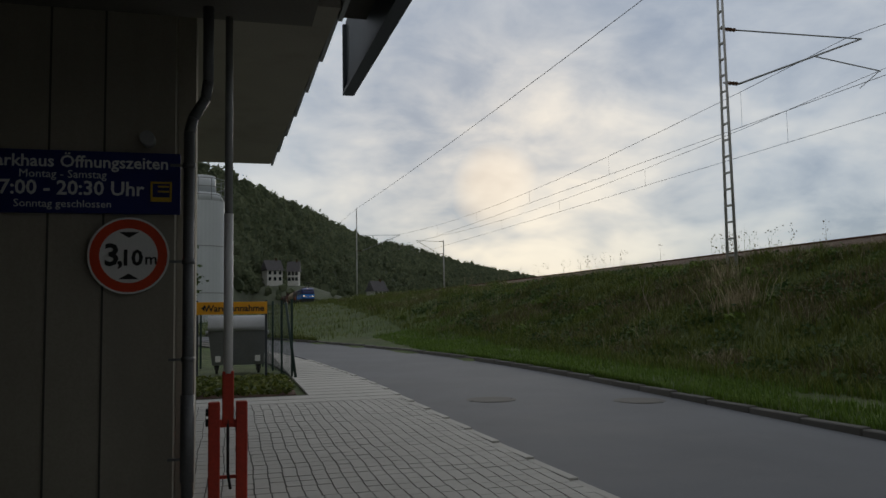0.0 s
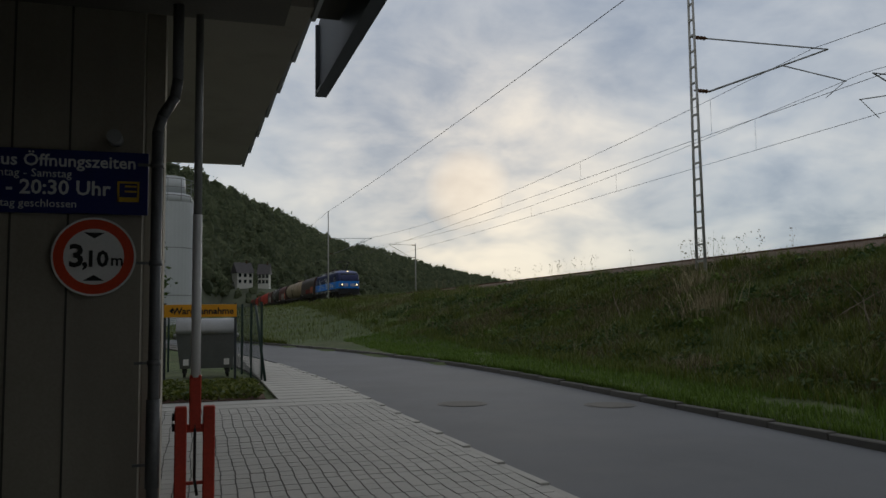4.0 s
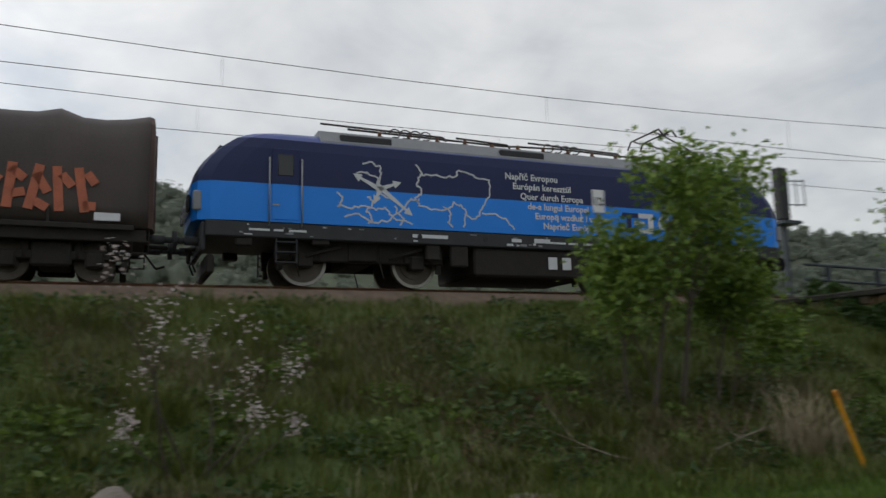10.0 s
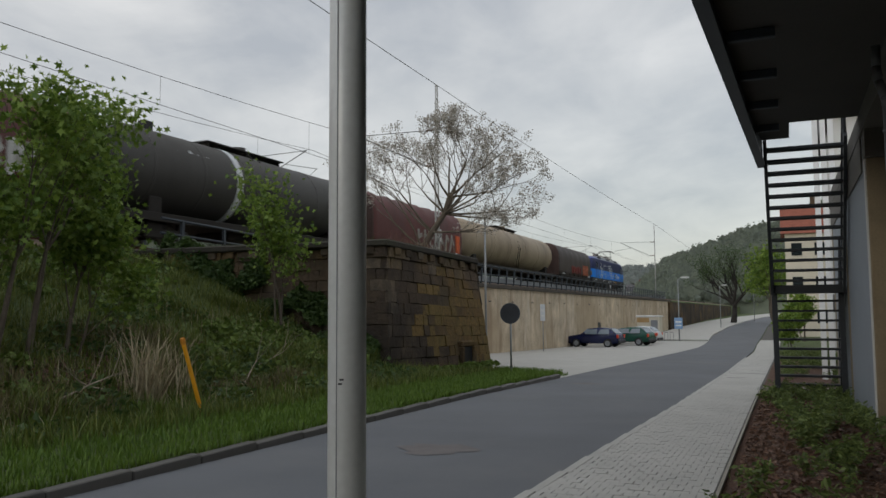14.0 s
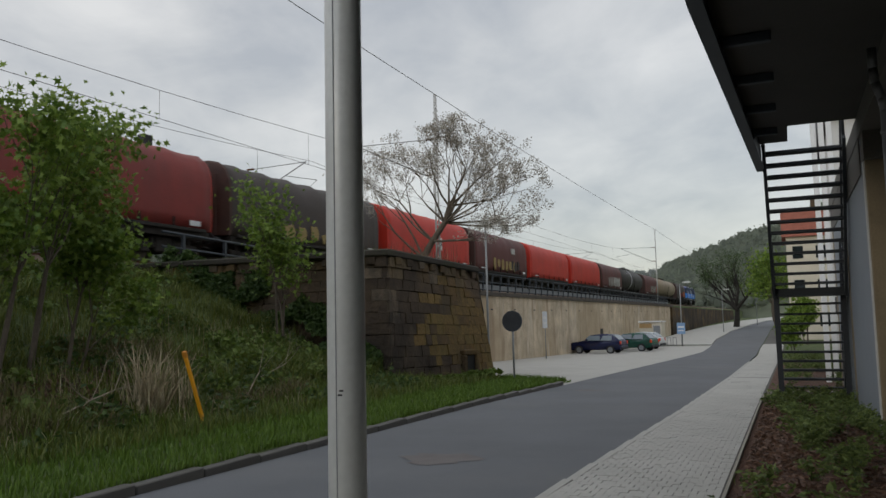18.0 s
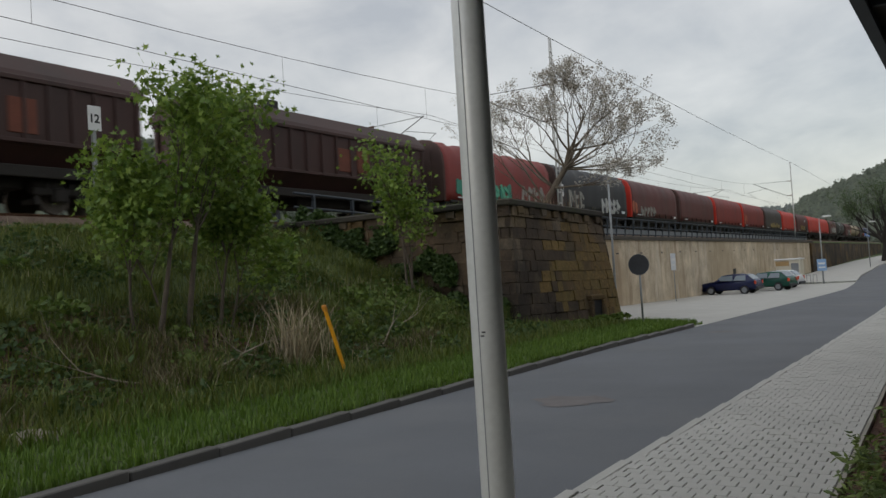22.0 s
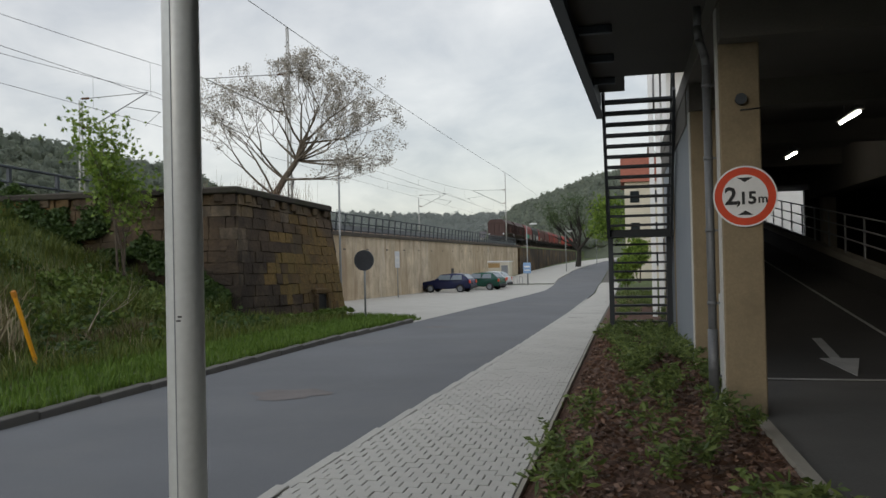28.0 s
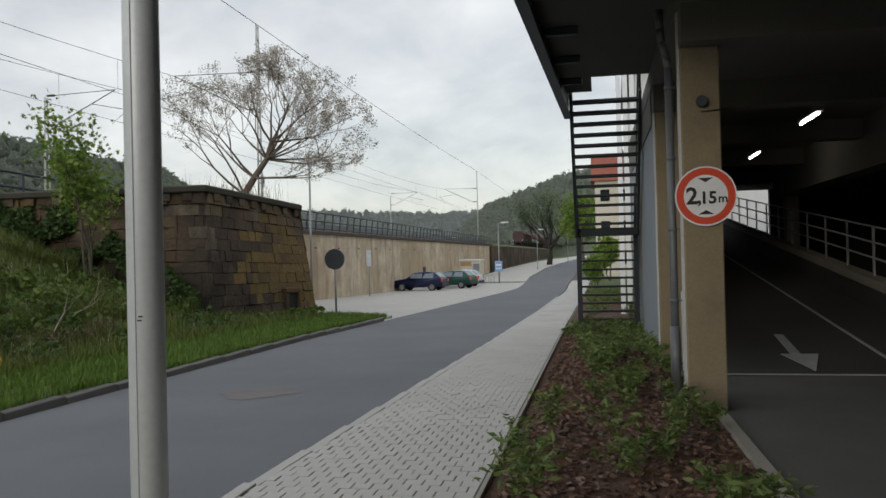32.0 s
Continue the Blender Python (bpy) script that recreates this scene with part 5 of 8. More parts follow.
# ---- car park of the shop: walls, pillars, decks ----
bm = B(); bx(bm, -14, -0.42, 6.66, 7.0, -0.1, 4.4)
solid("wall_entrance", bm, M_CONC, "grey cast concrete wall with board joints", "wall", kind="structure")
for x in (-1.35, -0.95):
    bm = B(); bx(bm, x - 0.008, x + 0.008, 6.655, 6.662, 0, 4.4); solid("trim", bm, M_CONCSHADE, "shadow joint in the concrete wall", "joint", kind="structure")
bm = B(); bx(bm, -0.415, -0.27, 6.9, 7.3, 0.0, 4.1); solid("pillar_entrance", bm, M_CONC, "slim pale concrete edge pillar", "pillar", kind="structure")
M_TRIM = material("dull_white_surface", (0.48, 0.47, 0.44), 0.7, var=0.12, scale=3, fine=40, bump=0.05)
for k, y in enumerate((-7.64, -11.45, -15.6, -20.0)):
    outer = -0.145 if k != 1 else -0.16
    bm = B(); bx(bm, -0.53, outer, y - (0.24 if k < 2 else 0.42), y, road_z(y) - 0.2, 4.0, 0.012)
    solid("pillar", bm, M_PILLAR, "square yellowish concrete pillar at the open garage side", "pillar", kind="structure")
    # A thin plate makes the outer side paler than the pillar's front.
    if k < 2:
        bm = B(); bx(bm, outer + 0.002, outer + 0.016, y - 0.22, y - 0.03, road_z(y) - 0.1, 4.0); solid("pillar_trim", bm, M_TRIM, "narrow dull white edge strip on the pillar", "trim", kind="structure")
bm = B(); bx(bm, -0.2, -0.16, -8.3, -8.1, road_z(-8) - 0.1, 1.1, 0.004); solid("pillar_trim", bm, M_TRIM, "low white post foot behind the pillar", "trim", kind="structure")
bm = B(); bx(bm, -0.32, -0.15, -20.3, -11.72, -1.3, 4.0); bx(bm, -1.4, -1.2, -42, -20.6, -1.3, 4.0); bx(bm, -1.4, -0.32, -20.6, -20.4, -1.3, 4.0); solid("wall_facade", bm, material("grey_blue_panel", (0.20, 0.225, 0.25), 0.6, var=0.08, scale=1.5, fine=20), "grey-blue facade panel between the pillars", "wall", kind="structure")
for x in (0.0, -0.2, -0.4):
    bm = B(); bx(bm, x - 0.07, x + 0.07, -24.1, -23.9, road_z(-24) - 0.1, 9.0, 0.01); solid("facade_column", bm, M_WHITE, "slender white column at the far facade", "column", kind="structure")
bm = B(); bx(bm, -16.3, -16.0, -60, 6.66, -1.5, 4.4); solid("wall_back", bm, M_CONCSHADE, "unlit back wall of the parking deck", "wall", kind="structure")
bm = B(); bx(bm, -16, -6.3, -34.3, -34.0, -1.5, 4.0); bx(bm, -2.3, -1.4, -34.3, -34.0, -1.5, 4.0); bx(bm, -6.3, -2.3, -34.3, -34.0, -1.5, 2.1); solid("wall_far_end", bm, M_CONCSHADE, "end wall of the parking deck with an open bay", "wall", kind="structure")
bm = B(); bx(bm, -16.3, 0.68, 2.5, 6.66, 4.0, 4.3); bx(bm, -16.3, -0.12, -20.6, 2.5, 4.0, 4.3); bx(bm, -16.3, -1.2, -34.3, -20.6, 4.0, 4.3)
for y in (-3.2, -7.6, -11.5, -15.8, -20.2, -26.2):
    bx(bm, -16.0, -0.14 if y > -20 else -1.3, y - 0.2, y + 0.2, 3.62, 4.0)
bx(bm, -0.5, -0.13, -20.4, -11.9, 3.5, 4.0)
solid("ceiling", bm, M_CEIL, "concrete ceiling with downstand beams, shade in its dark colour", "ceiling", kind="structure")
# canopy over the entrance and steel walkway along the front
bm = B(); loft(bm, [[(-14, y, 4.2), (0.70 + 0.032 * (14.1 - y), y, 4.2), (0.70 + 0.032 * (14.1 - y), y, 4.45), (-14, y, 4.45)] for y in (6.7, 14.1)]); bx(bm, 0.0, 0.69, 3.2, 6.7, 4.302, 4.45); solid("canopy_slab", bm, M_CONC, "concrete canopy slab over the entrance", "canopy", kind="structure")
canopy_edge = thing("canopy_edge", "notched sheet steel edge of the canopy", "canopy", kind="structure")
for i in range(9):
    y = (2.7 + i * 0.93) * 1.28
    x = 0.705 + 0.032 * (14.1 - y)
    bm = B(); loft(bm, [[(e, y, 4.25), (e - 0.03, y + 1.1, 4.17), (e - 0.03, y + 1.15, 4.5), (e, y, 4.5)] for e in (x, x + 0.04)])
    part("edge_plate", bm, M_GALV, canopy_edge)
front_x = lambda y: float(np.interp(y, [-14.3, -6, 0, 9], [1.19, 1.42, 1.40, 1.31]))
walkway = thing("walkway", "dark steel walkway with deep fascia along the building", "walkway", kind="structure")
bm = B(); loft(bm, [[(0.76, y, 4.46), (front_x(y) - 0.01, y, 4.46), (front_x(y) - 0.01, y, 4.56), (0.76, y, 4.56)] for y in (-13.8, -10, -6, -3, 0, 4.5, 7.6)]); part("deck", bm, M_CONCSHADE, walkway)
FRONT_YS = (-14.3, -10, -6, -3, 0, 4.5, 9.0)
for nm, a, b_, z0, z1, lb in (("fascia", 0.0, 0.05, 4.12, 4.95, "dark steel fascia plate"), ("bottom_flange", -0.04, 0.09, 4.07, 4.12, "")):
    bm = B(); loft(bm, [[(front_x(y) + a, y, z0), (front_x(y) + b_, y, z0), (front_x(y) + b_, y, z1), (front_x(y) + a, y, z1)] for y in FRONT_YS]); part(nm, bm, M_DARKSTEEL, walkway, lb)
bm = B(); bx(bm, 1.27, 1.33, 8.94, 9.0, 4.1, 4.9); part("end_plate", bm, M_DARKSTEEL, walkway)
bm = B(); loft(bm, [[(-0.5, y, 4.305), (front_x(y) - 0.008, y, 4.305), (front_x(y) - 0.008, y, 4.44), (-0.5, y, 4.44)] for y in (-11.9, -10, -6, -3, 0, 2.5)]); part("soffit", bm, M_CONCSHADE, walkway)
for i in range(7):
    y = -11.9 + i * 1.45
    bm = B(); bx(bm, 0.9, front_x(y), y - 0.04, y + 0.04, 4.2, 4.30, 0.01); bx(bm, front_x(y) - 0.04, front_x(y) - 0.005, y - 0.1, y + 0.1, 4.14, 4.42); part("bracket", bm, M_DARKSTEEL, walkway)
for i in range(12):
    y = -14.2 + i * 2.0
    bm = B(); bx(bm, front_x(y), front_x(y) + 0.04, y - 0.03, y + 0.03, 4.95, 5.95); part("rail_post", bm, M_DARKSTEEL, walkway)
for z in (5.2, 5.55, 5.95):
    bm = B(); sweep(bm, [(front_x(y) + 0.02, y, z) for y in FRONT_YS], 0.025, 8); part("handrail", bm, M_DARKSTEEL, walkway)

# steel stair from the walkway to the footway
stair = thing("stair", "dark painted open-tread steel escape stair", "stair", kind="structure")
X0, X1 = -0.06, 1.12
def flight(y0, z0, y1, z1, n):
    for i in range(1, n):
        f = i / n
        y, z = y0 + (y1 - y0) * f, z0 + (z1 - z0) * f
        bm = B(); bx(bm, X0, X1, y - 0.14, y + 0.14, z - 0.022, z + 0.022); part("tread", bm, M_STAIR, stair)
    for x in (X0 - 0.03, X1 + 0.03):
        bm = B()
        d = Vector((0, y1 - y0, z1 - z0)).normalized(); nrm = Vector((0, -d.z, d.y)) * 0.13
        a, b_ = Vector((0, y0, z0)), Vector((0, y1, z1))
        loft(bm, [[(x + e, p.y, p.z) for p in (a - nrm, b_ - nrm, b_ + nrm, a + nrm)] for e in (-0.025, 0.025)])
        part("stringer", bm, M_STAIR, stair)
        bm = B(); sweep(bm, [(x, y0, z0), (x, y0, z0 + 1.0), (x, y1, z1 + 1.0), (x, y1, z1)], 0.022, 8); tube(bm, (x, y0, z0 + 0.55), (x, y1, z1 + 0.55), 0.015, 0.015, 6)
        part("handrail", bm, M_STAIR, stair)


flight(-18.25, -0.2, -16.75, 1.95, 11)
flight(-15.95, 1.95, -13.9, 4.5, 14)
bm = B(); bx(bm, X0 - 0.05, X1 + 0.05, -16.8, -15.9, 1.9, 2.05); part("landing", bm, M_STAIR, stair)
for x in (X0, X1):
    bm = B(); bx(bm, x - 0.05, x + 0.05, -16.4, -16.3, -0.3, 1.9); part("stair_post", bm, M_STAIR, stair)
bm = B(); bx(bm, -0.1, 1.45, -18.55, -18.2, -0.4, -0.1); part("foundation", bm, M_CONC, stair)

# parapet of the drive lane with its railing, and the long edge beam over it
ramp = thing("lane_parapet", "pale concrete parapet of the climbing lane with steel railing", "parapet", kind="structure")
top_z = lambda y: 0.87 + 0.105 * (-14.68 - y)
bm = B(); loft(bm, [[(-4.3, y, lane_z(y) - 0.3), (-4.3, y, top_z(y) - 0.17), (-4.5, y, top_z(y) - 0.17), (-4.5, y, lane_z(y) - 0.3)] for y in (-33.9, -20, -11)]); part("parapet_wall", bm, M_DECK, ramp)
bm = B(); loft(bm, [[(-4.26, y, top_z(y) - 0.168), (-4.26, y, top_z(y)), (-4.54, y, top_z(y)), (-4.54, y, top_z(y) - 0.168)] for y in (-33.9, -20, -11)]); part("parapet_kerb", bm, M_CONC, ramp, "pale concrete kerb")
for i in range(15):
    y = -33.2 + i * 1.6
    bm = B(); bx(bm, -4.44, -4.40, y - 0.02, y + 0.02, top_z(y), top_z(y) + 0.95); part("rail_post", bm, M_GALV, ramp)
for h in (0.35, 0.65, 0.95):
    bm = B(); tube(bm, (-4.42, -33.9, top_z(-33.9) + h), (-4.42, -11, top_z(-11) + h), 0.02, 0.02, 6); part("handrail", bm, M_GALV, ramp)
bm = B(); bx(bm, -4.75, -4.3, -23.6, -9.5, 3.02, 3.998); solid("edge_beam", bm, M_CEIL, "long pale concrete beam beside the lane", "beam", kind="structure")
for y in (-23.4,):
    bm = B(); bx(bm, -4.9, -4.56, y - 0.2, y + 0.2, -0.5, 3.02); solid("pillar_inner", bm, M_CONC, "square concrete pillar inside the garage", "pillar", kind="structure")
# the two lit tubes under the ceiling
M_TUBE = bpy.data.materials.new("lit_tube"); M_TUBE.use_nodes = True
M_TUBE.node_tree.nodes["Principled BSDF"].inputs["Emission Color"].default_value = (1.0, 0.93, 0.8, 1)
M_TUBE.node_tree.nodes["Principled BSDF"].inputs["Emission Strength"].default_value = 14.0
for x, y in ((-2.65, -12.8), (-2.72, -17.7)):
    tl = thing("ceiling_light", "lit tubular garage light under the ceiling", "ceiling light", "garage lights", at=pose(x, y, 3.6, 0, 0, 0))
    bm = B(); bx(bm, -0.06, 0.06, -0.62, 0.62, 0.03, 0.09, 0.01); tube(bm, (0, -0.3, 0.09), (0, -0.3, 0.4), 0.008, 0.008, 6); tube(bm, (0, 0.3, 0.09), (0, 0.3, 0.4), 0.008, 0.008, 6); part("housing", bm, M_GALV, tl)
    bm = B(); tube(bm, (0, -0.55, 0.0), (0, 0.55, 0.0), 0.02, 0.02, 10); part("tube", bm, M_TUBE, tl, "glowing white tube")

# downpipes
M_PIPE = material("weathered_zinc", (0.13, 0.135, 0.14), 0.5, metal=0.3, var=0.2, scale=4, fine=50, bump=0.06)


def downpipe(x, y, z0, z1, bend, side):
    p = thing("downpipe", "galvanised rainwater downpipe with an offset bend", "downpipe", "downpipes")
    r = 0.042
    bm = B(); sweep(bm, [(x, y, z0), (x, y, bend - 0.12)], r, 14); part("lower_pipe", bm, M_PIPE, p)
    bm = B(); sweep(bm, [(x, y, bend - 0.12), (x + side * 0.03, y, bend), (x + side * 0.12, y, bend + 0.16), (x + side * 0.14, y, bend + 0.3)], r, 14); part("offset_bend", bm, M_PIPE, p)
    bm = B(); sweep(bm, [(x + side * 0.14, y, bend + 0.3), (x + side * 0.14, y, z1)], r, 14); part("upper_pipe", bm, M_PIPE, p)
    for z in np.arange(z0 + 0.45, bend - 0.2, 0.75):
        bm = B(); tube(bm, (x, y, z), (x, y, z + 0.04), r + 0.008, r + 0.008, 14); bx(bm, x - side * 0.14, x, y - 0.01, y + 0.01, z + 0.01, z + 0.03); part("pipe_clip", bm, M_PIPE, p)
    bm = B(); tube(bm, (x, y, z0 + 0.3), (x, y, z0 + 0.95), r + 0.01, r + 0.01, 14); part("stand_pipe", bm, M_PIPE, p)
    return p


downpipe(-0.30, 6.42, 0.0, 4.1, 3.1, 1)
downpipe(-0.055, -7.92, -0.2, 4.1, 3.6, 0.55)

# swing barrier standing open, with its red double post
bar = thing("swing_barrier", "raised white barrier arm on a red double post", "barrier", at=pose(0.0, 6.6, 0.07))
for x in (-0.105, 0.105):
    bm = B(); bx(bm, x - 0.045, x + 0.045, -0.045, 0.045, 0, 0.80, 0.008); part("post", bm, M_RED, bar, "red painted steel post")
bm = B(); bx(bm, -0.10, 0.10, -0.02, 0.02, 0.60, 0.66); part("crossbar", bm, M_RED, bar)
bm = B(); bx(bm, -0.1, 0.1, -0.015, 0.015, 0.2, 0.225); part("crossbar", bm, M_RED, bar)
bm = B(); bx(bm, -0.045, 0.045, -0.03, 0.03, 0.62, 1.04, 0.008); part("arm_foot", bm, M_RED, bar)
bm = B(); tube(bm, (0, 0, 1.02), (0, 0, 2.3), 0.037, 0.037, 14); part("arm", bm, M_WHITE, bar, "white lower barrier arm")
bm = B(); tube(bm, (0, 0, 2.3), (0, 0, 4.05), 0.033, 0.03, 14); part("arm_tip", bm, M_GALV, bar)
bm = B(); tube(bm, (-0.17, 0, 0.72), (-0.12, 0, 0.72), 0.03, 0.03, 10); tube(bm, (-0.17, 0, 0.64), (-0.12, 0, 0.64), 0.03, 0.03, 10); part("hinge_bolt", bm, M_BLACK, bar)
bm = B(); sweep(bm, [(0.0, -0.02, 0.66), (0.0, -0.02, 0.25), (0.02, -0.02, 0.12)], 0.012, 6); part("locking_rod", bm, M_BLACK, bar)


# ---- signs ----
def placed_text(parent, words, size, mat, right=None, centre=None, y=0.0, z=0.0, bold=0.0):
    me = text_mesh(words, size, mat, bold=bold)
    xs = [v.co.x for v in me.vertices]
    x = right - max(xs) if right is not None else centre - (max(xs) + min(xs)) / 2
    bpy.data.meshes.remove(me)
    return word_parts(parent, words, size, mat, pose(x, y, z), bold)


board = thing("opening_hours_sign", "dark blue opening-hours board with white lettering on the concrete wall", "sign", at=pose(-0.375, 6.62, 2.36))
bm = B(); bx(bm, -2.1, 0, 0, 0.035, 0, 0.49, 0.004); part("panel", bm, M_BLUESIGN, board)
placed_text(board, "Parkhaus Öffnungszeiten", 0.132, M_LETTER, right=-0.095, y=-0.004, z=0.36, bold=0.002)
placed_text(board, "Montag - Samstag", 0.088, M_LETTER, centre=-0.86, y=-0.004, z=0.275)
placed_text(board, "7:00 - 20:30 Uhr", 0.155, M_LETTER, right=-0.27, y=-0.004, z=0.145, bold=0.003)
placed_text(board, "Sonntag geschlossen", 0.085, M_LETTER, centre=-0.86, y=-0.004, z=0.045)
M_GOLD = material("gold_sign", (0.62, 0.40, 0.03), 0.5, var=0.08, bump=0)
for a, b_, c, d_ in ((-0.225, -0.065, 0.245, 0.26), (-0.225, -0.065, 0.10, 0.135), (-0.225, -0.21, 0.10, 0.26), (-0.08, -0.065, 0.10, 0.26), (-0.17, -0.085, 0.215, 0.228), (-0.17, -0.085, 0.175, 0.188)):
    bm = B(); bx(bm, a, b_, -0.006, 0.001, c, d_); part("emblem_bar", bm, M_GOLD, board)


def disc(bm, r0, r1, y0, y1, n=48):
    rings = [(r0, y0), (r1, y0), (r1, y1), (r0, y1)] if r0 > 0 else None
    if r0 > 0:
        loft(bm, [[(r * math.cos(a), y, r * math.sin(a)) for a in np.linspace(0, 2 * math.pi, n, endpoint=False)] for r, y in rings + rings[:1]], caps=False)
    else:
        tube(bm, (0, y0, 0), (0, y1, 0), r1, r1, n)
    return bm


def height_sign(x, y, z, words, face, white):
    s = thing("height_limit_sign", "round red-bordered height limit sign reading " + words.replace(",", " comma "), "road sign", "height limit signs", at=pose(x, y, z, 0, 0, face))
    part("plate", disc(B(), 0, 0.30, 0.0, 0.02), M_GALV, s)
    part("white_rim", disc(B(), 0.287, 0.302, -0.006, 0.004), M_WHITE, s)
    part("red_ring", disc(B(), 0.215, 0.287, -0.005, 0.001), M_SIGNRED, s, "red border ring")
    part("white_field", disc(B(), 0, 0.215, -0.004, 0.001), white, s)
    placed_text(s, words[0], 0.24, M_BLACK, right=-0.075, y=-0.007, z=-0.075, bold=0.006)
    placed_text(s, ",", 0.22, M_BLACK, right=-0.045, y=-0.007, z=-0.072, bold=0.004)
    placed_text(s, words[2:4], 0.17, M_BLACK, right=0.105, y=-0.007, z=-0.074, bold=0.005)
    placed_text(s, "m", 0.125, M_BLACK, right=0.208, y=-0.007, z=-0.068, bold=0.002)
    for k in (1, -1):
        bm = B(); loft(bm, [[(-0.075, yy, k * 0.185), (0.075, yy, k * 0.185), (0.0, yy, k * 0.14)] for yy in (-0.0065, -0.003)]); part("height_mark", bm, M_BLACK, s)
    return s


height_sign(-0.755, 6.62, 2.03, "3,10", 0, M_WHITE)
height_sign(-0.36, -7.605, 2.09, "2,15", 180, M_WHITE)
bm = B(); tube(bm, (-0.62, 6.5, 2.95), (-0.62, 6.66, 2.95), 0.055, 0.055, 16); solid("wall_lamp", bm, M_GALV, "small round lamp above the blue board", "lamp")
cm = thing("round_wall_vent", "small round vent with a cable on the pillar", "vent")
bm = B(); tube(bm, (-0.34, -7.62, 3.05), (-0.34, -7.55, 3.05), 0.05, 0.055, 16); part("vent_ring", bm, M_DARKSTEEL, cm)
bm = B(); tube(bm, (-0.34, -7.63, 2.95), (-0.53, -7.63, 2.96), 0.008, 0.008, 6); part("cable", bm, M_BLACK, cm)

# ---- lamp post beside the street ----
lp = thing("lamp_post", "grey steel lamp post with inspection door beside the footway", "lamp post", at=pose(1.877, -1.106, 0.0))
bm = B(); tube(bm, (0, 0, -0.05), (0, 0, 4.2), 0.047, 0.045, 28); part("shaft", bm, M_POST, lp)
bm = B(); tube(bm, (0, 0, 4.2), (0, 0, 7.0), 0.038, 0.034, 20); part("upper_shaft", bm, M_POST, lp)
bm = B(); tube(bm, (0, 0, -0.02), (0, 0, 0.05), 0.075, 0.065, 20); part("foot_collar", bm, M_POST, lp)
bm = B(); bx(bm, -0.12, 0.12, -0.4, 0.15, 6.95, 7.08, 0.03); part("lantern", bm, M_GALV, lp)
bm = B(); bx(bm, 0.0455, 0.0474, -0.0012, 0.0012, 0.3, 4.1, 0.0, pose(0, 0, 0, 0, 0, 88)); part("shaft_seam", bm, M_ROOFG, lp)
for ang, zz in ((104, 1.41), (100, 1.40)):
    bm = B(); bx(bm, 0.042, 0.0475, -0.005, 0.005, zz - 0.002, zz + 0.002, 0.0, pose(0, 0, 0, 0, 0, ang)); part("lock_screw", bm, M_BLACK, lp)

# ---- retaining wall, railing, bastion ----
WALL_END = -112.0
wall = thing("wall_retaining", "tan stained concrete retaining wall below the railway", "wall", kind="structure")
y = WALL_Y + 0.2
k = 0
while y > WALL_END:
    zb = road_z(y) - 0.5
    bm = B(); bx(bm, WALL_X, WALL_X + 0.45, y - 3.98, y, zb, WALL_TOP - 0.22); part("wall_panel", bm, M_WALL, wall)
    bm = B(); bx(bm, WALL_X - 0.14, WALL_X + 0.6, y - 4.0, y, WALL_TOP - 0.22, WALL_TOP, 0.02); part("coping_stone", bm, M_WALLTOP, wall)
    # No hole is cut: a black slab gives the slot its dark depth.
    bm = B(); bx(bm, WALL_X - 0.01, WALL_X + 0.02, y - 2.2, y - 1.8, WALL_TOP - 1.0, WALL_TOP - 0.93); part("drain_slot", bm, M_BLACK, wall)
    y -= 4.0
    k += 1
# The opening's unlit depth is painted as a black slab on the wall.
bm = B(); bx(bm, WALL_X - 0.012, WALL_X + 0.02, -69.0, -67.9, 0.0, 0.66); part("wall_niche", bm, M_BLACK, wall, "flat black slab for a dark square opening in the wall")
bm = B(); bx(bm, WALL_X - 0.3, WALL_X + 0.5, -240, WALL_END, -2, WALL_TOP - 0.3)
solid("wall_old", bm, M_STONE, "older dark masonry wall farther along", "wall", kind="structure")
railing = thing("railing", "dark steel railing with slanted mesh on the wall", "railing", kind="structure")
bm = B(); bx(bm, -0.04, 0.04, -0.035, 0.035, 0.0, 1.05); POST = mesh_of("rail_post", bm, M_DARKSTEEL)
for i in range(60):
    shared("rail_post", POST, railing, pose(WALL_X + 0.25, WALL_Y - 0.5 - 1.4 * i, WALL_TOP, 0, -6, 0))
for h in (0.12, 0.55, 1.02):
    bm = B(); tube(bm, (WALL_X + 0.25 - h * 0.1, WALL_Y, WALL_TOP + h), (WALL_X + 0.25 - h * 0.1, WALL_END, WALL_TOP + h), 0.034, 0.034, 6); part("rail", bm, M_DARKSTEEL, railing)
M_MESH = material("grey_rail_mesh", (0.20, 0.215, 0.23), 0.6, metal=0.3, var=0.15, scale=2, fine=20)
bm = B(); bx(bm, WALL_X + 0.24, WALL_X + 0.26, WALL_END, WALL_Y, WALL_TOP + 0.10, WALL_TOP + 0.42); part("cable_duct", bm, M_MESH, railing, "grey panel band below the railing")
rail2 = thing("railing_track", "plain dark steel railing beside the track", "railing", kind="structure")
for yy in (-18.66, -20.64, -22.6):
    bm = B(); bx(bm, 17.98, 18.08, yy - 0.05, yy + 0.05, 3.1, 4.46 + (yy + 18.66) * 0.027); part("rail_post", bm, M_DARKSTEEL, rail2)
for h in (4.0, 4.45):
    bm = B(); tube(bm, (18.03, -17.75, h + 0.02), (18.03, -22.9, h - 0.11), 0.042, 0.042, 8); part("rail", bm, M_DARKSTEEL, rail2)

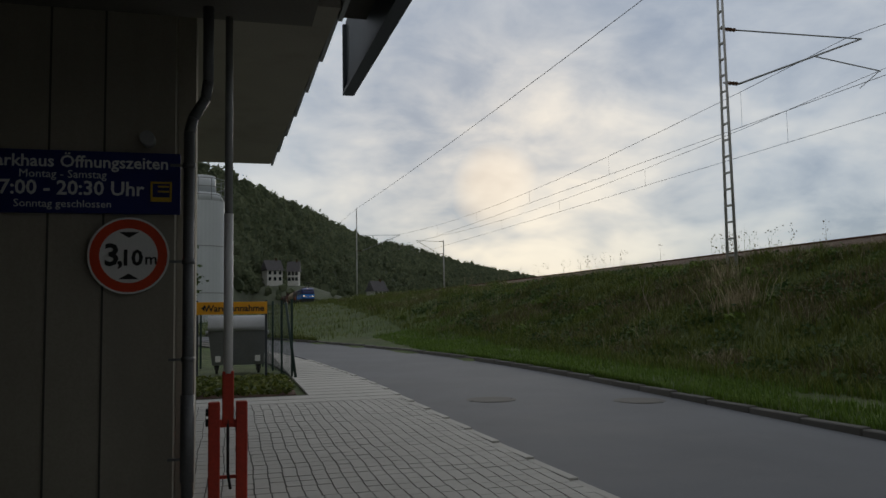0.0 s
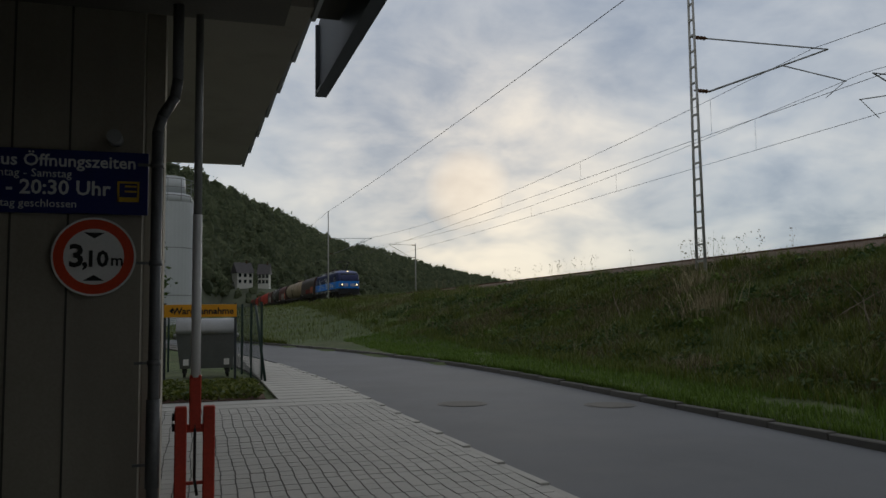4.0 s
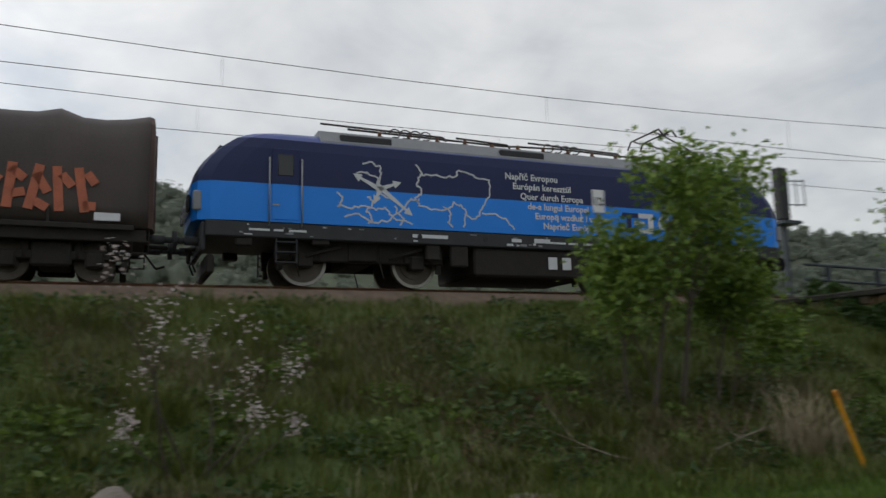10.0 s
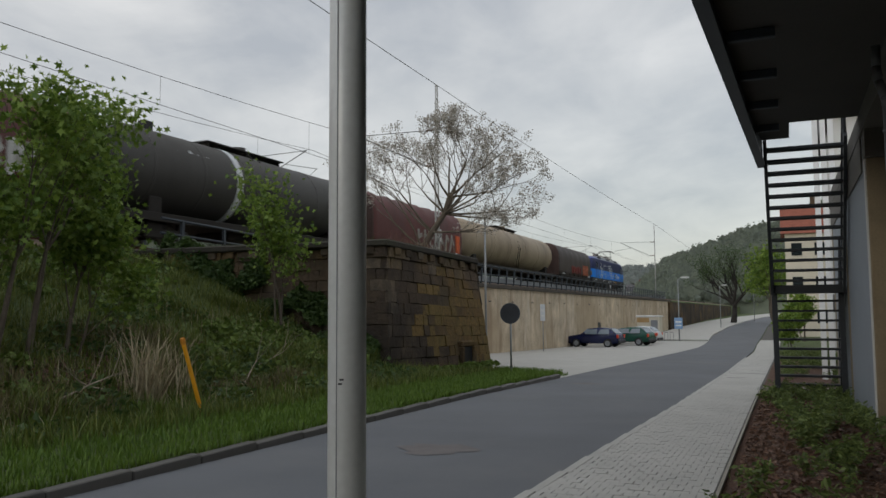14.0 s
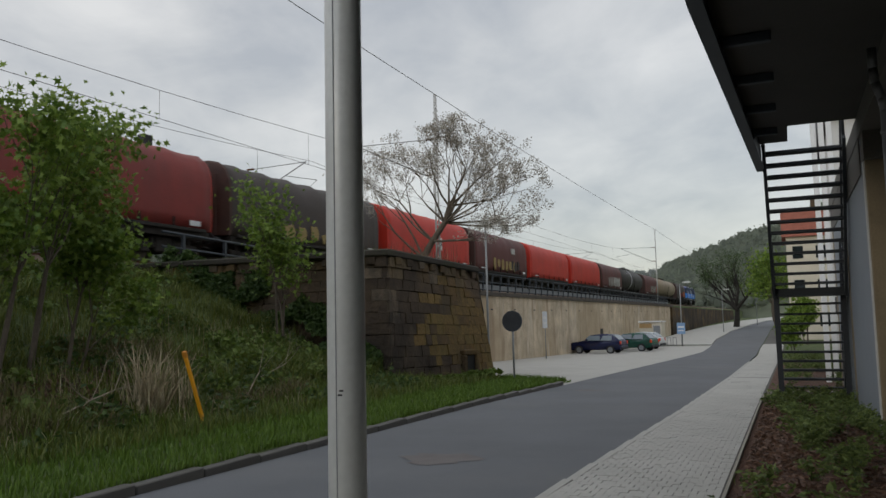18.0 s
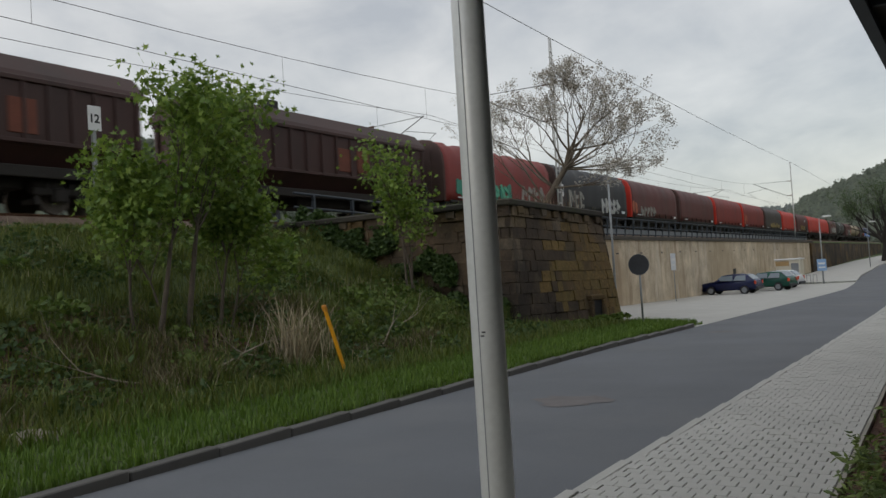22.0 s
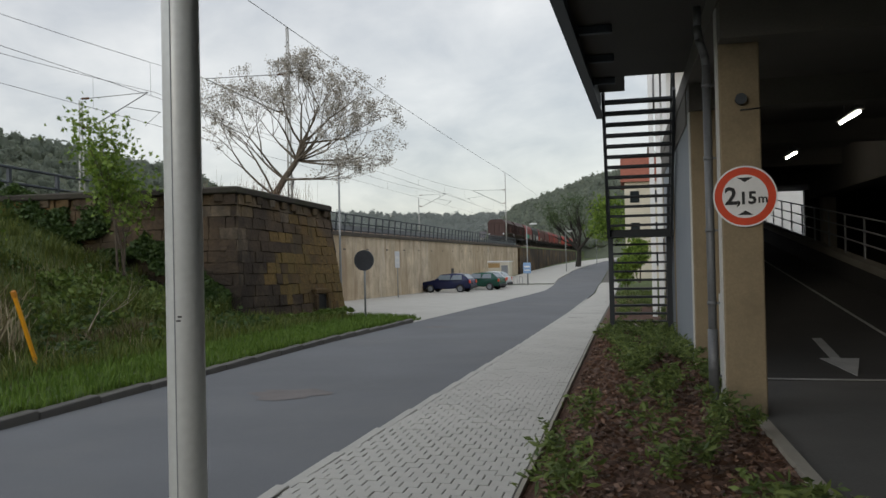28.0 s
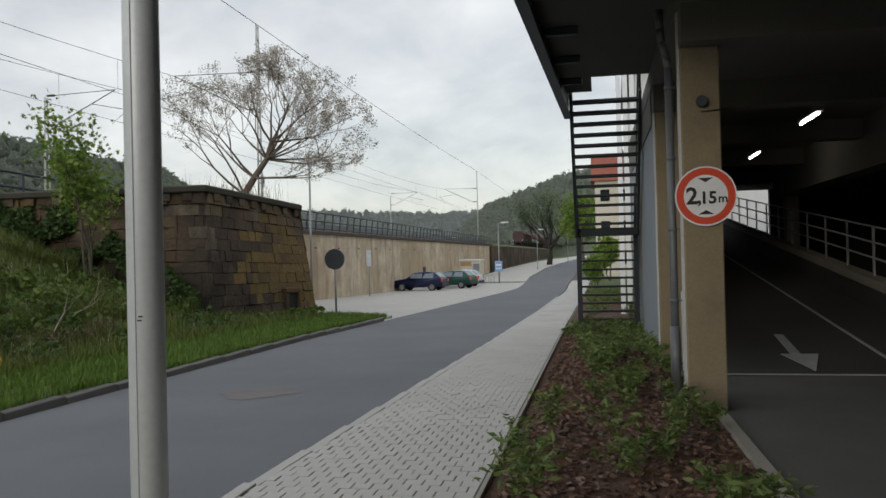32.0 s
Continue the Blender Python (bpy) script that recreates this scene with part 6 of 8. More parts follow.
# stone bastion, battered faces laid in courses of single blocks
bastion = thing("wall_bastion", "dark weathered sandstone bastion with coping and yellow lichen", "wall", kind="structure")
PLAN_B = [Vector((19.0, -16.9)), Vector((10.0, -17.05)), Vector((8.95, -21.95)), Vector((13.0, -29.5)), Vector((19.0, -29.5))]
PLAN_T = [Vector((19.0, -17.2)), Vector((10.35, -17.6)), Vector((9.75, -22.3)), Vector((13.4, -29.2)), Vector((19.0, -29.2))]
BZ0, BZ1 = -0.75, 3.12
TOP_Z = [3.3, 3.3, 3.06, 2.98, 2.98]          # the coping falls a little towards the town
bm = B()
shrink = lambda pts: [p * 1.0 + (Vector((14.5, -25)) - p).normalized() * 0.10 for p in pts]
loft(bm, [[(p.x, p.y, BZ0) for p in shrink(PLAN_B)], [(p.x, p.y, z - 0.02) for p, z in zip(shrink(PLAN_T), TOP_Z)]])
part("core", bm, M_STONED, bastion, "recessed dark joints")
random.seed(12)
ROWS_N = 14
for f in range(3):
    a0, a1, b0, b1 = PLAN_B[f], PLAN_B[f + 1], PLAN_T[f], PLAN_T[f + 1]
    n_rows = ROWS_N if f < 2 else 6
    for r in range(n_rows):
        u0, u1 = r / n_rows, (r + 1) / n_rows
        length = (a1 - a0).length
        x = -random.uniform(0, 0.4) if f else 0
        while x < length:
            w = random.uniform(0.22, 0.62) if f < 2 else random.uniform(0.8, 1.4)
            s0, s1 = max(0, x) / length, min(length, x + w) / length
            x += w
            if s1 - s0 < 0.01 or (f == 1 and r in (2, 3) and s1 > 0.70 and s0 < 0.80):
                continue
            g = random.uniform(0.001, 0.004) / length
            edge = f == 1 and s0 < 0.09 and r > 5 and random.random() < 0.6
            q = []
            for s, u in ((s0 + g, u0 + 0.001), (s1 - g, u0 + 0.001), (s1 - g, u1 - 0.001), (s0 + g, u1 - 0.001)):
                p = a0.lerp(a1, s).lerp(b0.lerp(b1, s), u)
                p = p + Vector((random.uniform(-0.012, 0.012), random.uniform(-0.012, 0.012)))
                q.append(Vector((p.x, p.y, random.uniform(-0.012, 0.012) + BZ0 + (TOP_Z[f] + (TOP_Z[f + 1] - TOP_Z[f]) * s - BZ0) * u)))
            n = (q[1] - q[0]).cross(q[3] - q[0]).normalized()
            if n.dot(Vector((14.5, -25, 1)) - q[0]) > 0:
                n = -n
            out = n * (random.uniform(-0.012, 0.03) + (0.06 if r == n_rows - 1 and random.random() < 0.6 else 0.0))
            bm = B(); loft(bm, [[p - n * 0.16 for p in q], [p + out * 0.4 for p in q], [p.lerp(sum(q, Vector()) / 4, 0.05) + out for p in q]])
            top_course = r == n_rows - 1
            pale = M_STONE3 if edge or (top_course and random.random() < 0.5) or (r == n_rows - 2 and random.random() < 0.2) or random.random() < 0.02 else M_STONE
            if f == 1 and pale is M_STONE and random.random() < max(0.0, min(1.0, (s0 - 0.1) * 2.4)) * (0.8 if 4 <= r <= n_rows - 4 else 0.45 if r < 4 else 0.12):
                pale = M_STONEO
            part("stone_block", bm, pale, bastion)
bm = B(); loft(bm, [[(c.x, c.y, tz + z) for c, tz in zip([c + (c - Vector((14.5, -25))).normalized() * o for c in PLAN_T], TOP_Z)] for z, o in ((0.0, 0.16), (0.03, 0.2), (0.14, 0.2), (0.18, 0.12))])
part("coping", bm, M_COPING, bastion, "thin dark projecting coping slab")
for f, n_corbel in ((0, 12), (1, 8)):
    for i in range(n_corbel):
        s = (i + 0.5 + random.uniform(-0.15, 0.15)) / n_corbel
        p = PLAN_T[f].lerp(PLAN_T[f + 1], s); d = (PLAN_T[f + 1] - PLAN_T[f]).normalized(); z = TOP_Z[f] + (TOP_Z[f + 1] - TOP_Z[f]) * s
        bm = B(); bx(bm, -0.13, 0.13, -0.12, 0.12, -0.2, -0.004, 0.015, pose(p.x, p.y, z, 0, 0, math.degrees(math.atan2(d.y, d.x)))); part("corbel", bm, random.choice((M_STONE3, M_STONE)), bastion)
p0 = PLAN_B[1].lerp(PLAN_B[2], 0.75); d = (PLAN_B[2] - PLAN_B[1]).normalized()
turn_n = math.degrees(math.atan2(d.y, d.x))
# A black panel at the back paints in the shade of a deeper niche.
niche = B(); bx(niche, -0.25, 0.25, 0.16, 0.2, -0.2, 0.62, 0.0, pose(p0.x, p0.y, 0.0, 0, 0, turn_n)); part("drain_niche", niche, M_BLACK, bastion, "black back panel of the small niche at the foot")
for a in (-0.3, 0.3):
    niche = B(); bx(niche, a - 0.06, a + 0.06, -0.03, 0.2, -0.25, 0.6, 0.02, pose(p0.x + 0.1, p0.y, 0.0, 0, 0, turn_n)); part("niche_jamb", niche, M_STONE, bastion)
niche = B(); bx(niche, -0.36, 0.36, -0.03, 0.2, 0.6, 0.76, 0.03, pose(p0.x + 0.13, p0.y, 0.0, 0, 0, turn_n)); part("niche_lintel", niche, M_STONE, bastion)


# ---- masts and wires of the railway ----
def lattice_mast(x, y, z0, z1, toward, reach, label, hi, lo):
    """Flat lattice mast of two legs with battens and a cantilever for one track."""
    m = thing("catenary_mast", label, "catenary mast", "catenary masts", at=pose(x, y, z0))
    H = z1 - z0
    for s in (-1, 1):
        bm = B(); tube(bm, (0, s * 0.24, -0.3), (0, s * 0.10, H), 0.055, 0.04, 6); part("leg", bm, M_MAST, m)
    n = int(H / 0.55)
    for i in range(n):
        z = 0.3 + i * (H - 0.5) / n
        w = 0.24 - 0.14 * z / H
        bm = B(); bx(bm, -0.03, 0.03, -w, w, z - 0.03, z + 0.03); part("batten", bm, M_MAST, m)
    bm = B(); bx(bm, -0.35, 0.35, -0.4, 0.4, -0.5, 0.1, 0.03); part("footing", bm, M_CONC, m)
    cz, hz = hi - z0, lo - z0
    tip = (toward * reach, 0, cz + 0.08)
    arm = B(); tube(arm, (toward * 0.6, 0, cz), tip, 0.025, 0.025, 6); part("tie_rod", arm, M_GALV, m)
    arm = B(); tube(arm, (toward * 0.6, 0, hz), tip, 0.035, 0.03, 6); part("cantilever_tube", arm, M_GALV, m)
    arm = B(); mid = Vector((toward * 0.6, 0, hz)).lerp(Vector(tip), 0.6); tube(arm, mid, (toward * (reach + 0.75), 0, RAIL + 6.0 - z0), 0.022, 0.022, 6); tube(arm, (toward * (reach + 0.7), 0, RAIL + 6.0 - z0), (toward * (reach - 0.2), 0, RAIL + 5.32 - z0), 0.015, 0.015, 6); part("registration_arm", arm, M_GALV, m)
    for z in (cz, hz):
        ins = B()
        for k in range(4):
            tube(ins, (toward * (0.12 + 0.12 * k), 0, z), (toward * (0.17 + 0.12 * k), 0, z), 0.075, 0.06, 8)
        tube(ins, (0, 0, z), (toward * 0.62, 0, z), 0.03, 0.03, 6); part("insulator", ins, M_RUST, m)
    return m


NEAR_MASTS = [(14.75, 93.5, 2.3, 14.1), (15.96, 22.6, 2.4, 13.86), (16.95, -35.8, 2.9, 13.2), (16.96, -108.0, 2.4, 13.3)]
FAR_MASTS = [(27.5, 101.0, 3.3, 11.1), (30.3, 24.5, 3.3, 11.6), (30.3, -37.8, 3.3, 10.8), (30.3, -111.5, 3.3, 10.6)]
for x, y, z0, z1 in NEAR_MASTS:
    lattice_mast(x, y, z0, z1, 1, track_x(y) - x + (0.5 if y > 0 else -0.1), "tall grey lattice mast with a cantilever arm over the near track", 10.88, 9.03)
for x, y, z0, z1 in FAR_MASTS:
    lattice_mast(x, y, z0, z1, -1, x - track_x(y) - TRACK_GAP - 0.3, "grey lattice mast with a cantilever arm over the far track", 10.9, 9.26)
M_WIRE = material("copper_wire", (0.06, 0.055, 0.05), 0.6, metal=0.5, var=0.1, bump=0)


def wire(pts, r, label):
    bm = B(); sweep(bm, pts, r, 5)
    return solid("overhead_wire", bm, M_WIRE, label, "wire", "overhead wires")


for off, masts in ((0.0, NEAR_MASTS), (TRACK_GAP, FAR_MASTS)):
    ys = sorted([m[1] for m in masts] + [-320.0, 300.0])
    cat, con, drops = [], [], []
    for a, b_ in zip(ys[:-1], ys[1:]):
        for i in range(12):
            f = i / 12
            yy = a + (b_ - a) * f
            xx = track_x(yy) + off - 0.15
            cat.append((xx, yy, RAIL + 7.1 - 4.0 * 1.0 * f * (1 - f)))
            con.append((xx, yy, RAIL + 5.3))
            if i % 2 == 1 and abs(yy) < 140:
                drops.append((cat[-1], con[-1]))
    wire(cat, 0.011, "sagging catenary wire over the track")
    wire(con, 0.011, "level contact wire over the track")
    for p, q in drops:
        bm = B(); tube(bm, p, q, 0.006, 0.006, 4); solid("dropper_wire", bm, M_WIRE, "thin dropper between catenary and contact wire", "wire", "droppers")
feed = []
tops = sorted([(m[1], m[0], m[3]) for m in NEAR_MASTS] + [(-320.0, 19.0, 14.5), (230.0, 17.0, 16.5)])
for a, b_ in zip(tops[:-1], tops[1:]):
    for i in range(10):
        f = i / 10
        feed.append((a[1] + (b_[1] - a[1]) * f, a[0] + (b_[0] - a[0]) * f, a[2] + (b_[2] - a[2]) * f - 4 * 0.25 * f * (1 - f)))
wire(feed, 0.016, "dark feeder cable slung from mast top to mast top")

# trackside plates and signal
for x, y, zb, zt, words in ((18.6, -11.25, 3.3, 6.35, "12"), (17.4, -37.0, 3.2, 5.9, "28 4")):
    pl = thing("trackside_plate", "white number plate on a thin grey post beside the track", "trackside sign", "trackside plates", at=pose(x, y, zb))
    bm = B(); bx(bm, -0.05, 0.05, -0.05, 0.05, 0, zt - zb, 0.01); part("post", bm, M_GALV, pl)
    bm = B(); bx(bm, -0.08, -0.055, -0.18, 0.18, zt - zb - 0.62, zt - zb, 0.005); p_ = part("plate", bm, M_WHITE, pl)
    me = text_mesh(words[:2], 0.30, M_BLACK, bold=0.008); part("lettering", me, None, pl, at=pose(-0.086, 0.165, zt - zb - 0.42) @ SIDE)
sig = thing("railway_signal", "dark railway signal with a lattice cage beside the far track", "signal", at=pose(29.9, -29.2, 3.2))
bm = B(); bx(bm, -0.12, 0.12, -0.12, 0.12, 0, 5.2, 0.02); part("post", bm, M_DARKSTEEL, sig)
bm = B(); bx(bm, -0.25, 0.25, -0.3, 0.3, 5.4, 8.0, 0.05); part("signal_head", bm, M_BLACK, sig)
bm = B(); bx(bm, -0.6, 0.6, -0.6, 0.6, 5.15, 5.3); part("platform", bm, M_DARKSTEEL, sig)
for z in (6.2, 7.4):
    bm = B(); sweep(bm, [(0, -0.3, z), (-0.2, -1.3, z)], 0.03, 6); part("cage_bar", bm, M_DARKSTEEL, sig)
bm = B(); sweep(bm, [(-0.2, -1.3, 6.1), (-0.2, -1.3, 7.5)], 0.03, 6); sweep(bm, [(-0.1, -0.9, 6.1), (-0.1, -0.9, 7.5)], 0.03, 6); part("cage_bar", bm, M_DARKSTEEL, sig)

# ---- street furniture towards the town ----
rs = thing("round_sign", "round traffic sign seen from its grey back on a thin post", "road sign", at=pose(8.35, -21.6, -0.3))
bm = B(); tube(bm, (0, 0, 0), (0, 0, 2.15), 0.03, 0.03, 10); part("post", bm, M_GALV, rs)
part("plate", disc(B(), 0, 0.3, 0.03, 0.05), M_FRAME, rs, at=pose(0, 0, 1.84))
part("rim", disc(B(), 0.285, 0.305, 0.02, 0.055), M_DARKSTEEL, rs, at=pose(0, 0, 1.84))


def street_lamp(x, y, z, h, label):
    s = thing("street_lamp", label, "street lamp", "street lamps", at=pose(x, y, z))
    bm = B(); tube(bm, (0, 0, -0.1), (0, 0, h), 0.06, 0.04, 12); part("post", bm, M_GALV, s)
    bm = B(); tube(bm, (0, 0, h), (-0.35, 0.1, h + 0.12), 0.03, 0.03, 8); part("bracket", bm, M_GALV, s)
    bm = B(); loft(bm, [[(-0.25 - 0.75 * f, 0.1 + sy * w, h + 0.12 + sz * t) for sy, sz in ((-1, 0), (-.6, 1), (.6, 1), (1, 0), (.6, -1), (-.6, -1))] for f, w, t in ((0, 0.05, 0.04), (0.2, 0.14, 0.08), (0.8, 0.14, 0.08), (1, 0.05, 0.04))], smooth=True); part("lantern", bm, M_POST, s, "pale grey lantern")


street_lamp(13.2, -32.6, -0.5, 6.3, "slim street lamp with a pale cobra-head lantern by the bastion")
street_lamp(9.95, -74.0, -1.1, 5.6, "white street lamp with a blue parking sign below")
street_lamp(9.6, -118.0, -0.9, 6.0, "distant white street lamp with a small plate")
street_lamp(6.3, -150.0, -0.2, 6.5, "plain grey street lamp near the bend of the street")
M_BLUEP = material("blue_panel", (0.22, 0.36, 0.56), 0.5, var=0.1, bump=0)


def panel_sign(x, y, z, w, h, top, mat, label, post=True):
    s = thing("panel_sign", label, "sign", "panel signs", at=pose(x, y, z))
    if post:
        bm = B(); tube(bm, (0, 0, 0), (0, 0, top), 0.03, 0.03, 8); part("post", bm, M_GALV, s)
    bm = B(); bx(bm, -w / 2, w / 2, 0.03, 0.05, top - h, top, 0.005); part("panel", bm, mat, s)
    bm = B(); bx(bm, -w * 0.35, w * 0.35, 0.051, 0.056, top - h * 0.45, top - h * 0.3); bx(bm, -w * 0.35, w * 0.35, 0.051, 0.056, top - h * 0.75, top - h * 0.65); part("marking_bar", bm, M_WHITE, s)


panel_sign(14.5, -46.0, -0.8, 0.3, 1.0, 2.85, M_LETTER, "narrow white information panel on a post by the wall")
panel_sign(9.93, -73.4, -1.1, 0.72, 1.0, 2.1, M_BLUEP, "blue and white parking panel below the lamp")


# The sky's reflection in the panes is put in as a pale base colour.
M_CARGLASS = material("sky_pale_car_glass", (0.20, 0.24, 0.27), 0.12, var=0.1, bump=0)


def make_car(x, y, z, turn, paint, label, hatch=True, scale=1.0):
    c = thing("car", label, "car", "parked cars", at=pose(x, y, z, 0, 0, turn))
    L, W = 3.95 * scale, 1.68
    side = [(-L / 2, 0.35), (-L / 2, 0.62), (-L / 2 + 0.12, 0.80), (-L * 0.22, 0.92), (-L * 0.08, 1.36), (L * 0.12, 1.44), (L * 0.33, 1.38), (L * 0.455, 0.98), (L / 2 - 0.02, 0.88), (L / 2, 0.5), (L / 2 - 0.06, 0.3), (-L / 2 + 0.1, 0.25)]
    bm = B()
    loft(bm, [[(sx, yy, sz if (sz < 1.0 or abs(yy) < 0.7) else 0.95 + (sz - 0.95) * 0.98) for sx, sz in side] for yy in (-W / 2, -W / 2 + 0.16, W / 2 - 0.16, W / 2)])
    for v in bm.verts:
        if v.co.z > 0.95:
            v.co.y *= 0.80
        elif abs(v.co.y) > W / 2 - 0.02 and (v.co.z < 0.4 or abs(v.co.x) > L / 2 - 0.2):
            v.co.y *= 0.93
    bmesh.ops.bevel(bm, geom=bm.edges[:], offset=0.04, segments=2, affect="EDGES")
    for f in bm.faces:
        f.smooth = True
    part("body", bm, paint, c)
    for s in (-1, 1):
        for a, b_ in ((-0.16, 0.10), (0.12, 0.33)):
            bm = B(); q = [(a * L - 0.06 + 0.02, 0.96), (b_ * L, 0.96), (b_ * L - 0.03, 1.32), (a * L + 0.14, 1.30)]
            loft(bm, [[(px, s * (0.835 - 0.16 * (pz - 0.96) / 0.36 + e), pz) for px, pz in q] for e in (-0.02, 0.012)]); part("side_window", bm, M_CARGLASS, c)
        bm = B(); bx(bm, -L * 0.17, -L * 0.13, s * 0.86 - 0.06, s * 0.86 + 0.06, 0.95, 1.06, 0.02); part("wing_mirror", bm, paint, c)
        for wx in (-L * 0.31, L * 0.30):
            bm = B(); tube(bm, (wx, s * 0.86, 0.3), (wx, s * 0.64, 0.3), 0.30, 0.30, 22); wh = part("wheel", bm, M_BLACK, c)
            bm = B(); tube(bm, (wx, s * 0.872, 0.3), (wx, s * 0.80, 0.3), 0.19, 0.2, 16); part("hubcap", bm, M_ROOFG, wh)
        bm = B(); bx(bm, L / 2 - 0.10, L / 2 + 0.01, s * 0.70 - 0.1, s * 0.70 + 0.08, 0.68, 0.92, 0.02); part("tail_light", bm, M_SIGNRED, c)
        bm = B(); bx(bm, -L / 2 - 0.01, -L / 2 + 0.1, s * 0.6 - 0.15, s * 0.6 + 0.12, 0.6, 0.76, 0.02); part("headlight", bm, M_LETTER, c)
    bm = B(); loft(bm, [[(px, yy, pz) for px, pz in ((-L * 0.21, 0.96), (-L * 0.085, 1.34), (-L * 0.10, 1.36), (-L * 0.225, 0.98))] for yy in (-0.62, 0.62)]); part("windscreen", bm, M_CARGLASS, c)
    bm = B(); loft(bm, [[(px, yy, pz) for px, pz in ((L * 0.345, 1.34), (L * 0.44, 1.0), (L * 0.452, 1.02), (L * 0.357, 1.36))] for yy in (-0.6, 0.6)]); part("rear_window", bm, M_CARGLASS, c)
    for xx in (-L / 2, L / 2):
        bm = B(); bx(bm, xx - 0.08, xx + 0.08, -0.72, 0.72, 0.32, 0.5, 0.04); part("bumper", bm, M_FRAME, c)
    return c


make_car(14.05, -58.3, road_z(-58.3), 172, material("dark_blue_car_paint", (0.012, 0.018, 0.07), 0.25, var=0.05, bump=0), "dark blue hatchback parked below the wall")
make_car(12.5, -63.0, road_z(-63.0), 166, material("green_car_paint", (0.01, 0.075, 0.05), 0.25, var=0.05, bump=0), "dark green hatchback parked below the wall")
make_car(12.75, -67.2, road_z(-67.2), 172, material("white_car_paint", (0.55, 0.57, 0.58), 0.3, var=0.05, bump=0), "white car half hidden behind the green one", scale=1.08)
kiosk = thing("kiosk", "low cream kiosk with a tan awning strip by the wall", "kiosk", at=pose(12.7, -75.0, road_z(-75.0) + 0.1))
bm = B(); bx(bm, -1.0, 1.0, -1, 1, 0, 2.1, 0.03); part("cabin", bm, material("cream_panel", (0.62, 0.57, 0.46), 0.6, var=0.1), kiosk)
bm = B(); bx(bm, -1.1, 1.1, -1.1, 1.1, 2.1, 2.22, 0.03); part("roof", bm, M_WHITE, kiosk)
bm = B(); bx(bm, -0.1, 1.0, 1.0, 1.05, 1.6, 2.0, 0.0); part("awning", bm, material("tan_awning", (0.42, 0.27, 0.12), 0.8, var=0.15), kiosk)
bm = B(); bx(bm, -0.85, -0.25, 0.99, 1.02, 0.1, 1.8, 0.0); part("door", bm, M_ROOFG, kiosk)
bike = thing("bicycle_stand", "grey tubular bicycle stand on the paving", "bicycle stand", at=pose(11.3, -73.5, road_z(-73.5)))
for i in range(4):
    bm = B(); sweep(bm, [(-0.9 + 0.5 * i, 0, 0), (-0.9 + 0.5 * i, 0, 0.8), (-0.6 + 0.5 * i, 0, 0.8), (-0.6 + 0.5 * i, 0, 0)], 0.025, 6); part("hoop", bm, M_GALV, bike)


def house(x, y, z, w, d, h, turn, wall_mat, roof_mat, label, floors=2, cols=3, roof=2.2, depth=22):
    hs = thing("house", label, "house", "houses", at=pose(x, y, z, 0, 0, turn))
    bm = B(); bx(bm, -w / 2, w / 2, -d / 2, d / 2, -depth, h); part("wall", bm, wall_mat, hs)
    bm = B(); loft(bm, [[(sx * (w / 2 + 0.4), -d / 2 - 0.5, h), (0 if False else sx * (w / 2 + 0.4), d / 2 + 0.5, h), (sx * (w / 2 + 0.4), 0, h + roof)] for sx in (-1, 1)]); part("roof", bm, roof_mat, hs)
    for fl in range(floors):
        for c in range(cols):
            for s in (-1, 1):
                wx = -w / 2 + w * (c + 0.5) / cols
                wz = h * (fl + 0.35) / floors
                bm = B(); bx(bm, wx - 0.5, wx + 0.5, s * d / 2 - 0.06, s * d / 2 + 0.06, wz, wz + 1.3); wi = part("window", bm, M_GLASS, hs)
    bm = B(); bx(bm, w * 0.2, w * 0.2 + 0.6, -0.3, 0.3, h + roof * 0.5, h + roof + 0.8); part("chimney", bm, M_STONE, hs)
    return hs


M_PLASTER = material("pale_plaster", (0.55, 0.50, 0.40), 0.9, var=0.08, scale=1, fine=20)
M_PLASTERW = material("white_plaster", (0.62, 0.61, 0.58), 0.9, var=0.08, scale=1, fine=20)
M_TILE = material("red_roof_tile", (0.24, 0.075, 0.045), 0.9, var=0.25, scale=2, fine=14, bump=0.4, dist=0.05)
M_SLATE = material("grey_slate", (0.10, 0.095, 0.10), 0.8, var=0.25, scale=2, fine=14)
house(-4.6, -95, -1.0, 11, 10, 10.6, 0, M_PLASTER, M_TILE, "cream plastered house with a red tiled roof behind the stair", 3, 5, 3.6)
house(-7.5, -50, -1.0, 12, 12, 12.5, 0, M_PLASTERW, M_SLATE, "white plastered house beside the garage", 0, 3, 3.0)

# ---- planting ----
def leaf_material(name, lo, hi, rough=0.6, trans=0.35):
    m = bpy.data.materials.new(name); m.use_nodes = True
    nt = m.node_tree
    b = nt.nodes["Principled BSDF"]
    geo = nt.nodes.new("ShaderNodeNewGeometry")
    mx = nt.nodes.new("ShaderNodeMix"); mx.data_type = "RGBA"
    mx.inputs["A"].default_value, mx.inputs["B"].default_value = (*lo, 1), (*hi, 1)
    nt.links.new(geo.outputs["Random Per Island"], mx.inputs["Factor"])
    nt.links.new(mx.outputs["Result"], b.inputs["Base Color"])
    b.inputs["Roughness"].default_value = rough
    tr = nt.nodes.new("ShaderNodeBsdfTranslucent"); nt.links.new(mx.outputs["Result"], tr.inputs["Color"])
    ms = nt.nodes.new("ShaderNodeMixShader"); ms.inputs[0].default_value = trans
    nt.links.new(b.outputs[0], ms.inputs[1]); nt.links.new(tr.outputs[0], ms.inputs[2])
    nt.links.new(ms.outputs[0], nt.nodes["Material Output"].inputs["Surface"])
    return m


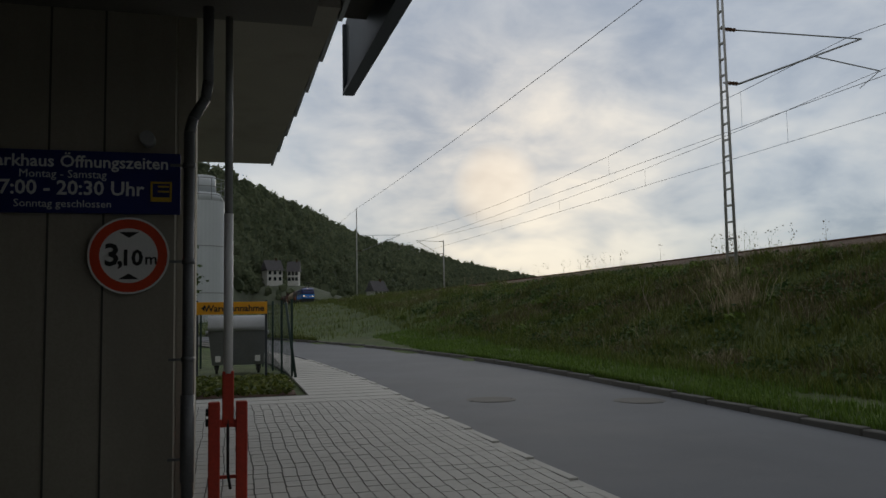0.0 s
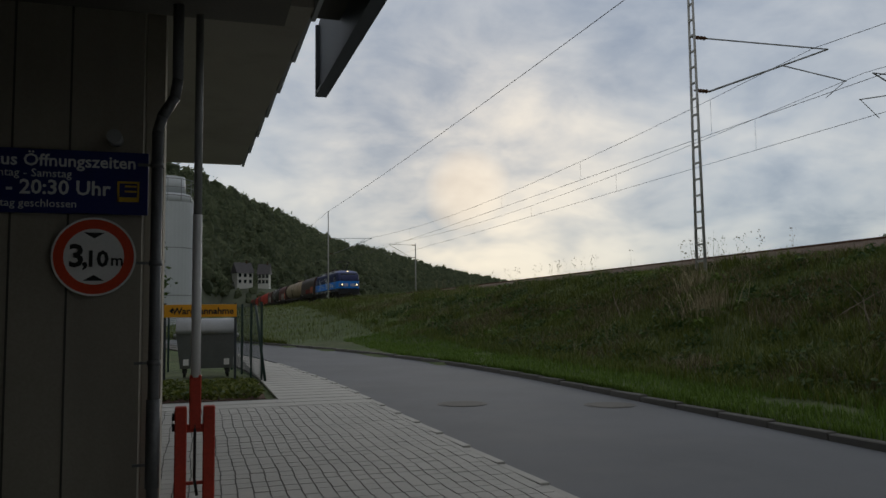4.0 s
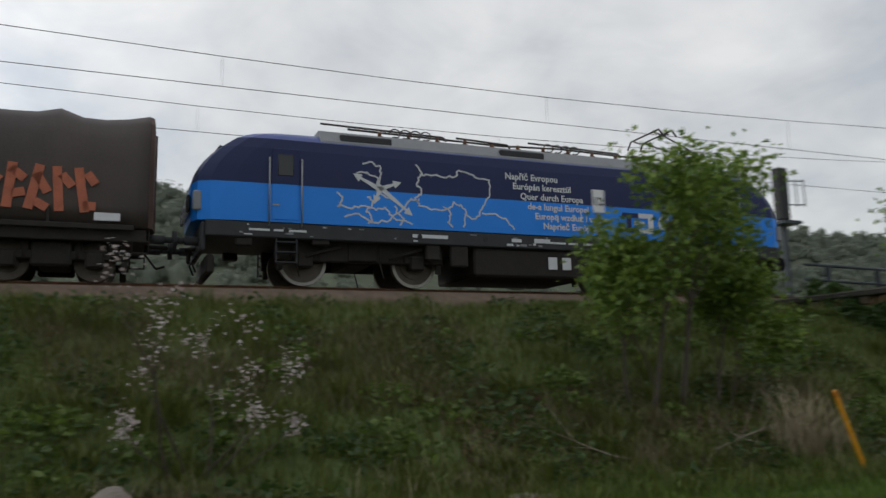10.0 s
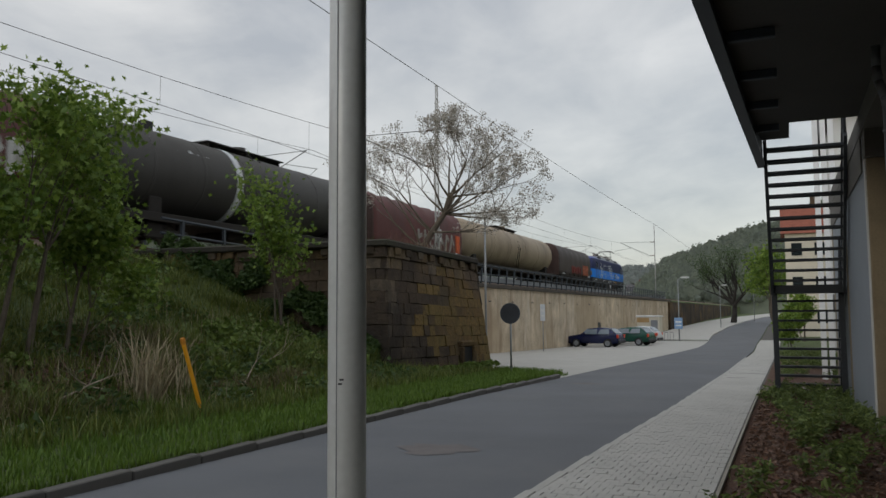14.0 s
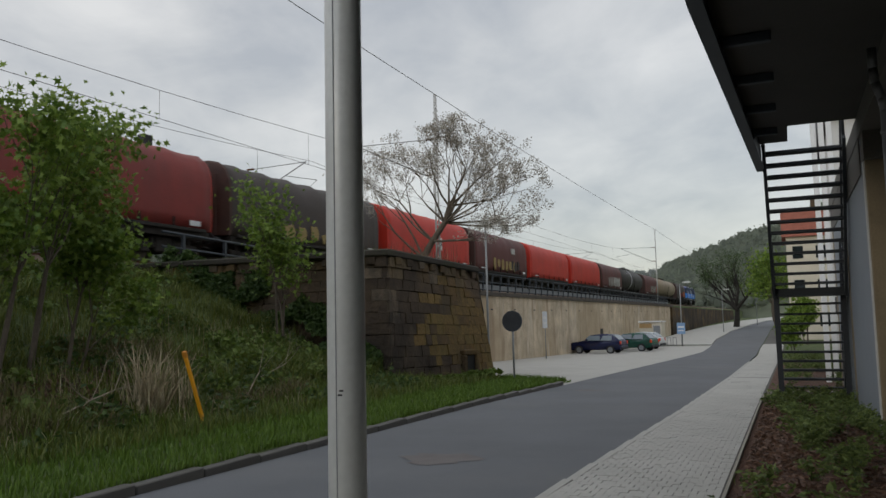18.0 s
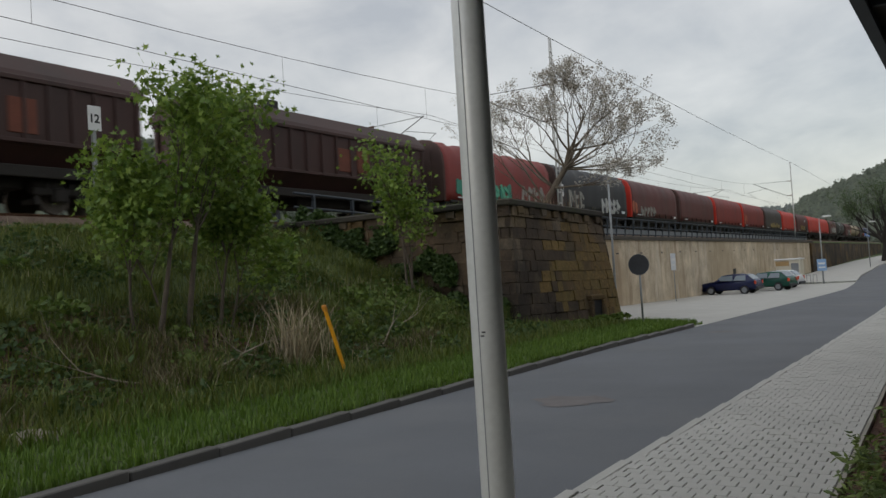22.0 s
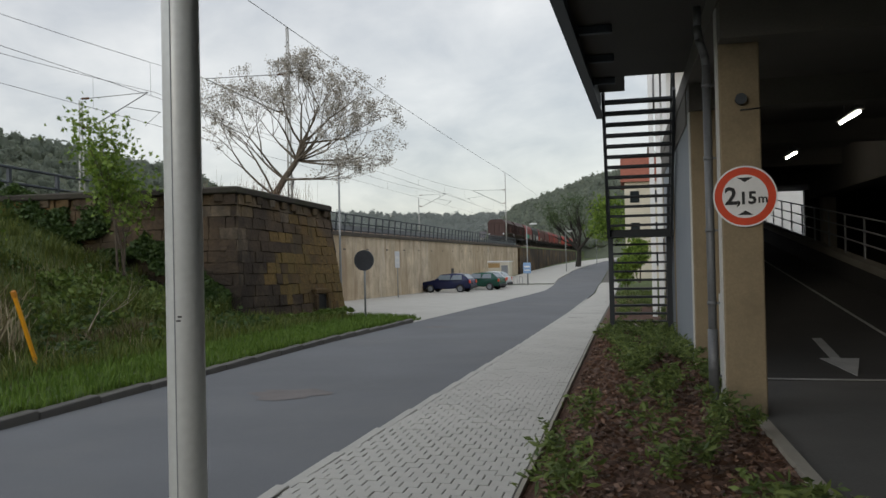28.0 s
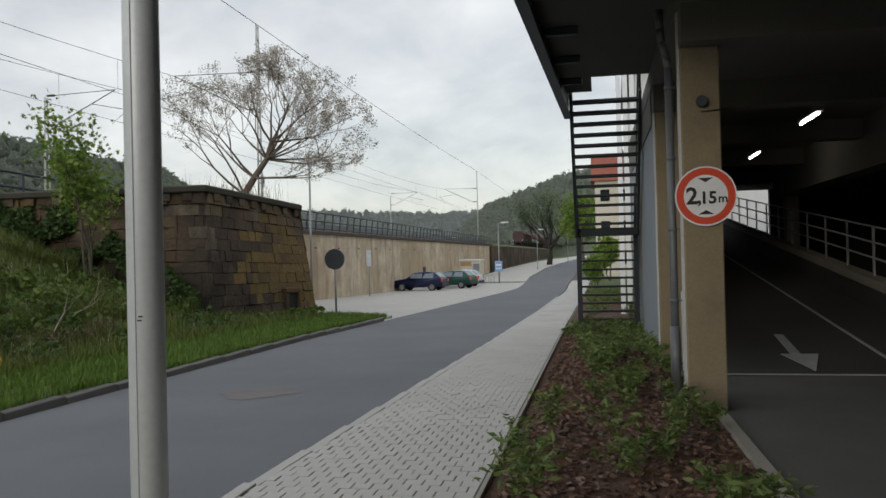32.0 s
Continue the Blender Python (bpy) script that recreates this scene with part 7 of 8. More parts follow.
L_MAPLE = leaf_material("spring_maple_leaf", (0.08, 0.15, 0.02), (0.23, 0.32, 0.05))
L_DARK = leaf_material("dark_leaf", (0.03, 0.065, 0.015), (0.08, 0.13, 0.03))
L_BUD = leaf_material("pale_young_leaf", (0.26, 0.23, 0.19), (0.55, 0.52, 0.45), trans=0.4)
L_BROWNG = leaf_material("withered_grass_blade", (0.09, 0.075, 0.035), (0.20, 0.16, 0.075), trans=0.2)
L_WEED = leaf_material("fresh_weed_leaf", (0.055, 0.10, 0.014), (0.16, 0.225, 0.04))
L_BLOSSOM = leaf_material("white_blossom", (0.45, 0.36, 0.33), (0.78, 0.70, 0.68))
L_BED = leaf_material("bed_shrub_leaf", (0.05, 0.085, 0.02), (0.20, 0.26, 0.07))
L_LAWN = leaf_material("lawn_blade", (0.065, 0.13, 0.012), (0.15, 0.235, 0.03), trans=0.3)
L_ROUGH = leaf_material("rough_grass_blade", (0.055, 0.085, 0.012), (0.165, 0.188, 0.034), trans=0.3)
L_STRAW = leaf_material("dry_straw", (0.24, 0.19, 0.11), (0.48, 0.41, 0.27), trans=0.15)
L_MULCH = leaf_material("bark_chip", (0.05, 0.025, 0.015), (0.19, 0.105, 0.065), trans=0.0)
# Darker bark for the big tree by the distant bend.
M_BARKD = material("dark_street_tree_bark", (0.03, 0.026, 0.022), 0.95, var=0.3, scale=4, fine=30, bump=0.4)
M_BARKP = material("pale_grey_bark", (0.125, 0.102, 0.075), 0.95, var=0.35, scale=5, fine=40, bump=0.5, dist=0.01)
M_BARK = material("tree_bark", (0.10, 0.08, 0.06), 0.95, var=0.35, scale=6, fine=40, bump=0.6, dist=0.01)


def leaves_mesh(name, pos, size, mat, rng, flat=0.0, long=1.5):
    """Small folded diamond leaves at the given places."""
    n = len(pos)
    a = rng.normal(size=(n, 3)); a[:, 2] *= (1 - flat); a /= np.linalg.norm(a, axis=1)[:, None]
    b = np.cross(a, rng.normal(size=(n, 3))); b /= np.linalg.norm(b, axis=1)[:, None]
    c = np.cross(a, b)
    s = (size * rng.uniform(0.6, 1.3, n))[:, None]
    v = np.stack([pos - a * s * long / 2, pos + b * s * 0.5 + c * s * 0.12, pos + a * s * long / 2, pos - b * s * 0.5 + c * s * 0.12], 1).reshape(-1, 3)
    f = np.arange(n * 4).reshape(n, 4)
    me = bpy.data.meshes.new(name)
    me.from_pydata(v.tolist(), [], f.tolist())
    me.materials.append(mat)
    return me


LOBES = [(-0.5, 0.0), (-0.12, 0.16), (-0.22, 0.46), (0.04, 0.24), (0.26, 0.42), (0.2, 0.14), (0.6, 0.0), (0.2, -0.14), (0.26, -0.42), (0.04, -0.24), (-0.22, -0.46), (-0.12, -0.16)]


def lobed_mesh(name, pos, size, mat, rng):
    """Five-lobed leaves, hanging a little, at the given places."""
    n = len(pos)
    a = rng.normal(size=(n, 3)); a[:, 2] -= 0.5; a /= np.linalg.norm(a, axis=1)[:, None]
    b = np.cross(a, rng.normal(size=(n, 3)) + np.array([0, 0, 1.2])); b /= np.linalg.norm(b, axis=1)[:, None]
    c = np.cross(a, b)
    s = (size * rng.uniform(0.6, 1.3, n))[:, None]
    v = np.stack([pos + a * s * u + b * s * w * 1.15 - c * s * 0.35 * abs(w) for u, w in LOBES], 1).reshape(-1, 3)
    me = bpy.data.meshes.new(name)
    me.from_pydata(v.tolist(), [], np.arange(n * len(LOBES)).reshape(n, -1).tolist())
    me.materials.append(mat)
    return me


def blades_mesh(name, pos, h, mat, rng, w=0.012, lean=0.35):
    n = len(pos)
    ang = rng.uniform(0, 2 * math.pi, n)
    d = np.stack([np.cos(ang), np.sin(ang), np.zeros(n)], 1)
    e = np.stack([-np.sin(ang), np.cos(ang), np.zeros(n)], 1)
    hh = (h * rng.uniform(0.5, 1.25, n))[:, None]
    le = (rng.uniform(0, lean, n))[:, None]
    up = np.array([[0, 0, 1.0]])
    ww = (w * rng.uniform(0.6, 1.4, n))[:, None]
    mid = pos + up * hh * 0.62 + d * hh * le * 0.42
    v = np.stack([pos - e * ww, pos + e * ww, mid + e * ww * 0.7, mid - e * ww * 0.7, pos + up * hh + d * hh * le], 1).reshape(-1, 3)
    base = np.arange(n)[:, None] * 5
    f = (base + np.array([[0, 1, 2, 3]])).tolist() + (base + np.array([[3, 2, 4]])).tolist()
    me = bpy.data.meshes.new(name)
    me.from_pydata(v.tolist(), [], f)
    me.materials.append(mat)
    return me


def grow(bm, p, d, length, r, depth, rnd, tips, spread=0.6, up=0.15, kids=(2, 4), shrink=0.68, seg=6):
    """One limb in bent pieces, then its side limbs."""
    pieces = 3 if depth > 1 else 2
    q = Vector(p)
    for i in range(pieces):
        d = (d + Vector((rnd.uniform(-.18, .18), rnd.uniform(-.18, .18), rnd.uniform(-.05, .12) + up * 0.3))).normalized()
        e = q + d * length / pieces
        r1 = r * (0.86 if i < pieces - 1 else 0.72)
        tube(bm, q, e, r, r1, max(3, seg if depth > 1 else 4), False)
        q, r = e, r1
        if depth > 0 and i > 0 and rnd.random() < 0.7:
            sd = (d + Vector((rnd.uniform(-1, 1), rnd.uniform(-1, 1), rnd.uniform(-.3, .7))) * spread).normalized()
            grow(bm, q, sd, length * shrink * rnd.uniform(.7, 1), r * 0.55, depth - 1, rnd, tips, spread, up, kids, shrink, seg)
        if depth <= 1:
            tips.append(q.copy())
    if depth > 0:
        for _ in range(rnd.randint(*kids)):
            sd = (d + Vector((rnd.uniform(-1, 1), rnd.uniform(-1, 1), rnd.uniform(-.25, .6) + up)) * spread).normalized()
            grow(bm, q, sd, length * shrink * rnd.uniform(.75, 1.1), r * 0.7, depth - 1, rnd, tips, spread, up, kids, shrink, seg)
    else:
        tips.append(q.copy())


def make_tree(name, label, at, stems, depth, leaf, leaf_size, per_tip, seed, scatter=0.22, spread=0.6, up=0.15, kids=(2, 4), shrink=0.68, cat="tree", long=1.5, lobed=False, bark=M_BARK):
    rnd = random.Random(seed); rng = np.random.default_rng(seed)
    t = thing(name, label, cat, at=pose(*at))
    bm = B(); tips = []
    for off, d, length, r in stems:
        grow(bm, Vector(off), Vector(d).normalized(), length, r, depth, rnd, tips, spread, up, kids, shrink)
    part("trunk", bm, bark, t, "forked trunk and limbs")
    P = np.array([list(p) for p in tips])
    P = np.repeat(P, per_tip, 0) + rng.normal(size=(len(P) * per_tip, 3)) * scatter
    part("crown", lobed_mesh("crown", P, leaf_size, leaf, rng) if lobed else leaves_mesh("crown", P, leaf_size, leaf, rng, long=long), None, t, "leafy crown of small separate leaves")
    return t


make_tree("maple_tree", "young multi-stemmed maple in bright spring leaf on the bank", (11.7, -8.3, 0.2), [((0, 0.75, 0), (0.0, -0.10, 1), 2.2, 0.055), ((0, 0.28, 0), (0.02, -0.14, 1), 2.4, 0.06), ((0.25, -0.7, 0.1), (0.0, -0.22, 1), 1.9, 0.04), ((0.2, 1.0, 0.1), (0.0, 0.16, 1), 1.6, 0.035), ((0.3, -0.9, 0.1), (0.1, -0.34, 1), 1.4, 0.03), ((0.3, 0.4, 0.1), (0.2, 0.0, 1), 1.5, 0.03)], 3, L_MAPLE, 0.12, 10, 21, 0.2, 0.5, 0.12, (2, 3), 0.6, lobed=True)
make_tree("sapling", "slim young sapling in light green leaf before the bastion", (12.4, -15.9, 1.3), [((0, 0, 0), (0.05, -0.04, 1), 1.8, 0.035), ((0.1, 0.1, 0), (-0.05, 0.16, 1), 1.35, 0.03), ((0.1, -0.1, 0), (-0.05, -0.18, 1), 1.2, 0.03)], 2, L_MAPLE, 0.12, 12, 5, 0.24, 0.5, 0.4, (2, 3), 0.66, lobed=True)


def budding_tree(at, seed):
    """A leaning trunk that forks low, with limbs spreading all round and pale tufts of opening buds on the twigs."""
    rnd = random.Random(seed); rng = np.random.default_rng(seed)
    t = thing("budding_tree", "spreading tree with sparse pale young leaves on top of the bastion", "tree", at=pose(*at))
    bm = B(); tips = []
    lean = [(0, 0, -0.2), (-0.22, 0.0, 0.75), (-0.62, 0.0, 1.35), (-1.12, 0.0, 2.0), (-1.3, 0.0, 2.6)]
    for (a, b_), (r0, r1) in zip(zip(lean[:-1], lean[1:]), ((0.15, 0.135), (0.135, 0.12), (0.12, 0.10), (0.10, 0.075))):
        tube(bm, a, b_, r0, r1, 10, False)
    limbs = [(4, 88, 0.1, 1.2), (4, 70, -0.5, 1.25), (4, 112, 0.45, 1.3), (3, 40, 0.5, 1.45), (3, 18, -0.3, 1.5), (3, 58, -0.7, 1.4), (3, 138, -0.5, 1.5), (3, 2, 0.4, 1.3), (2, 128, 0.5, 1.7), (2, -6, -0.5, 1.15), (1, 118, -0.2, 2.0), (1, 138, 0.4, 1.9), (2, 152, -0.4, 1.7), (3, 98, 0.8, 1.4), (3, 82, -0.9, 1.4), (3, 10, 0.9, 1.6), (3, -14, 0.1, 1.5), (4, 25, 0.2, 1.6), (4, 50, 0.6, 1.4), (3, -3, -0.2, 1.7), (2, -16, 0.5, 1.5), (4, 8, -0.6, 1.5)]
    for k, el, side, length in limbs:
        d = Vector((-math.cos(radians(el)), side, math.sin(radians(el)))).normalized()
        grow(bm, Vector(lean[k]), d, length * 1.12, 0.046, 4, rnd, tips, 0.8, 0.02, (2, 2), 0.66, 6)
    part("trunk", bm, M_BARKP, t, "leaning forked trunk and bare limbs")
    P = np.array([list(p) for p in tips])
    P = np.repeat(P, 3, 0) + rng.normal(size=(len(P) * 3, 3)) * 0.06
    part("crown", leaves_mesh("crown", P, 0.044, L_BUD, rng, long=1.3), None, t, "pale tufts of opening leaves")
    return t


budding_tree((13.45, -26.0, 3.2), 8)
make_tree("blossom_bush", "white-flowering bush on the grassy bank", (10.6, -0.45, 0.4), [((0, 0.3, 0), (0.0, 0.42, 1), 1.25, 0.024), ((0, 0.1, 0), (-0.1, 0.2, 1), 1.0, 0.02), ((0, -0.1, 0), (0.05, -0.25, 1), 0.95, 0.02), ((0, -0.2, 0), (0.0, -0.7, 0.9), 0.85, 0.018), ((0, 0, 0), (-0.2, -0.5, 0.5), 0.6, 0.016), ((0, 0.1, 0), (-0.1, 0.8, 0.55), 0.6, 0.016), ((0, -0.3, 0), (0.1, -0.9, 0.45), 0.6, 0.016)], 3, L_BLOSSOM, 0.042, 1, 4, 0.05, 0.75, 0.1, (2, 2), 0.6, "bush", long=1.0)
make_tree("street_tree", "big dark leafless tree by the distant bend", (9.2, -140.0, -0.3), [((0, 0, -0.2), (0.05, 0.05, 1), 4.0, 0.55), ((0, 0, 2.6), (-0.85, 0.1, 0.9), 3.8, 0.34), ((0, 0, 3.0), (0.85, 0.1, 0.9), 3.9, 0.32), ((0, 0, 2.8), (0.4, -0.4, 1), 3.6, 0.30), ((0, 0, 3.2), (-0.35, 0.4, 1.1), 3.6, 0.3), ((0, 0, 3.4), (1.0, 0.0, 0.35), 3.0, 0.24)], 4, L_DARK, 0.14, 1, 31, 0.3, 0.8, 0.06, (2, 3), 0.72, bark=M_BARKD)
for k, (x, y, z, s, sd) in enumerate(((-0.3, -72, -1.0, 0.9, 3), (2.9, -134, -0.4, 2.6, 6), (0.75, -46, -0.8, 0.5, 9), (-6.5, -115, -1.0, 2.9, 18), (-4, 52, 0.5, 1.4, 12), (-9, 90, 0.6, 2.2, 15))):
    make_tree("leafy_tree", "roundish tree in fresh green leaf beside the street", (x, y, z), [((0, 0, 0), (0.05, 0.02, 1), 1.9 * s, 0.09 * s), ((0.1, 0.1, 0), (0.3, -0.3, 1), 1.6 * s, 0.06 * s)], 3, L_MAPLE if k < 4 else L_DARK, 0.2 * s ** 0.5, 9, sd, 0.35 * s, 0.7, 0.1, (2, 3), 0.62)

rng = np.random.default_rng(7)


def scatter_bank(n, x0, x1, y0, y1, seed, clump=0.5, thresh=-0.1):
    r = np.random.default_rng(seed)
    out = []
    while len(out) < n:
        x, y = r.uniform(x0, x1), r.uniform(y0, y1)
        x = max(x, kerb_x(y) + 0.16)
        if noise.noise((x * clump, y * clump, seed)) < thresh:
            continue
        if y < -17.0 and x > 10.0 + (y + 17.05) * 0.214:
            continue
        out.append((x, y, ground_z(x, y) - 0.01))
    return np.array(out)


def stuff(name, me, label, cat):
    return tagged(part(name, me, None), label, cat, kind="stuff")


stuff("lawn_grass", blades_mesh("lawn_grass", np.concatenate([scatter_bank(62000, 6.9, 10.0, -23.0, 12, 1, 0.8, -0.5), scatter_bank(26000, 6.0, 9.6, 12, 34, 11, 0.8, -0.5)]), 0.13, L_LAWN, rng, 0.008, 0.7), "short bright green verge grass along the kerb", "grass")
stuff("rough_grass", blades_mesh("rough_grass", np.concatenate([scatter_bank(16000, -6, 9, 34, 80, 23, 0.6, -0.9), scatter_bank(9000, 17.0, 18.6, -21, -9, 22, 0.6, -0.9), scatter_bank(125000, 8.4, 17.6, -21, 30, 2, 0.6, -0.9), scatter_bank(34000, 7.5, 17.4, 30, 75, 12, 0.5, -0.9)]), 0.24, L_ROUGH, rng, 0.009, 0.9), "tangled dull green grass on the bank", "grass")
stuff("bank_weeds", leaves_mesh("bank_weeds", scatter_bank(26000, 9.0, 17.6, -19, 40, 3, 0.7, 0.12) + rng.normal(size=(26000, 3)) * 0.08 + np.array([0, 0, 0.12]), 0.085, L_DARK, rng, 0.5), "low dark leafy weeds in patches on the bank", "weeds")
stuff("dry_grass", blades_mesh("dry_grass", np.concatenate([scatter_bank(5000, 9.0, 17.6, -17, 50, 4, 0.5, 0.18), scatter_bank(900, 17.5, 19.0, -10, 70, 5, 0.9, 0.1)]), 0.40, L_STRAW, rng, 0.004, 1.2), "bleached dry grass stalks lying on the bank", "grass")
for k, (cx, cy, n, hh, rad) in enumerate(((10.2, -9.15, 120, 1.0, 0.3), (10.5, -9.9, 70, 0.8, 0.45), (12.5, 17.5, 180, 0.9, 0.6), (14.2, 20.5, 160, 0.8, 0.6), (13.2, 12.0, 120, 0.7, 0.5))):
    r = np.random.default_rng(50 + k)
    pts = np.array([cx, cy, 0]) + np.concatenate([r.normal(size=(n, 2)) * rad * 0.5, np.zeros((n, 1))], 1)
    pts[:, 2] = [ground_z(x, y) for x, y, _ in pts]
    stuff("dry_stalks", blades_mesh("dry_stalks", pts, hh, L_STRAW, r, 0.013 if k < 2 else 0.007, 1.0), "clump of pale dry stalks on the bank", "dry grass")
# withered patches, tufts and leafy mounds that break up the bank
stuff("withered_grass", blades_mesh("withered_grass", np.concatenate([scatter_bank(44000, 9.2, 17.6, -6, 30, 61, 0.33, 0.0), scatter_bank(12000, 8, 17.4, 30, 75, 62, 0.25, 0.1), scatter_bank(5000, 9.6, 12.8, -13, -4, 63, 0.5, 0.0)]), 0.27, L_BROWNG, rng, 0.008, 1.3), "withered brown grass in patches on the bank", "grass")
r = np.random.default_rng(64)
c = np.concatenate([scatter_bank(240, 9.2, 17.4, -17, 34, 65, 0.4, -0.1), scatter_bank(110, 8.0, 17.0, 34, 75, 66, 0.4, -0.1)])
pts = np.repeat(c, 90, 0); pts[:, :2] += r.normal(size=(len(pts), 2)) * 0.14; pts[:, 2] = [ground_z(x, y) - 0.02 for x, y, _ in pts]
stuff("grass_tufts", blades_mesh("grass_tufts", pts, 0.46, L_ROUGH, r, 0.009, 1.3), "long tufts of rank grass on the bank", "grass")
c = np.concatenate([scatter_bank(120, 9.4, 17.0, -17, 34, 67, 0.3, 0.05), scatter_bank(50, 8.0, 16.5, 34, 70, 68, 0.3, 0.0), scatter_bank(34, 10.4, 13.0, -16.9, -12.5, 69, 0.3, -0.9), np.array([(10.2 - 1.0 * f, -16.9 - 4.6 * f, 0.05) for f in np.linspace(0, 1, 16)]) + np.array([-0.35, 0.15, 0])])
rad = r.uniform(0.2, 0.5, len(c)); rad[-16:] *= 0.4
dirs = r.normal(size=(len(c), 130, 3)); dirs[:, :, 2] = abs(dirs[:, :, 2]); dirs /= np.linalg.norm(dirs, axis=2)[:, :, None]
pts = (c[:, None, :] + dirs * rad[:, None, None] * r.uniform(0.5, 1.1, (len(c), 130, 1)) * np.array([1.2, 1.2, 0.75])).reshape(-1, 3)
stuff("leafy_clumps", leaves_mesh("leafy_clumps", pts, 0.085, L_WEED, r, 0.4), "mounds of leafy green weeds on the bank", "weeds")
M_DEADWOOD = material("bleached_deadwood", (0.26, 0.22, 0.165), 0.95, var=0.3, scale=5, fine=30, bump=0.3)


def fallen_branch(x, y, d, length, seed, label):
    rnd = random.Random(seed); bm = B(); tips = []
    grow(bm, Vector((0, 0, 0.05)), Vector(d).normalized(), length, 0.016, 2, rnd, tips, 0.7, 0.0, (1, 2), 0.62, 5)
    solid("fallen_branch", bm, M_DEADWOOD, label, "branch", "fallen branches", at=pose(x, y, ground_z(x, y)))


for k, (x, y, d, length) in enumerate(((10.2, -7.2, (-0.2, -1, 0.25), 1.1), (10.4, -8.6, (-0.3, 1, 0.2), 0.9), (9.9, -11.0, (0.2, -1, 0.5), 0.9), (10.1, -6.0, (0.1, 1, 0.3), 0.9), (10.8, -12.6, (-0.3, -1, 0.35), 0.8), (12.6, 13.4, (0.3, -1, 0.6), 1.0), (13.6, 9.6, (0.4, -1, 0.3), 1.3), (11.8, 11.6, (0.1, 0.6, 1.0), 0.7), (13.0, 6.4, (0.5, 1, 0.35), 0.9), (12.0, 21.0, (0.2, 0.5, 1.0), 0.8))):
    fallen_branch(x, y, d, length, 80 + k, "bleached fallen branch lying on the grassy bank")
r = np.random.default_rng(73)
pts = np.array([(x, y, 3.4) for x, y in zip(r.uniform(10.9, 18.0, 2600), r.uniform(-21.0, -18.0, 2600))])
stuff("bastion_grass", blades_mesh("bastion_grass", pts, 0.22, L_ROUGH, r, 0.008, 1.0), "grass growing on top of the bastion", "grass")
pts = np.array([(x, y, 3.25) for x, y in zip(r.normal(13.0, 0.8, 420), r.normal(-23.0, 1.3, 420))])
stuff("bastion_stalks", blades_mesh("bastion_stalks", pts, 0.62, L_STRAW, r, 0.007, 0.8), "dry stalks on top of the bastion", "dry grass")
pts = np.array([(x, y, 3.3) for x, y in zip(r.normal(12.6, 0.7, 260), r.normal(-23.5, 1.0, 260))])
stuff("bastion_briars", blades_mesh("bastion_briars", pts, 1.0, L_MULCH, r, 0.006, 0.7), "reddish briar stems on top of the bastion", "briars")
# dark ivy and brambles creeping up the face of the bastion from the bank
r = np.random.default_rng(74)
ivy = []
while len(ivy) < 11000:
    x, u = r.uniform(10.3, 17.6), r.uniform(0, 1)
    foot = max(-0.2, ground_z(x, -16.6))
    z = foot + (float(np.interp(x, [10.3, 11.2, 13.0, 17.6], [0.5, 1.0, 1.3, 0.9])) + 0.6 * noise.noise((x * 1.3, 4.0, 0.0))) * u
    if noise.noise((x * 1.1, z * 1.1, 9.0)) < -0.2 + 0.35 * u * u:
        continue
    face = -17.0 - 0.13 * (z + 0.75)
    ivy.append((x, face + abs(r.normal()) * 0.28 * (1.15 - u) + 0.05, z))
stuff("ivy", leaves_mesh("ivy", np.array(ivy), 0.085, L_DARK, r, 0.2), "dark ivy creeping up the bastion wall", "ivy")
# tall seeding weeds standing on the crest against the sky
r = np.random.default_rng(71)
pts = np.array([(r.uniform(17.0, 18.0), y, 0) for y in np.concatenate([r.normal(24, 2.0, 22), r.uniform(14, 60, 26), r.normal(36, 2, 10)])])
pts[:, 2] = [ground_z(x, y) for x, y, _ in pts]
stuff("tall_weeds", blades_mesh("tall_weeds", pts, 1.1, L_STRAW, r, 0.006, 0.35), "tall dry weeds on the crest of the bank", "weeds")
P2 = np.repeat(pts, 14, 0); P2[:, 2] += r.uniform(0.4, 1.15, len(P2)); P2[:, :2] += r.normal(size=(len(P2), 2)) * 0.07
stuff("tall_weed_leaves", leaves_mesh("tall_weed_leaves", P2, 0.04, L_STRAW, r), "small leaves on the tall dry weeds", "weeds")
# bracken-brown litter under the maple
lit = scatter_bank(5000, 9.6, 12.5, -13, -3.5, 9, 0.5, -0.1)
stuff("leaf_litter", leaves_mesh("leaf_litter", lit + np.array([0, 0, 0.03]), 0.09, L_MULCH, rng, 0.8), "brown leaf litter under the maple", "leaf litter")
# planting bed before the garage
bed = []
r = np.random.default_rng(33)
spots = [(r.uniform(-0.2, 0.95), r.uniform(-18, -3.2)) for _ in range(62)] + [(r.uniform(1.15, 1.4), r.uniform(-6.4, -3.8)) for _ in range(5)] + [(r.uniform(0.0, 1.3), r.uniform(-18.2, -12.5)) for _ in range(26)] + [(r.uniform(-0.9, 1.3), r.uniform(-43, -20.5)) for _ in range(70)]
for x, y in spots:
    if -9 < y < -5 and 0.45 < x < 1.1 and r.random() < 0.75:
        continue
    tall = r.uniform(0.16, 0.40) * (1.35 if y < -19 else 0.75 if y < -12 else 1.0)
    for _ in range(int(r.uniform(8, 15))):
        a, out = r.uniform(0, 2 * math.pi), r.uniform(0.05, 0.30)
        s = np.linspace(0.2, 1, 16)[:, None]
        q = np.array([[x, y, road_z(y)]]) + s * np.array([[math.cos(a) * out, math.sin(a) * out, 0]]) + np.array([[0, 0, 1]]) * (tall * np.sin(s * 1.9) * r.uniform(0.7, 1.1))
        bed.append(q + r.normal(size=(16, 3)) * 0.02)
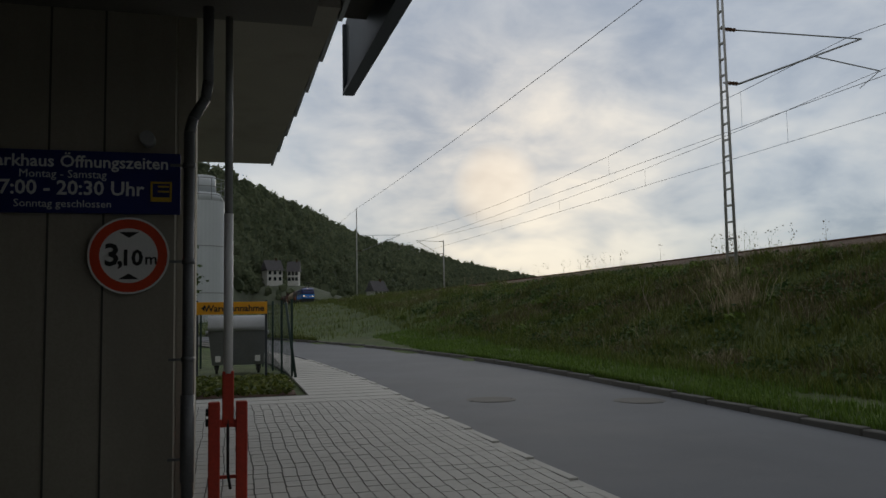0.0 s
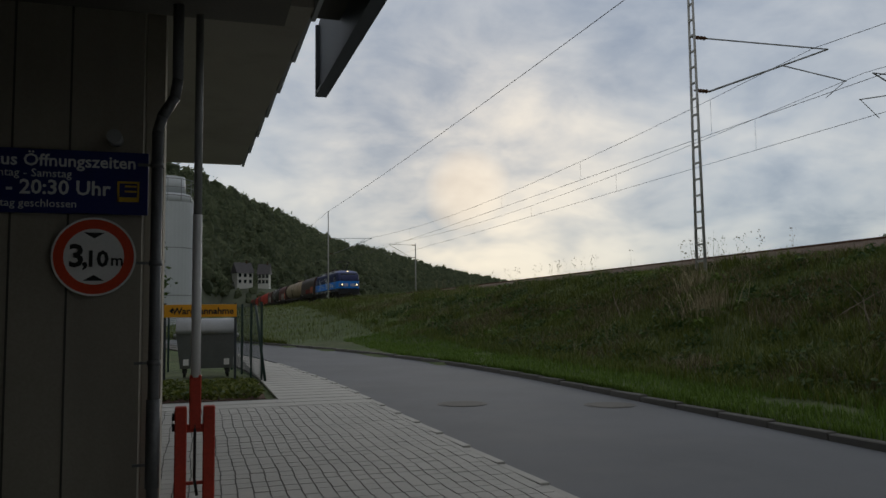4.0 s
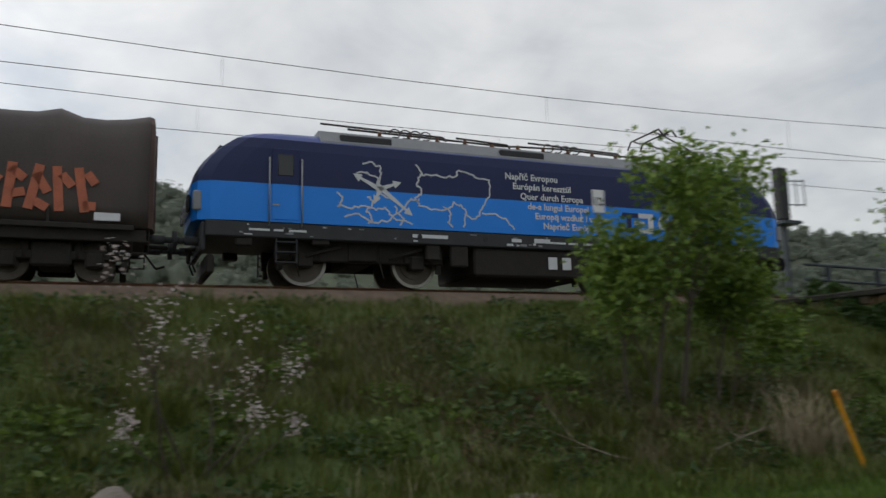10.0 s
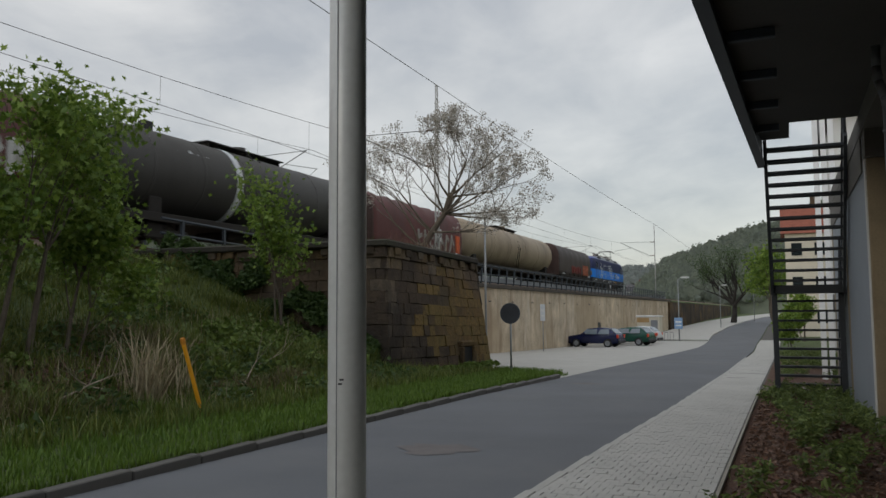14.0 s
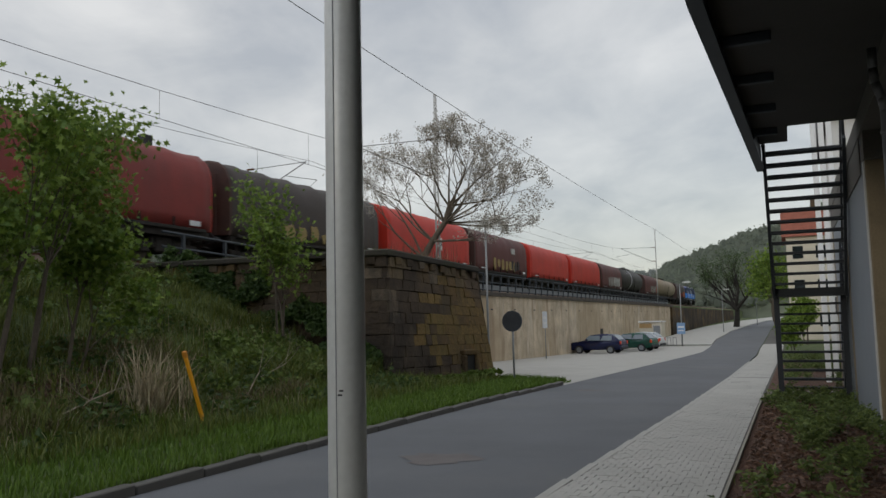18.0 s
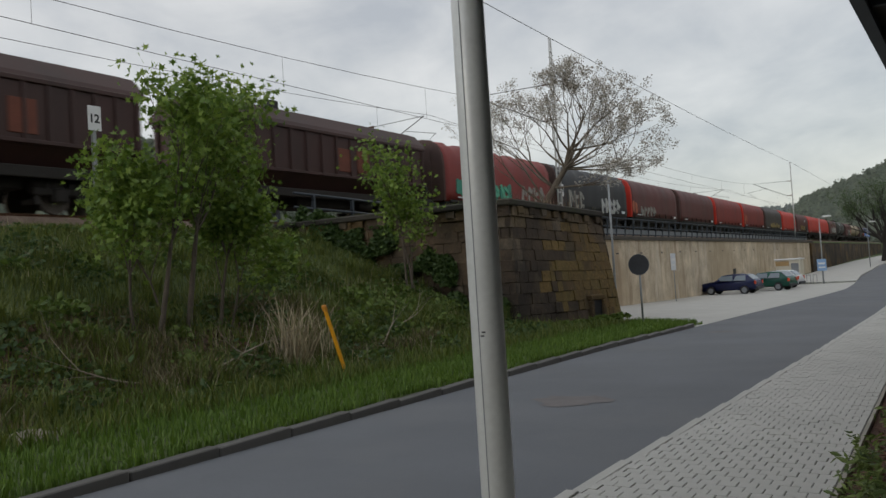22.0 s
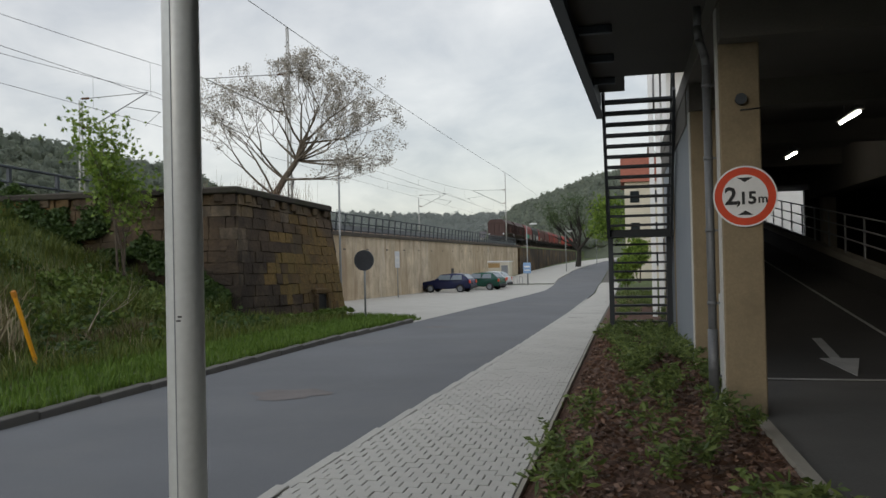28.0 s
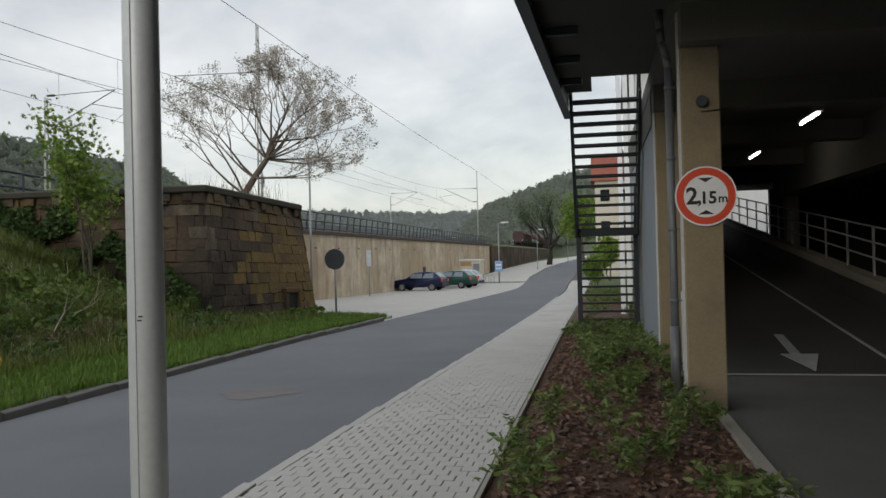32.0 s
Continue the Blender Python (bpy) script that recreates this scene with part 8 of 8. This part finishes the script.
bed = np.concatenate(bed); bed[:, 2] = np.maximum(bed[:, 2], [road_z(y) + 0.02 for y in bed[:, 1]])
stuff("bed_shrubs", leaves_mesh("bed_shrubs", bed, 0.026, L_BED, r, 0.5, 3.0), "low feathery ground-cover shrubs in the mulched bed", "shrubs")
ch = np.stack([r.uniform(-0.35, 1.42, 14000), r.uniform(-18, -3.2, 14000), np.zeros(14000)], 1); ch[:, 2] = [road_z(y) + r.uniform(0.006, 0.03) for y in ch[:, 1]]
stuff("bark_mulch", leaves_mesh("bark_mulch", ch, 0.03, L_MULCH, r, 0.85, 2.2), "reddish brown bark chips covering the bed", "mulch")

# boulders, yellow marker
def boulder(x, y, z, s, seed, label):
    bm = B(); bmesh.ops.create_icosphere(bm, subdivisions=3, radius=1)
    for v in bm.verts:
        k = 1 + 0.28 * noise.noise(v.co * 1.1 + Vector((seed, 0, 0))) + 0.1 * noise.noise(v.co * 3 + Vector((0, seed, 0)))
        v.co = Vector((v.co.x * s[0], v.co.y * s[1], v.co.z * s[2])) * k
    for f in bm.faces:
        f.smooth = True
    solid("boulder", bm, M_ROCK, label, "boulder", "boulders", at=pose(x, y, z))


M_ROCK = material("mossy_rock", (0.22, 0.19, 0.155), 0.95, var=0.3, scale=3, fine=30, bump=0.6, dist=0.02, stain=(0.07, 0.08, 0.03), stain_scale=2.0, stain_amount=0.6)
boulder(9.15, 0.45, 0.15, (0.38, 0.36, 0.42), 1, "grey upright boulder on the verge")
boulder(9.3, 4.3, -0.06, (0.4, 0.5, 0.34), 2, "rounded sandstone boulder on the verge")
boulder(9.7, 8.6, 0.15, (0.3, 0.42, 0.2), 3, "flat pale boulder low on the bank")
boulder(9.0, -3.9, 0.02, (0.35, 0.62, 0.2), 4, "flat mossy boulder sunk in the grass")
mk = thing("marker_post", "leaning yellow marker post in the verge grass", "marker post", at=pose(9.15, -9.18, 0.1, -20, 2, 0))
bm = B(); bx(bm, -0.024, 0.024, -0.024, 0.024, -0.2, 1.09, 0.005); part("post", bm, M_YELLOW, mk)
bm = B(); bx(bm, -0.031, 0.031, -0.031, 0.031, 1.09, 1.19, 0.008); part("cap", bm, material("ochre_cap", (0.55, 0.22, 0.02), 0.6), mk)

# ---- yard beyond the entrance ----
bm = B(); loft(bm, [[(-0.75, y, 0.16), (b_, y, 0.16), (b_, y, 0.0), (-0.75, y, 0.0)] for y, b_ in ((14.2, 1.15), (17.6, 1.3))]); solid("planting_strip", bm, M_SOIL, "strip of dark soil with weeds beside the bin", "soil", kind="structure")
r = np.random.default_rng(90); q = np.stack([r.uniform(-0.7, 1.15, 2600), r.uniform(14.3, 17.5, 2600), r.uniform(0.16, 0.30, 2600)], 1)
stuff("strip_weeds", leaves_mesh("strip_weeds", q, 0.07, L_ROUGH, r, 0.5), "sparse weeds on the soil strip", "weeds")
bin_ = thing("waste_container", "large grey wheeled waste container with a rounded lid", "waste container", at=pose(0.22, 19.8, 0.2))
bm = B(); loft(bm, [[(-0.58, -0.45, 0.2), (0.58, -0.45, 0.2), (0.58, 0.45, 0.2), (-0.58, 0.45, 0.2)], [(-0.67, -0.53, 1.0), (0.67, -0.53, 1.0), (0.67, 0.53, 1.0), (-0.67, 0.53, 1.0)]]); part("tub", bm, material("galvanised_bin", (0.16, 0.17, 0.175), 0.5, metal=0.5, var=0.15, scale=3, fine=30), bin_)
bm = B(); loft(bm, [[(x, 0.56 * math.cos(a), 1.0 + 0.36 * math.sin(a)) for a in np.linspace(0, math.pi, 12)] for x in (-0.68, 0.68)], smooth=True); part("lid", bm, M_GALV, bin_, "pale rounded metal lid")
for x in (-0.66, 0.66):
    bm = B(); tube(bm, (x - 0.08, 0, 0.95), (x + 0.08, 0, 0.95), 0.05, 0.05, 10); part("trunnion", bm, M_GALV, bin_)
for x in (-0.48, 0.48):
    for y in (-0.36, 0.36):
        bm = B(); tube(bm, (x - 0.03, y, 0.09), (x + 0.03, y, 0.09), 0.09, 0.09, 14); bx(bm, x - 0.05, x + 0.05, y - 0.03, y + 0.03, 0.1, 0.22); part("castor", bm, M_BLACK, bin_)
for x in (-0.45, 0.45):
    bm = B(); bx(bm, x - 0.06, x + 0.06, -0.50, -0.47, 0.28, 0.42); part("reflector_plate", bm, M_WHITE, bin_)
sg = thing("delivery_sign", "yellow delivery sign with dark lettering on a steel frame", "sign", at=pose(0.075, 17.3, 0.17))
for x in (-0.70, 0.70):
    bm = B(); bx(bm, x - 0.025, x + 0.025, -0.02, 0.02, 0, 1.7); part("post", bm, M_DARKSTEEL, sg)
bm = B(); bx(bm, -0.72, 0.72, -0.05, -0.02, 1.41, 1.67, 0.004); part("panel", bm, M_YELLOW, sg)
placed_text(sg, "Warenannahme", 0.19, M_BLACK, right=0.66, y=-0.054, z=1.475, bold=0.004)
bm = B(); loft(bm, [[(-0.62, e, 1.54), (-0.55, e, 1.60), (-0.55, e, 1.48)] for e in (-0.056, -0.05)]); part("arrow_mark", bm, M_BLACK, sg)
M_GREENF = material("green_fence", (0.012, 0.035, 0.028), 0.6, var=0.2)
fence = thing("mesh_fence", "dark green wire mesh fence with a braced corner post", "fence", at=pose(0, 0, 0.18))
for x, y in ((1.36, 17.9), (1.22, 19.2), (1.08, 20.5), (0.9, 22.0), (-0.7, 22.0), (-2.4, 22.0)):
    bm = B(); bx(bm, x - 0.025, x + 0.025, y - 0.025, y + 0.025, -0.2, 1.72); part("post", bm, M_GREENF, fence)
bm = B(); tube(bm, (1.25, 18.2, 1.65), (1.42, 17.6, -0.02), 0.03, 0.03, 8); part("brace", bm, M_GREENF, fence)
bm = B()
for i in range(40):
    f = i / 39
    tube(bm, (1.36 - 0.46 * f, 17.9 + 4.1 * f, 0.02), (1.36 - 0.46 * f, 17.9 + 4.1 * f, 1.65), 0.004, 0.004, 3, False)
for i in range(34):
    z = 0.03 + i * 0.05
    tube(bm, (1.36, 17.9, z), (0.9, 22.0, z), 0.003, 0.003, 3, False); tube(bm, (0.9, 22.0, z), (-2.4, 22.0, z), 0.003, 0.003, 3, False)
part("wire_mesh", bm, M_GREENF, fence)
silo = thing("silo", "tall pale grey silo with a railed top", "silo", at=pose(-2.1, 61.0, 0.3))
M_SILO = material("silo_white", (0.55, 0.58, 0.60), 0.5, var=0.06, scale=0.6, fine=10)
round_ = lambda r, z: [(r * math.cos(a), r * math.sin(a), z) for a in np.linspace(0, 2 * math.pi, 40, endpoint=False)]
bm = B(); loft(bm, [round_(1.85, -0.5), round_(1.85, 9.65)]); part("shell", bm, M_SILO, silo)
for z in (2.9, 6.3):
    bm = B(); loft(bm, [round_(1.87, z), round_(1.87, z + 0.06)]); part("shell_seam", bm, M_GALV, silo)
bm = B(); tube(bm, (0, 0, 9.65), (0, 0, 10.3), 1.85, 1.5, 36); tube(bm, (0, 0, 10.3), (0, 0, 11.6), 1.2, 1.15, 30); part("roof", bm, M_SILO, silo)
for z in (10.1, 10.7, 11.3):
    bm = B(); sweep(bm, [(1.8 * math.cos(a), 1.8 * math.sin(a), z) for a in np.linspace(0, 2 * math.pi, 25)], 0.03, 5); part("top_rail", bm, M_GALV, silo)
for a in np.linspace(0, 2 * math.pi, 12, endpoint=False):
    bm = B(); tube(bm, (1.8 * math.cos(a), 1.8 * math.sin(a), 9.7), (1.8 * math.cos(a), 1.8 * math.sin(a), 11.3), 0.025, 0.025, 5); part("rail_post", bm, M_GALV, silo)
bm = B(); bx(bm, -16, -3.0, 30, 48, 0, 3.4); solid("wall_store", bm, M_PLASTERW, "low white store building beyond the bin", "building", kind="structure")
house(15.7, 300, 13.5, 6, 5, 4.5, 20, M_PLASTERW, M_SLATE, "white house on the lower wooded slope", 2, 3, 4, 2)
house(23.6, 300, 13.5, 4, 4, 4, -15, M_PLASTERW, M_SLATE, "small white house on the lower slope", 2, 3, 4, 2)
house(54.9, 300, 5.5, 6, 5, 4.5, 25, M_PLASTERW, M_SLATE, "gabled white house beside the railway", 2, 3, 4, 3)
random.seed(40)
for k in range(16):
    x, y = random.uniform(46, 84) , random.uniform(-540, -450)
    house(x, y, 4 + (84 - x) * 0.12 + max(0, (-y - 450) * 0.09) + random.uniform(0, 3), random.uniform(9, 14), random.uniform(8, 10), random.uniform(6, 9), random.uniform(0, 90), random.choice((M_PLASTER, M_PLASTERW)), random.choice((M_TILE, M_SLATE)), "small plastered town house on the distant slope", 2, 3, 4)

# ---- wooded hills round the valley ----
# Valley haze is put into these crown colours, paler and greyer farther off.
L_WOOD = leaf_material("hazed_spring_wood_crown", (0.12, 0.15, 0.088), (0.205, 0.235, 0.135), 0.95, 0.5)
L_WOODM = leaf_material("hazed_ridge_wood_crown", (0.20, 0.23, 0.19), (0.25, 0.28, 0.215), 0.95, 0.6)
L_WOODF = leaf_material("hazed_grey_wood_crown", (0.27, 0.30, 0.285), (0.32, 0.345, 0.32), 0.95, 0.6)
M_WOODS = material("wooded_slope", (0.10, 0.115, 0.075), 0.95, var=0.4, scale=0.02, fine=0.2, bump=0)
ICO = B(); bmesh.ops.create_icosphere(ICO, subdivisions=1, radius=1)
IV = np.array([v.co[:] for v in ICO.verts]); IF = np.array([[v.index for v in f.verts] for f in ICO.faces]); ICO.free()


def hill(name, crest, foot, n_trees, size, seed, label, crown=L_WOOD):
    """A slope from the foot line up to the crest line, back down behind it, and its woods."""
    r = np.random.default_rng(seed)
    C, F = np.array(crest, float), np.array(foot, float)
    t = np.linspace(0, 1, 60); k = np.linspace(0, 1, len(C))
    CC = np.stack([np.interp(t, k, C[:, i]) for i in range(3)], 1); FF = np.stack([np.interp(t, k, F[:, i]) for i in range(3)], 1)
    bump_ = lambda a, b_: 2.5 * noise.noise((a * 9, b_ * 3, seed))
    bm = B()
    rings = []
    for s in np.linspace(0, 1, 14):
        e = s ** 0.8
        rings.append([tuple(FF[i] + (CC[i] - FF[i]) * np.array([s, s, e]) + np.array([0, 0, bump_(t[i], s)])) for i in range(60)])
    back = [tuple(CC[i] + (CC[i] - FF[i]) * np.array([0.8, 0.8, 0]) - np.array([0, 0, CC[i][2] * 0.9])) for i in range(60)]
    loft(bm, rings + [back], close=False, smooth=True)
    solid(name, bm, M_WOODS, label, "hill", kind="structure")
    tt, s = r.uniform(0, 1, n_trees), r.uniform(0.03, 1.0, n_trees) ** 0.8
    c = np.stack([np.interp(tt, k, C[:, i]) for i in range(3)], 1); f = np.stack([np.interp(tt, k, F[:, i]) for i in range(3)], 1)
    p = f + (c - f) * np.stack([s, s, s ** 0.8], 1)
    p[:, 2] += [bump_(a, b_) for a, b_ in zip(tt, s)]
    sz = size * r.uniform(0.55, 1.35, n_trees)[:, None]
    tall = np.concatenate([np.ones((n_trees, 2)), r.uniform(0.9, 1.6, (n_trees, 1))], 1)
    # a dense heart and a shell of loose leaf clumps for every crown
    V = (IV[None] * 0.62 * (sz * tall)[:, None, :] * (1.05 + 0.2 * r.normal(size=(n_trees, len(IV), 1))) + p[:, None, :] + np.array([0, 0, 0.5]) * sz[:, None, :]).reshape(-1, 3)
    Fc = (IF[None] + (np.arange(n_trees) * len(IV))[:, None, None]).reshape(-1, 3)
    dirs = r.normal(size=(n_trees, 24, 3)); dirs /= np.linalg.norm(dirs, axis=2)[:, :, None]
    L = (dirs * 0.85 * (sz * tall)[:, None, :] * r.uniform(0.75, 1.05, (n_trees, 24, 1)) + p[:, None, :] + np.array([0, 0, 0.5]) * sz[:, None, :]).reshape(-1, 3)
    tagged(part(name + "_foliage", leaves_mesh(name + "_foliage", L, size * 0.36, crown, r, long=1.2), None), "loose leaf clumps of the woods on the slope", "woods", kind="stuff")
    me = bpy.data.meshes.new(name + "_trees"); me.from_pydata(V.tolist(), [], Fc.tolist()); me.materials.append(crown)
    tagged(part(name + "_trees", me, None), "dense mixed woods in early leaf on the slope", "woods", kind="stuff")


hill("hill_upstream", [(-260, 150, 96), (-60, 300, 74), (6, 352, 57), (94, 600, 60), (255, 900, 61), (482, 1200, 53), (760, 1500, 30)], [(-60, 110, 2), (-12, 210, 3), (22, 330, 4), (90, 480, 4), (220, 720, 4), (420, 1000, 4), (700, 1350, 3)], 7000, 3.4, 1, "steep wooded hillside upstream")
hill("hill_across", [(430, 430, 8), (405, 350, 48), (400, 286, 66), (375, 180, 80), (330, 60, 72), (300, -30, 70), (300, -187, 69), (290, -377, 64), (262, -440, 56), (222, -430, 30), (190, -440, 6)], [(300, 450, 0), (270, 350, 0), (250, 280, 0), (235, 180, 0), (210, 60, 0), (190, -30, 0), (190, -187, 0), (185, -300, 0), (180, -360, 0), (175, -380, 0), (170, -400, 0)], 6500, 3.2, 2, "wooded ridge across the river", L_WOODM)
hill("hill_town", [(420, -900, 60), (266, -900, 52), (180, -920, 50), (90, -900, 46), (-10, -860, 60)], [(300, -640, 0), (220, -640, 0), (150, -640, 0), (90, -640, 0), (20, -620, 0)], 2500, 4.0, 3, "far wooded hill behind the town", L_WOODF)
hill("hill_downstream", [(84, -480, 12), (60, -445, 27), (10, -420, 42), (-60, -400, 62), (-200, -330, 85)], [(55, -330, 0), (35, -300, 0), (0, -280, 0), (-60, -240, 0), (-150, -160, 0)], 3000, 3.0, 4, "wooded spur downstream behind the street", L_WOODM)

# wooded knolls that carry the houses on the slope
for cx, cy, top, rad in ((19.5, 303, 12.4, 34), (54.9, 302, 3.4, 20)):
    bm = B(); loft(bm, [[(cx + rr * math.cos(a) * 1.3, cy + rr * math.sin(a), z) for a in np.linspace(0, 2 * math.pi, 24, endpoint=False)] for rr, z in ((rad, -1.5), (rad * 0.6, top * 0.55), (8.5, top - 0.3), (5.0, top))], smooth=True)
    solid("knoll", bm, M_WOODS, "low wooded knoll below the houses", "hill", kind="structure")
    r = np.random.default_rng(int(rad)); V, Fc = [], []
    for j in range(90):
        a = r.uniform(0, 2 * math.pi); rr = r.uniform(9.5, rad); zz = float(np.interp(rr, [5, 8.5, rad * 0.6, rad], [top, top - 0.3, top * 0.55, -1.5]))
        sz = r.uniform(0.9, 1.9)
        V.append(IV * (1 + 0.2 * r.normal(size=(len(IV), 1))) * np.array([sz, sz, sz * 1.2]) + np.array([cx + 1.3 * rr * math.cos(a), cy + rr * math.sin(a), zz + sz * 0.5])); Fc.append(IF + len(IV) * j)
    me = bpy.data.meshes.new("knoll_trees"); me.from_pydata(np.concatenate(V).tolist(), [], np.concatenate(Fc).tolist()); me.materials.append(L_WOOD)
    tagged(part("knoll_trees", me, None), "bushes and small trees round the houses on the slope", "woods", kind="stuff")

motions()
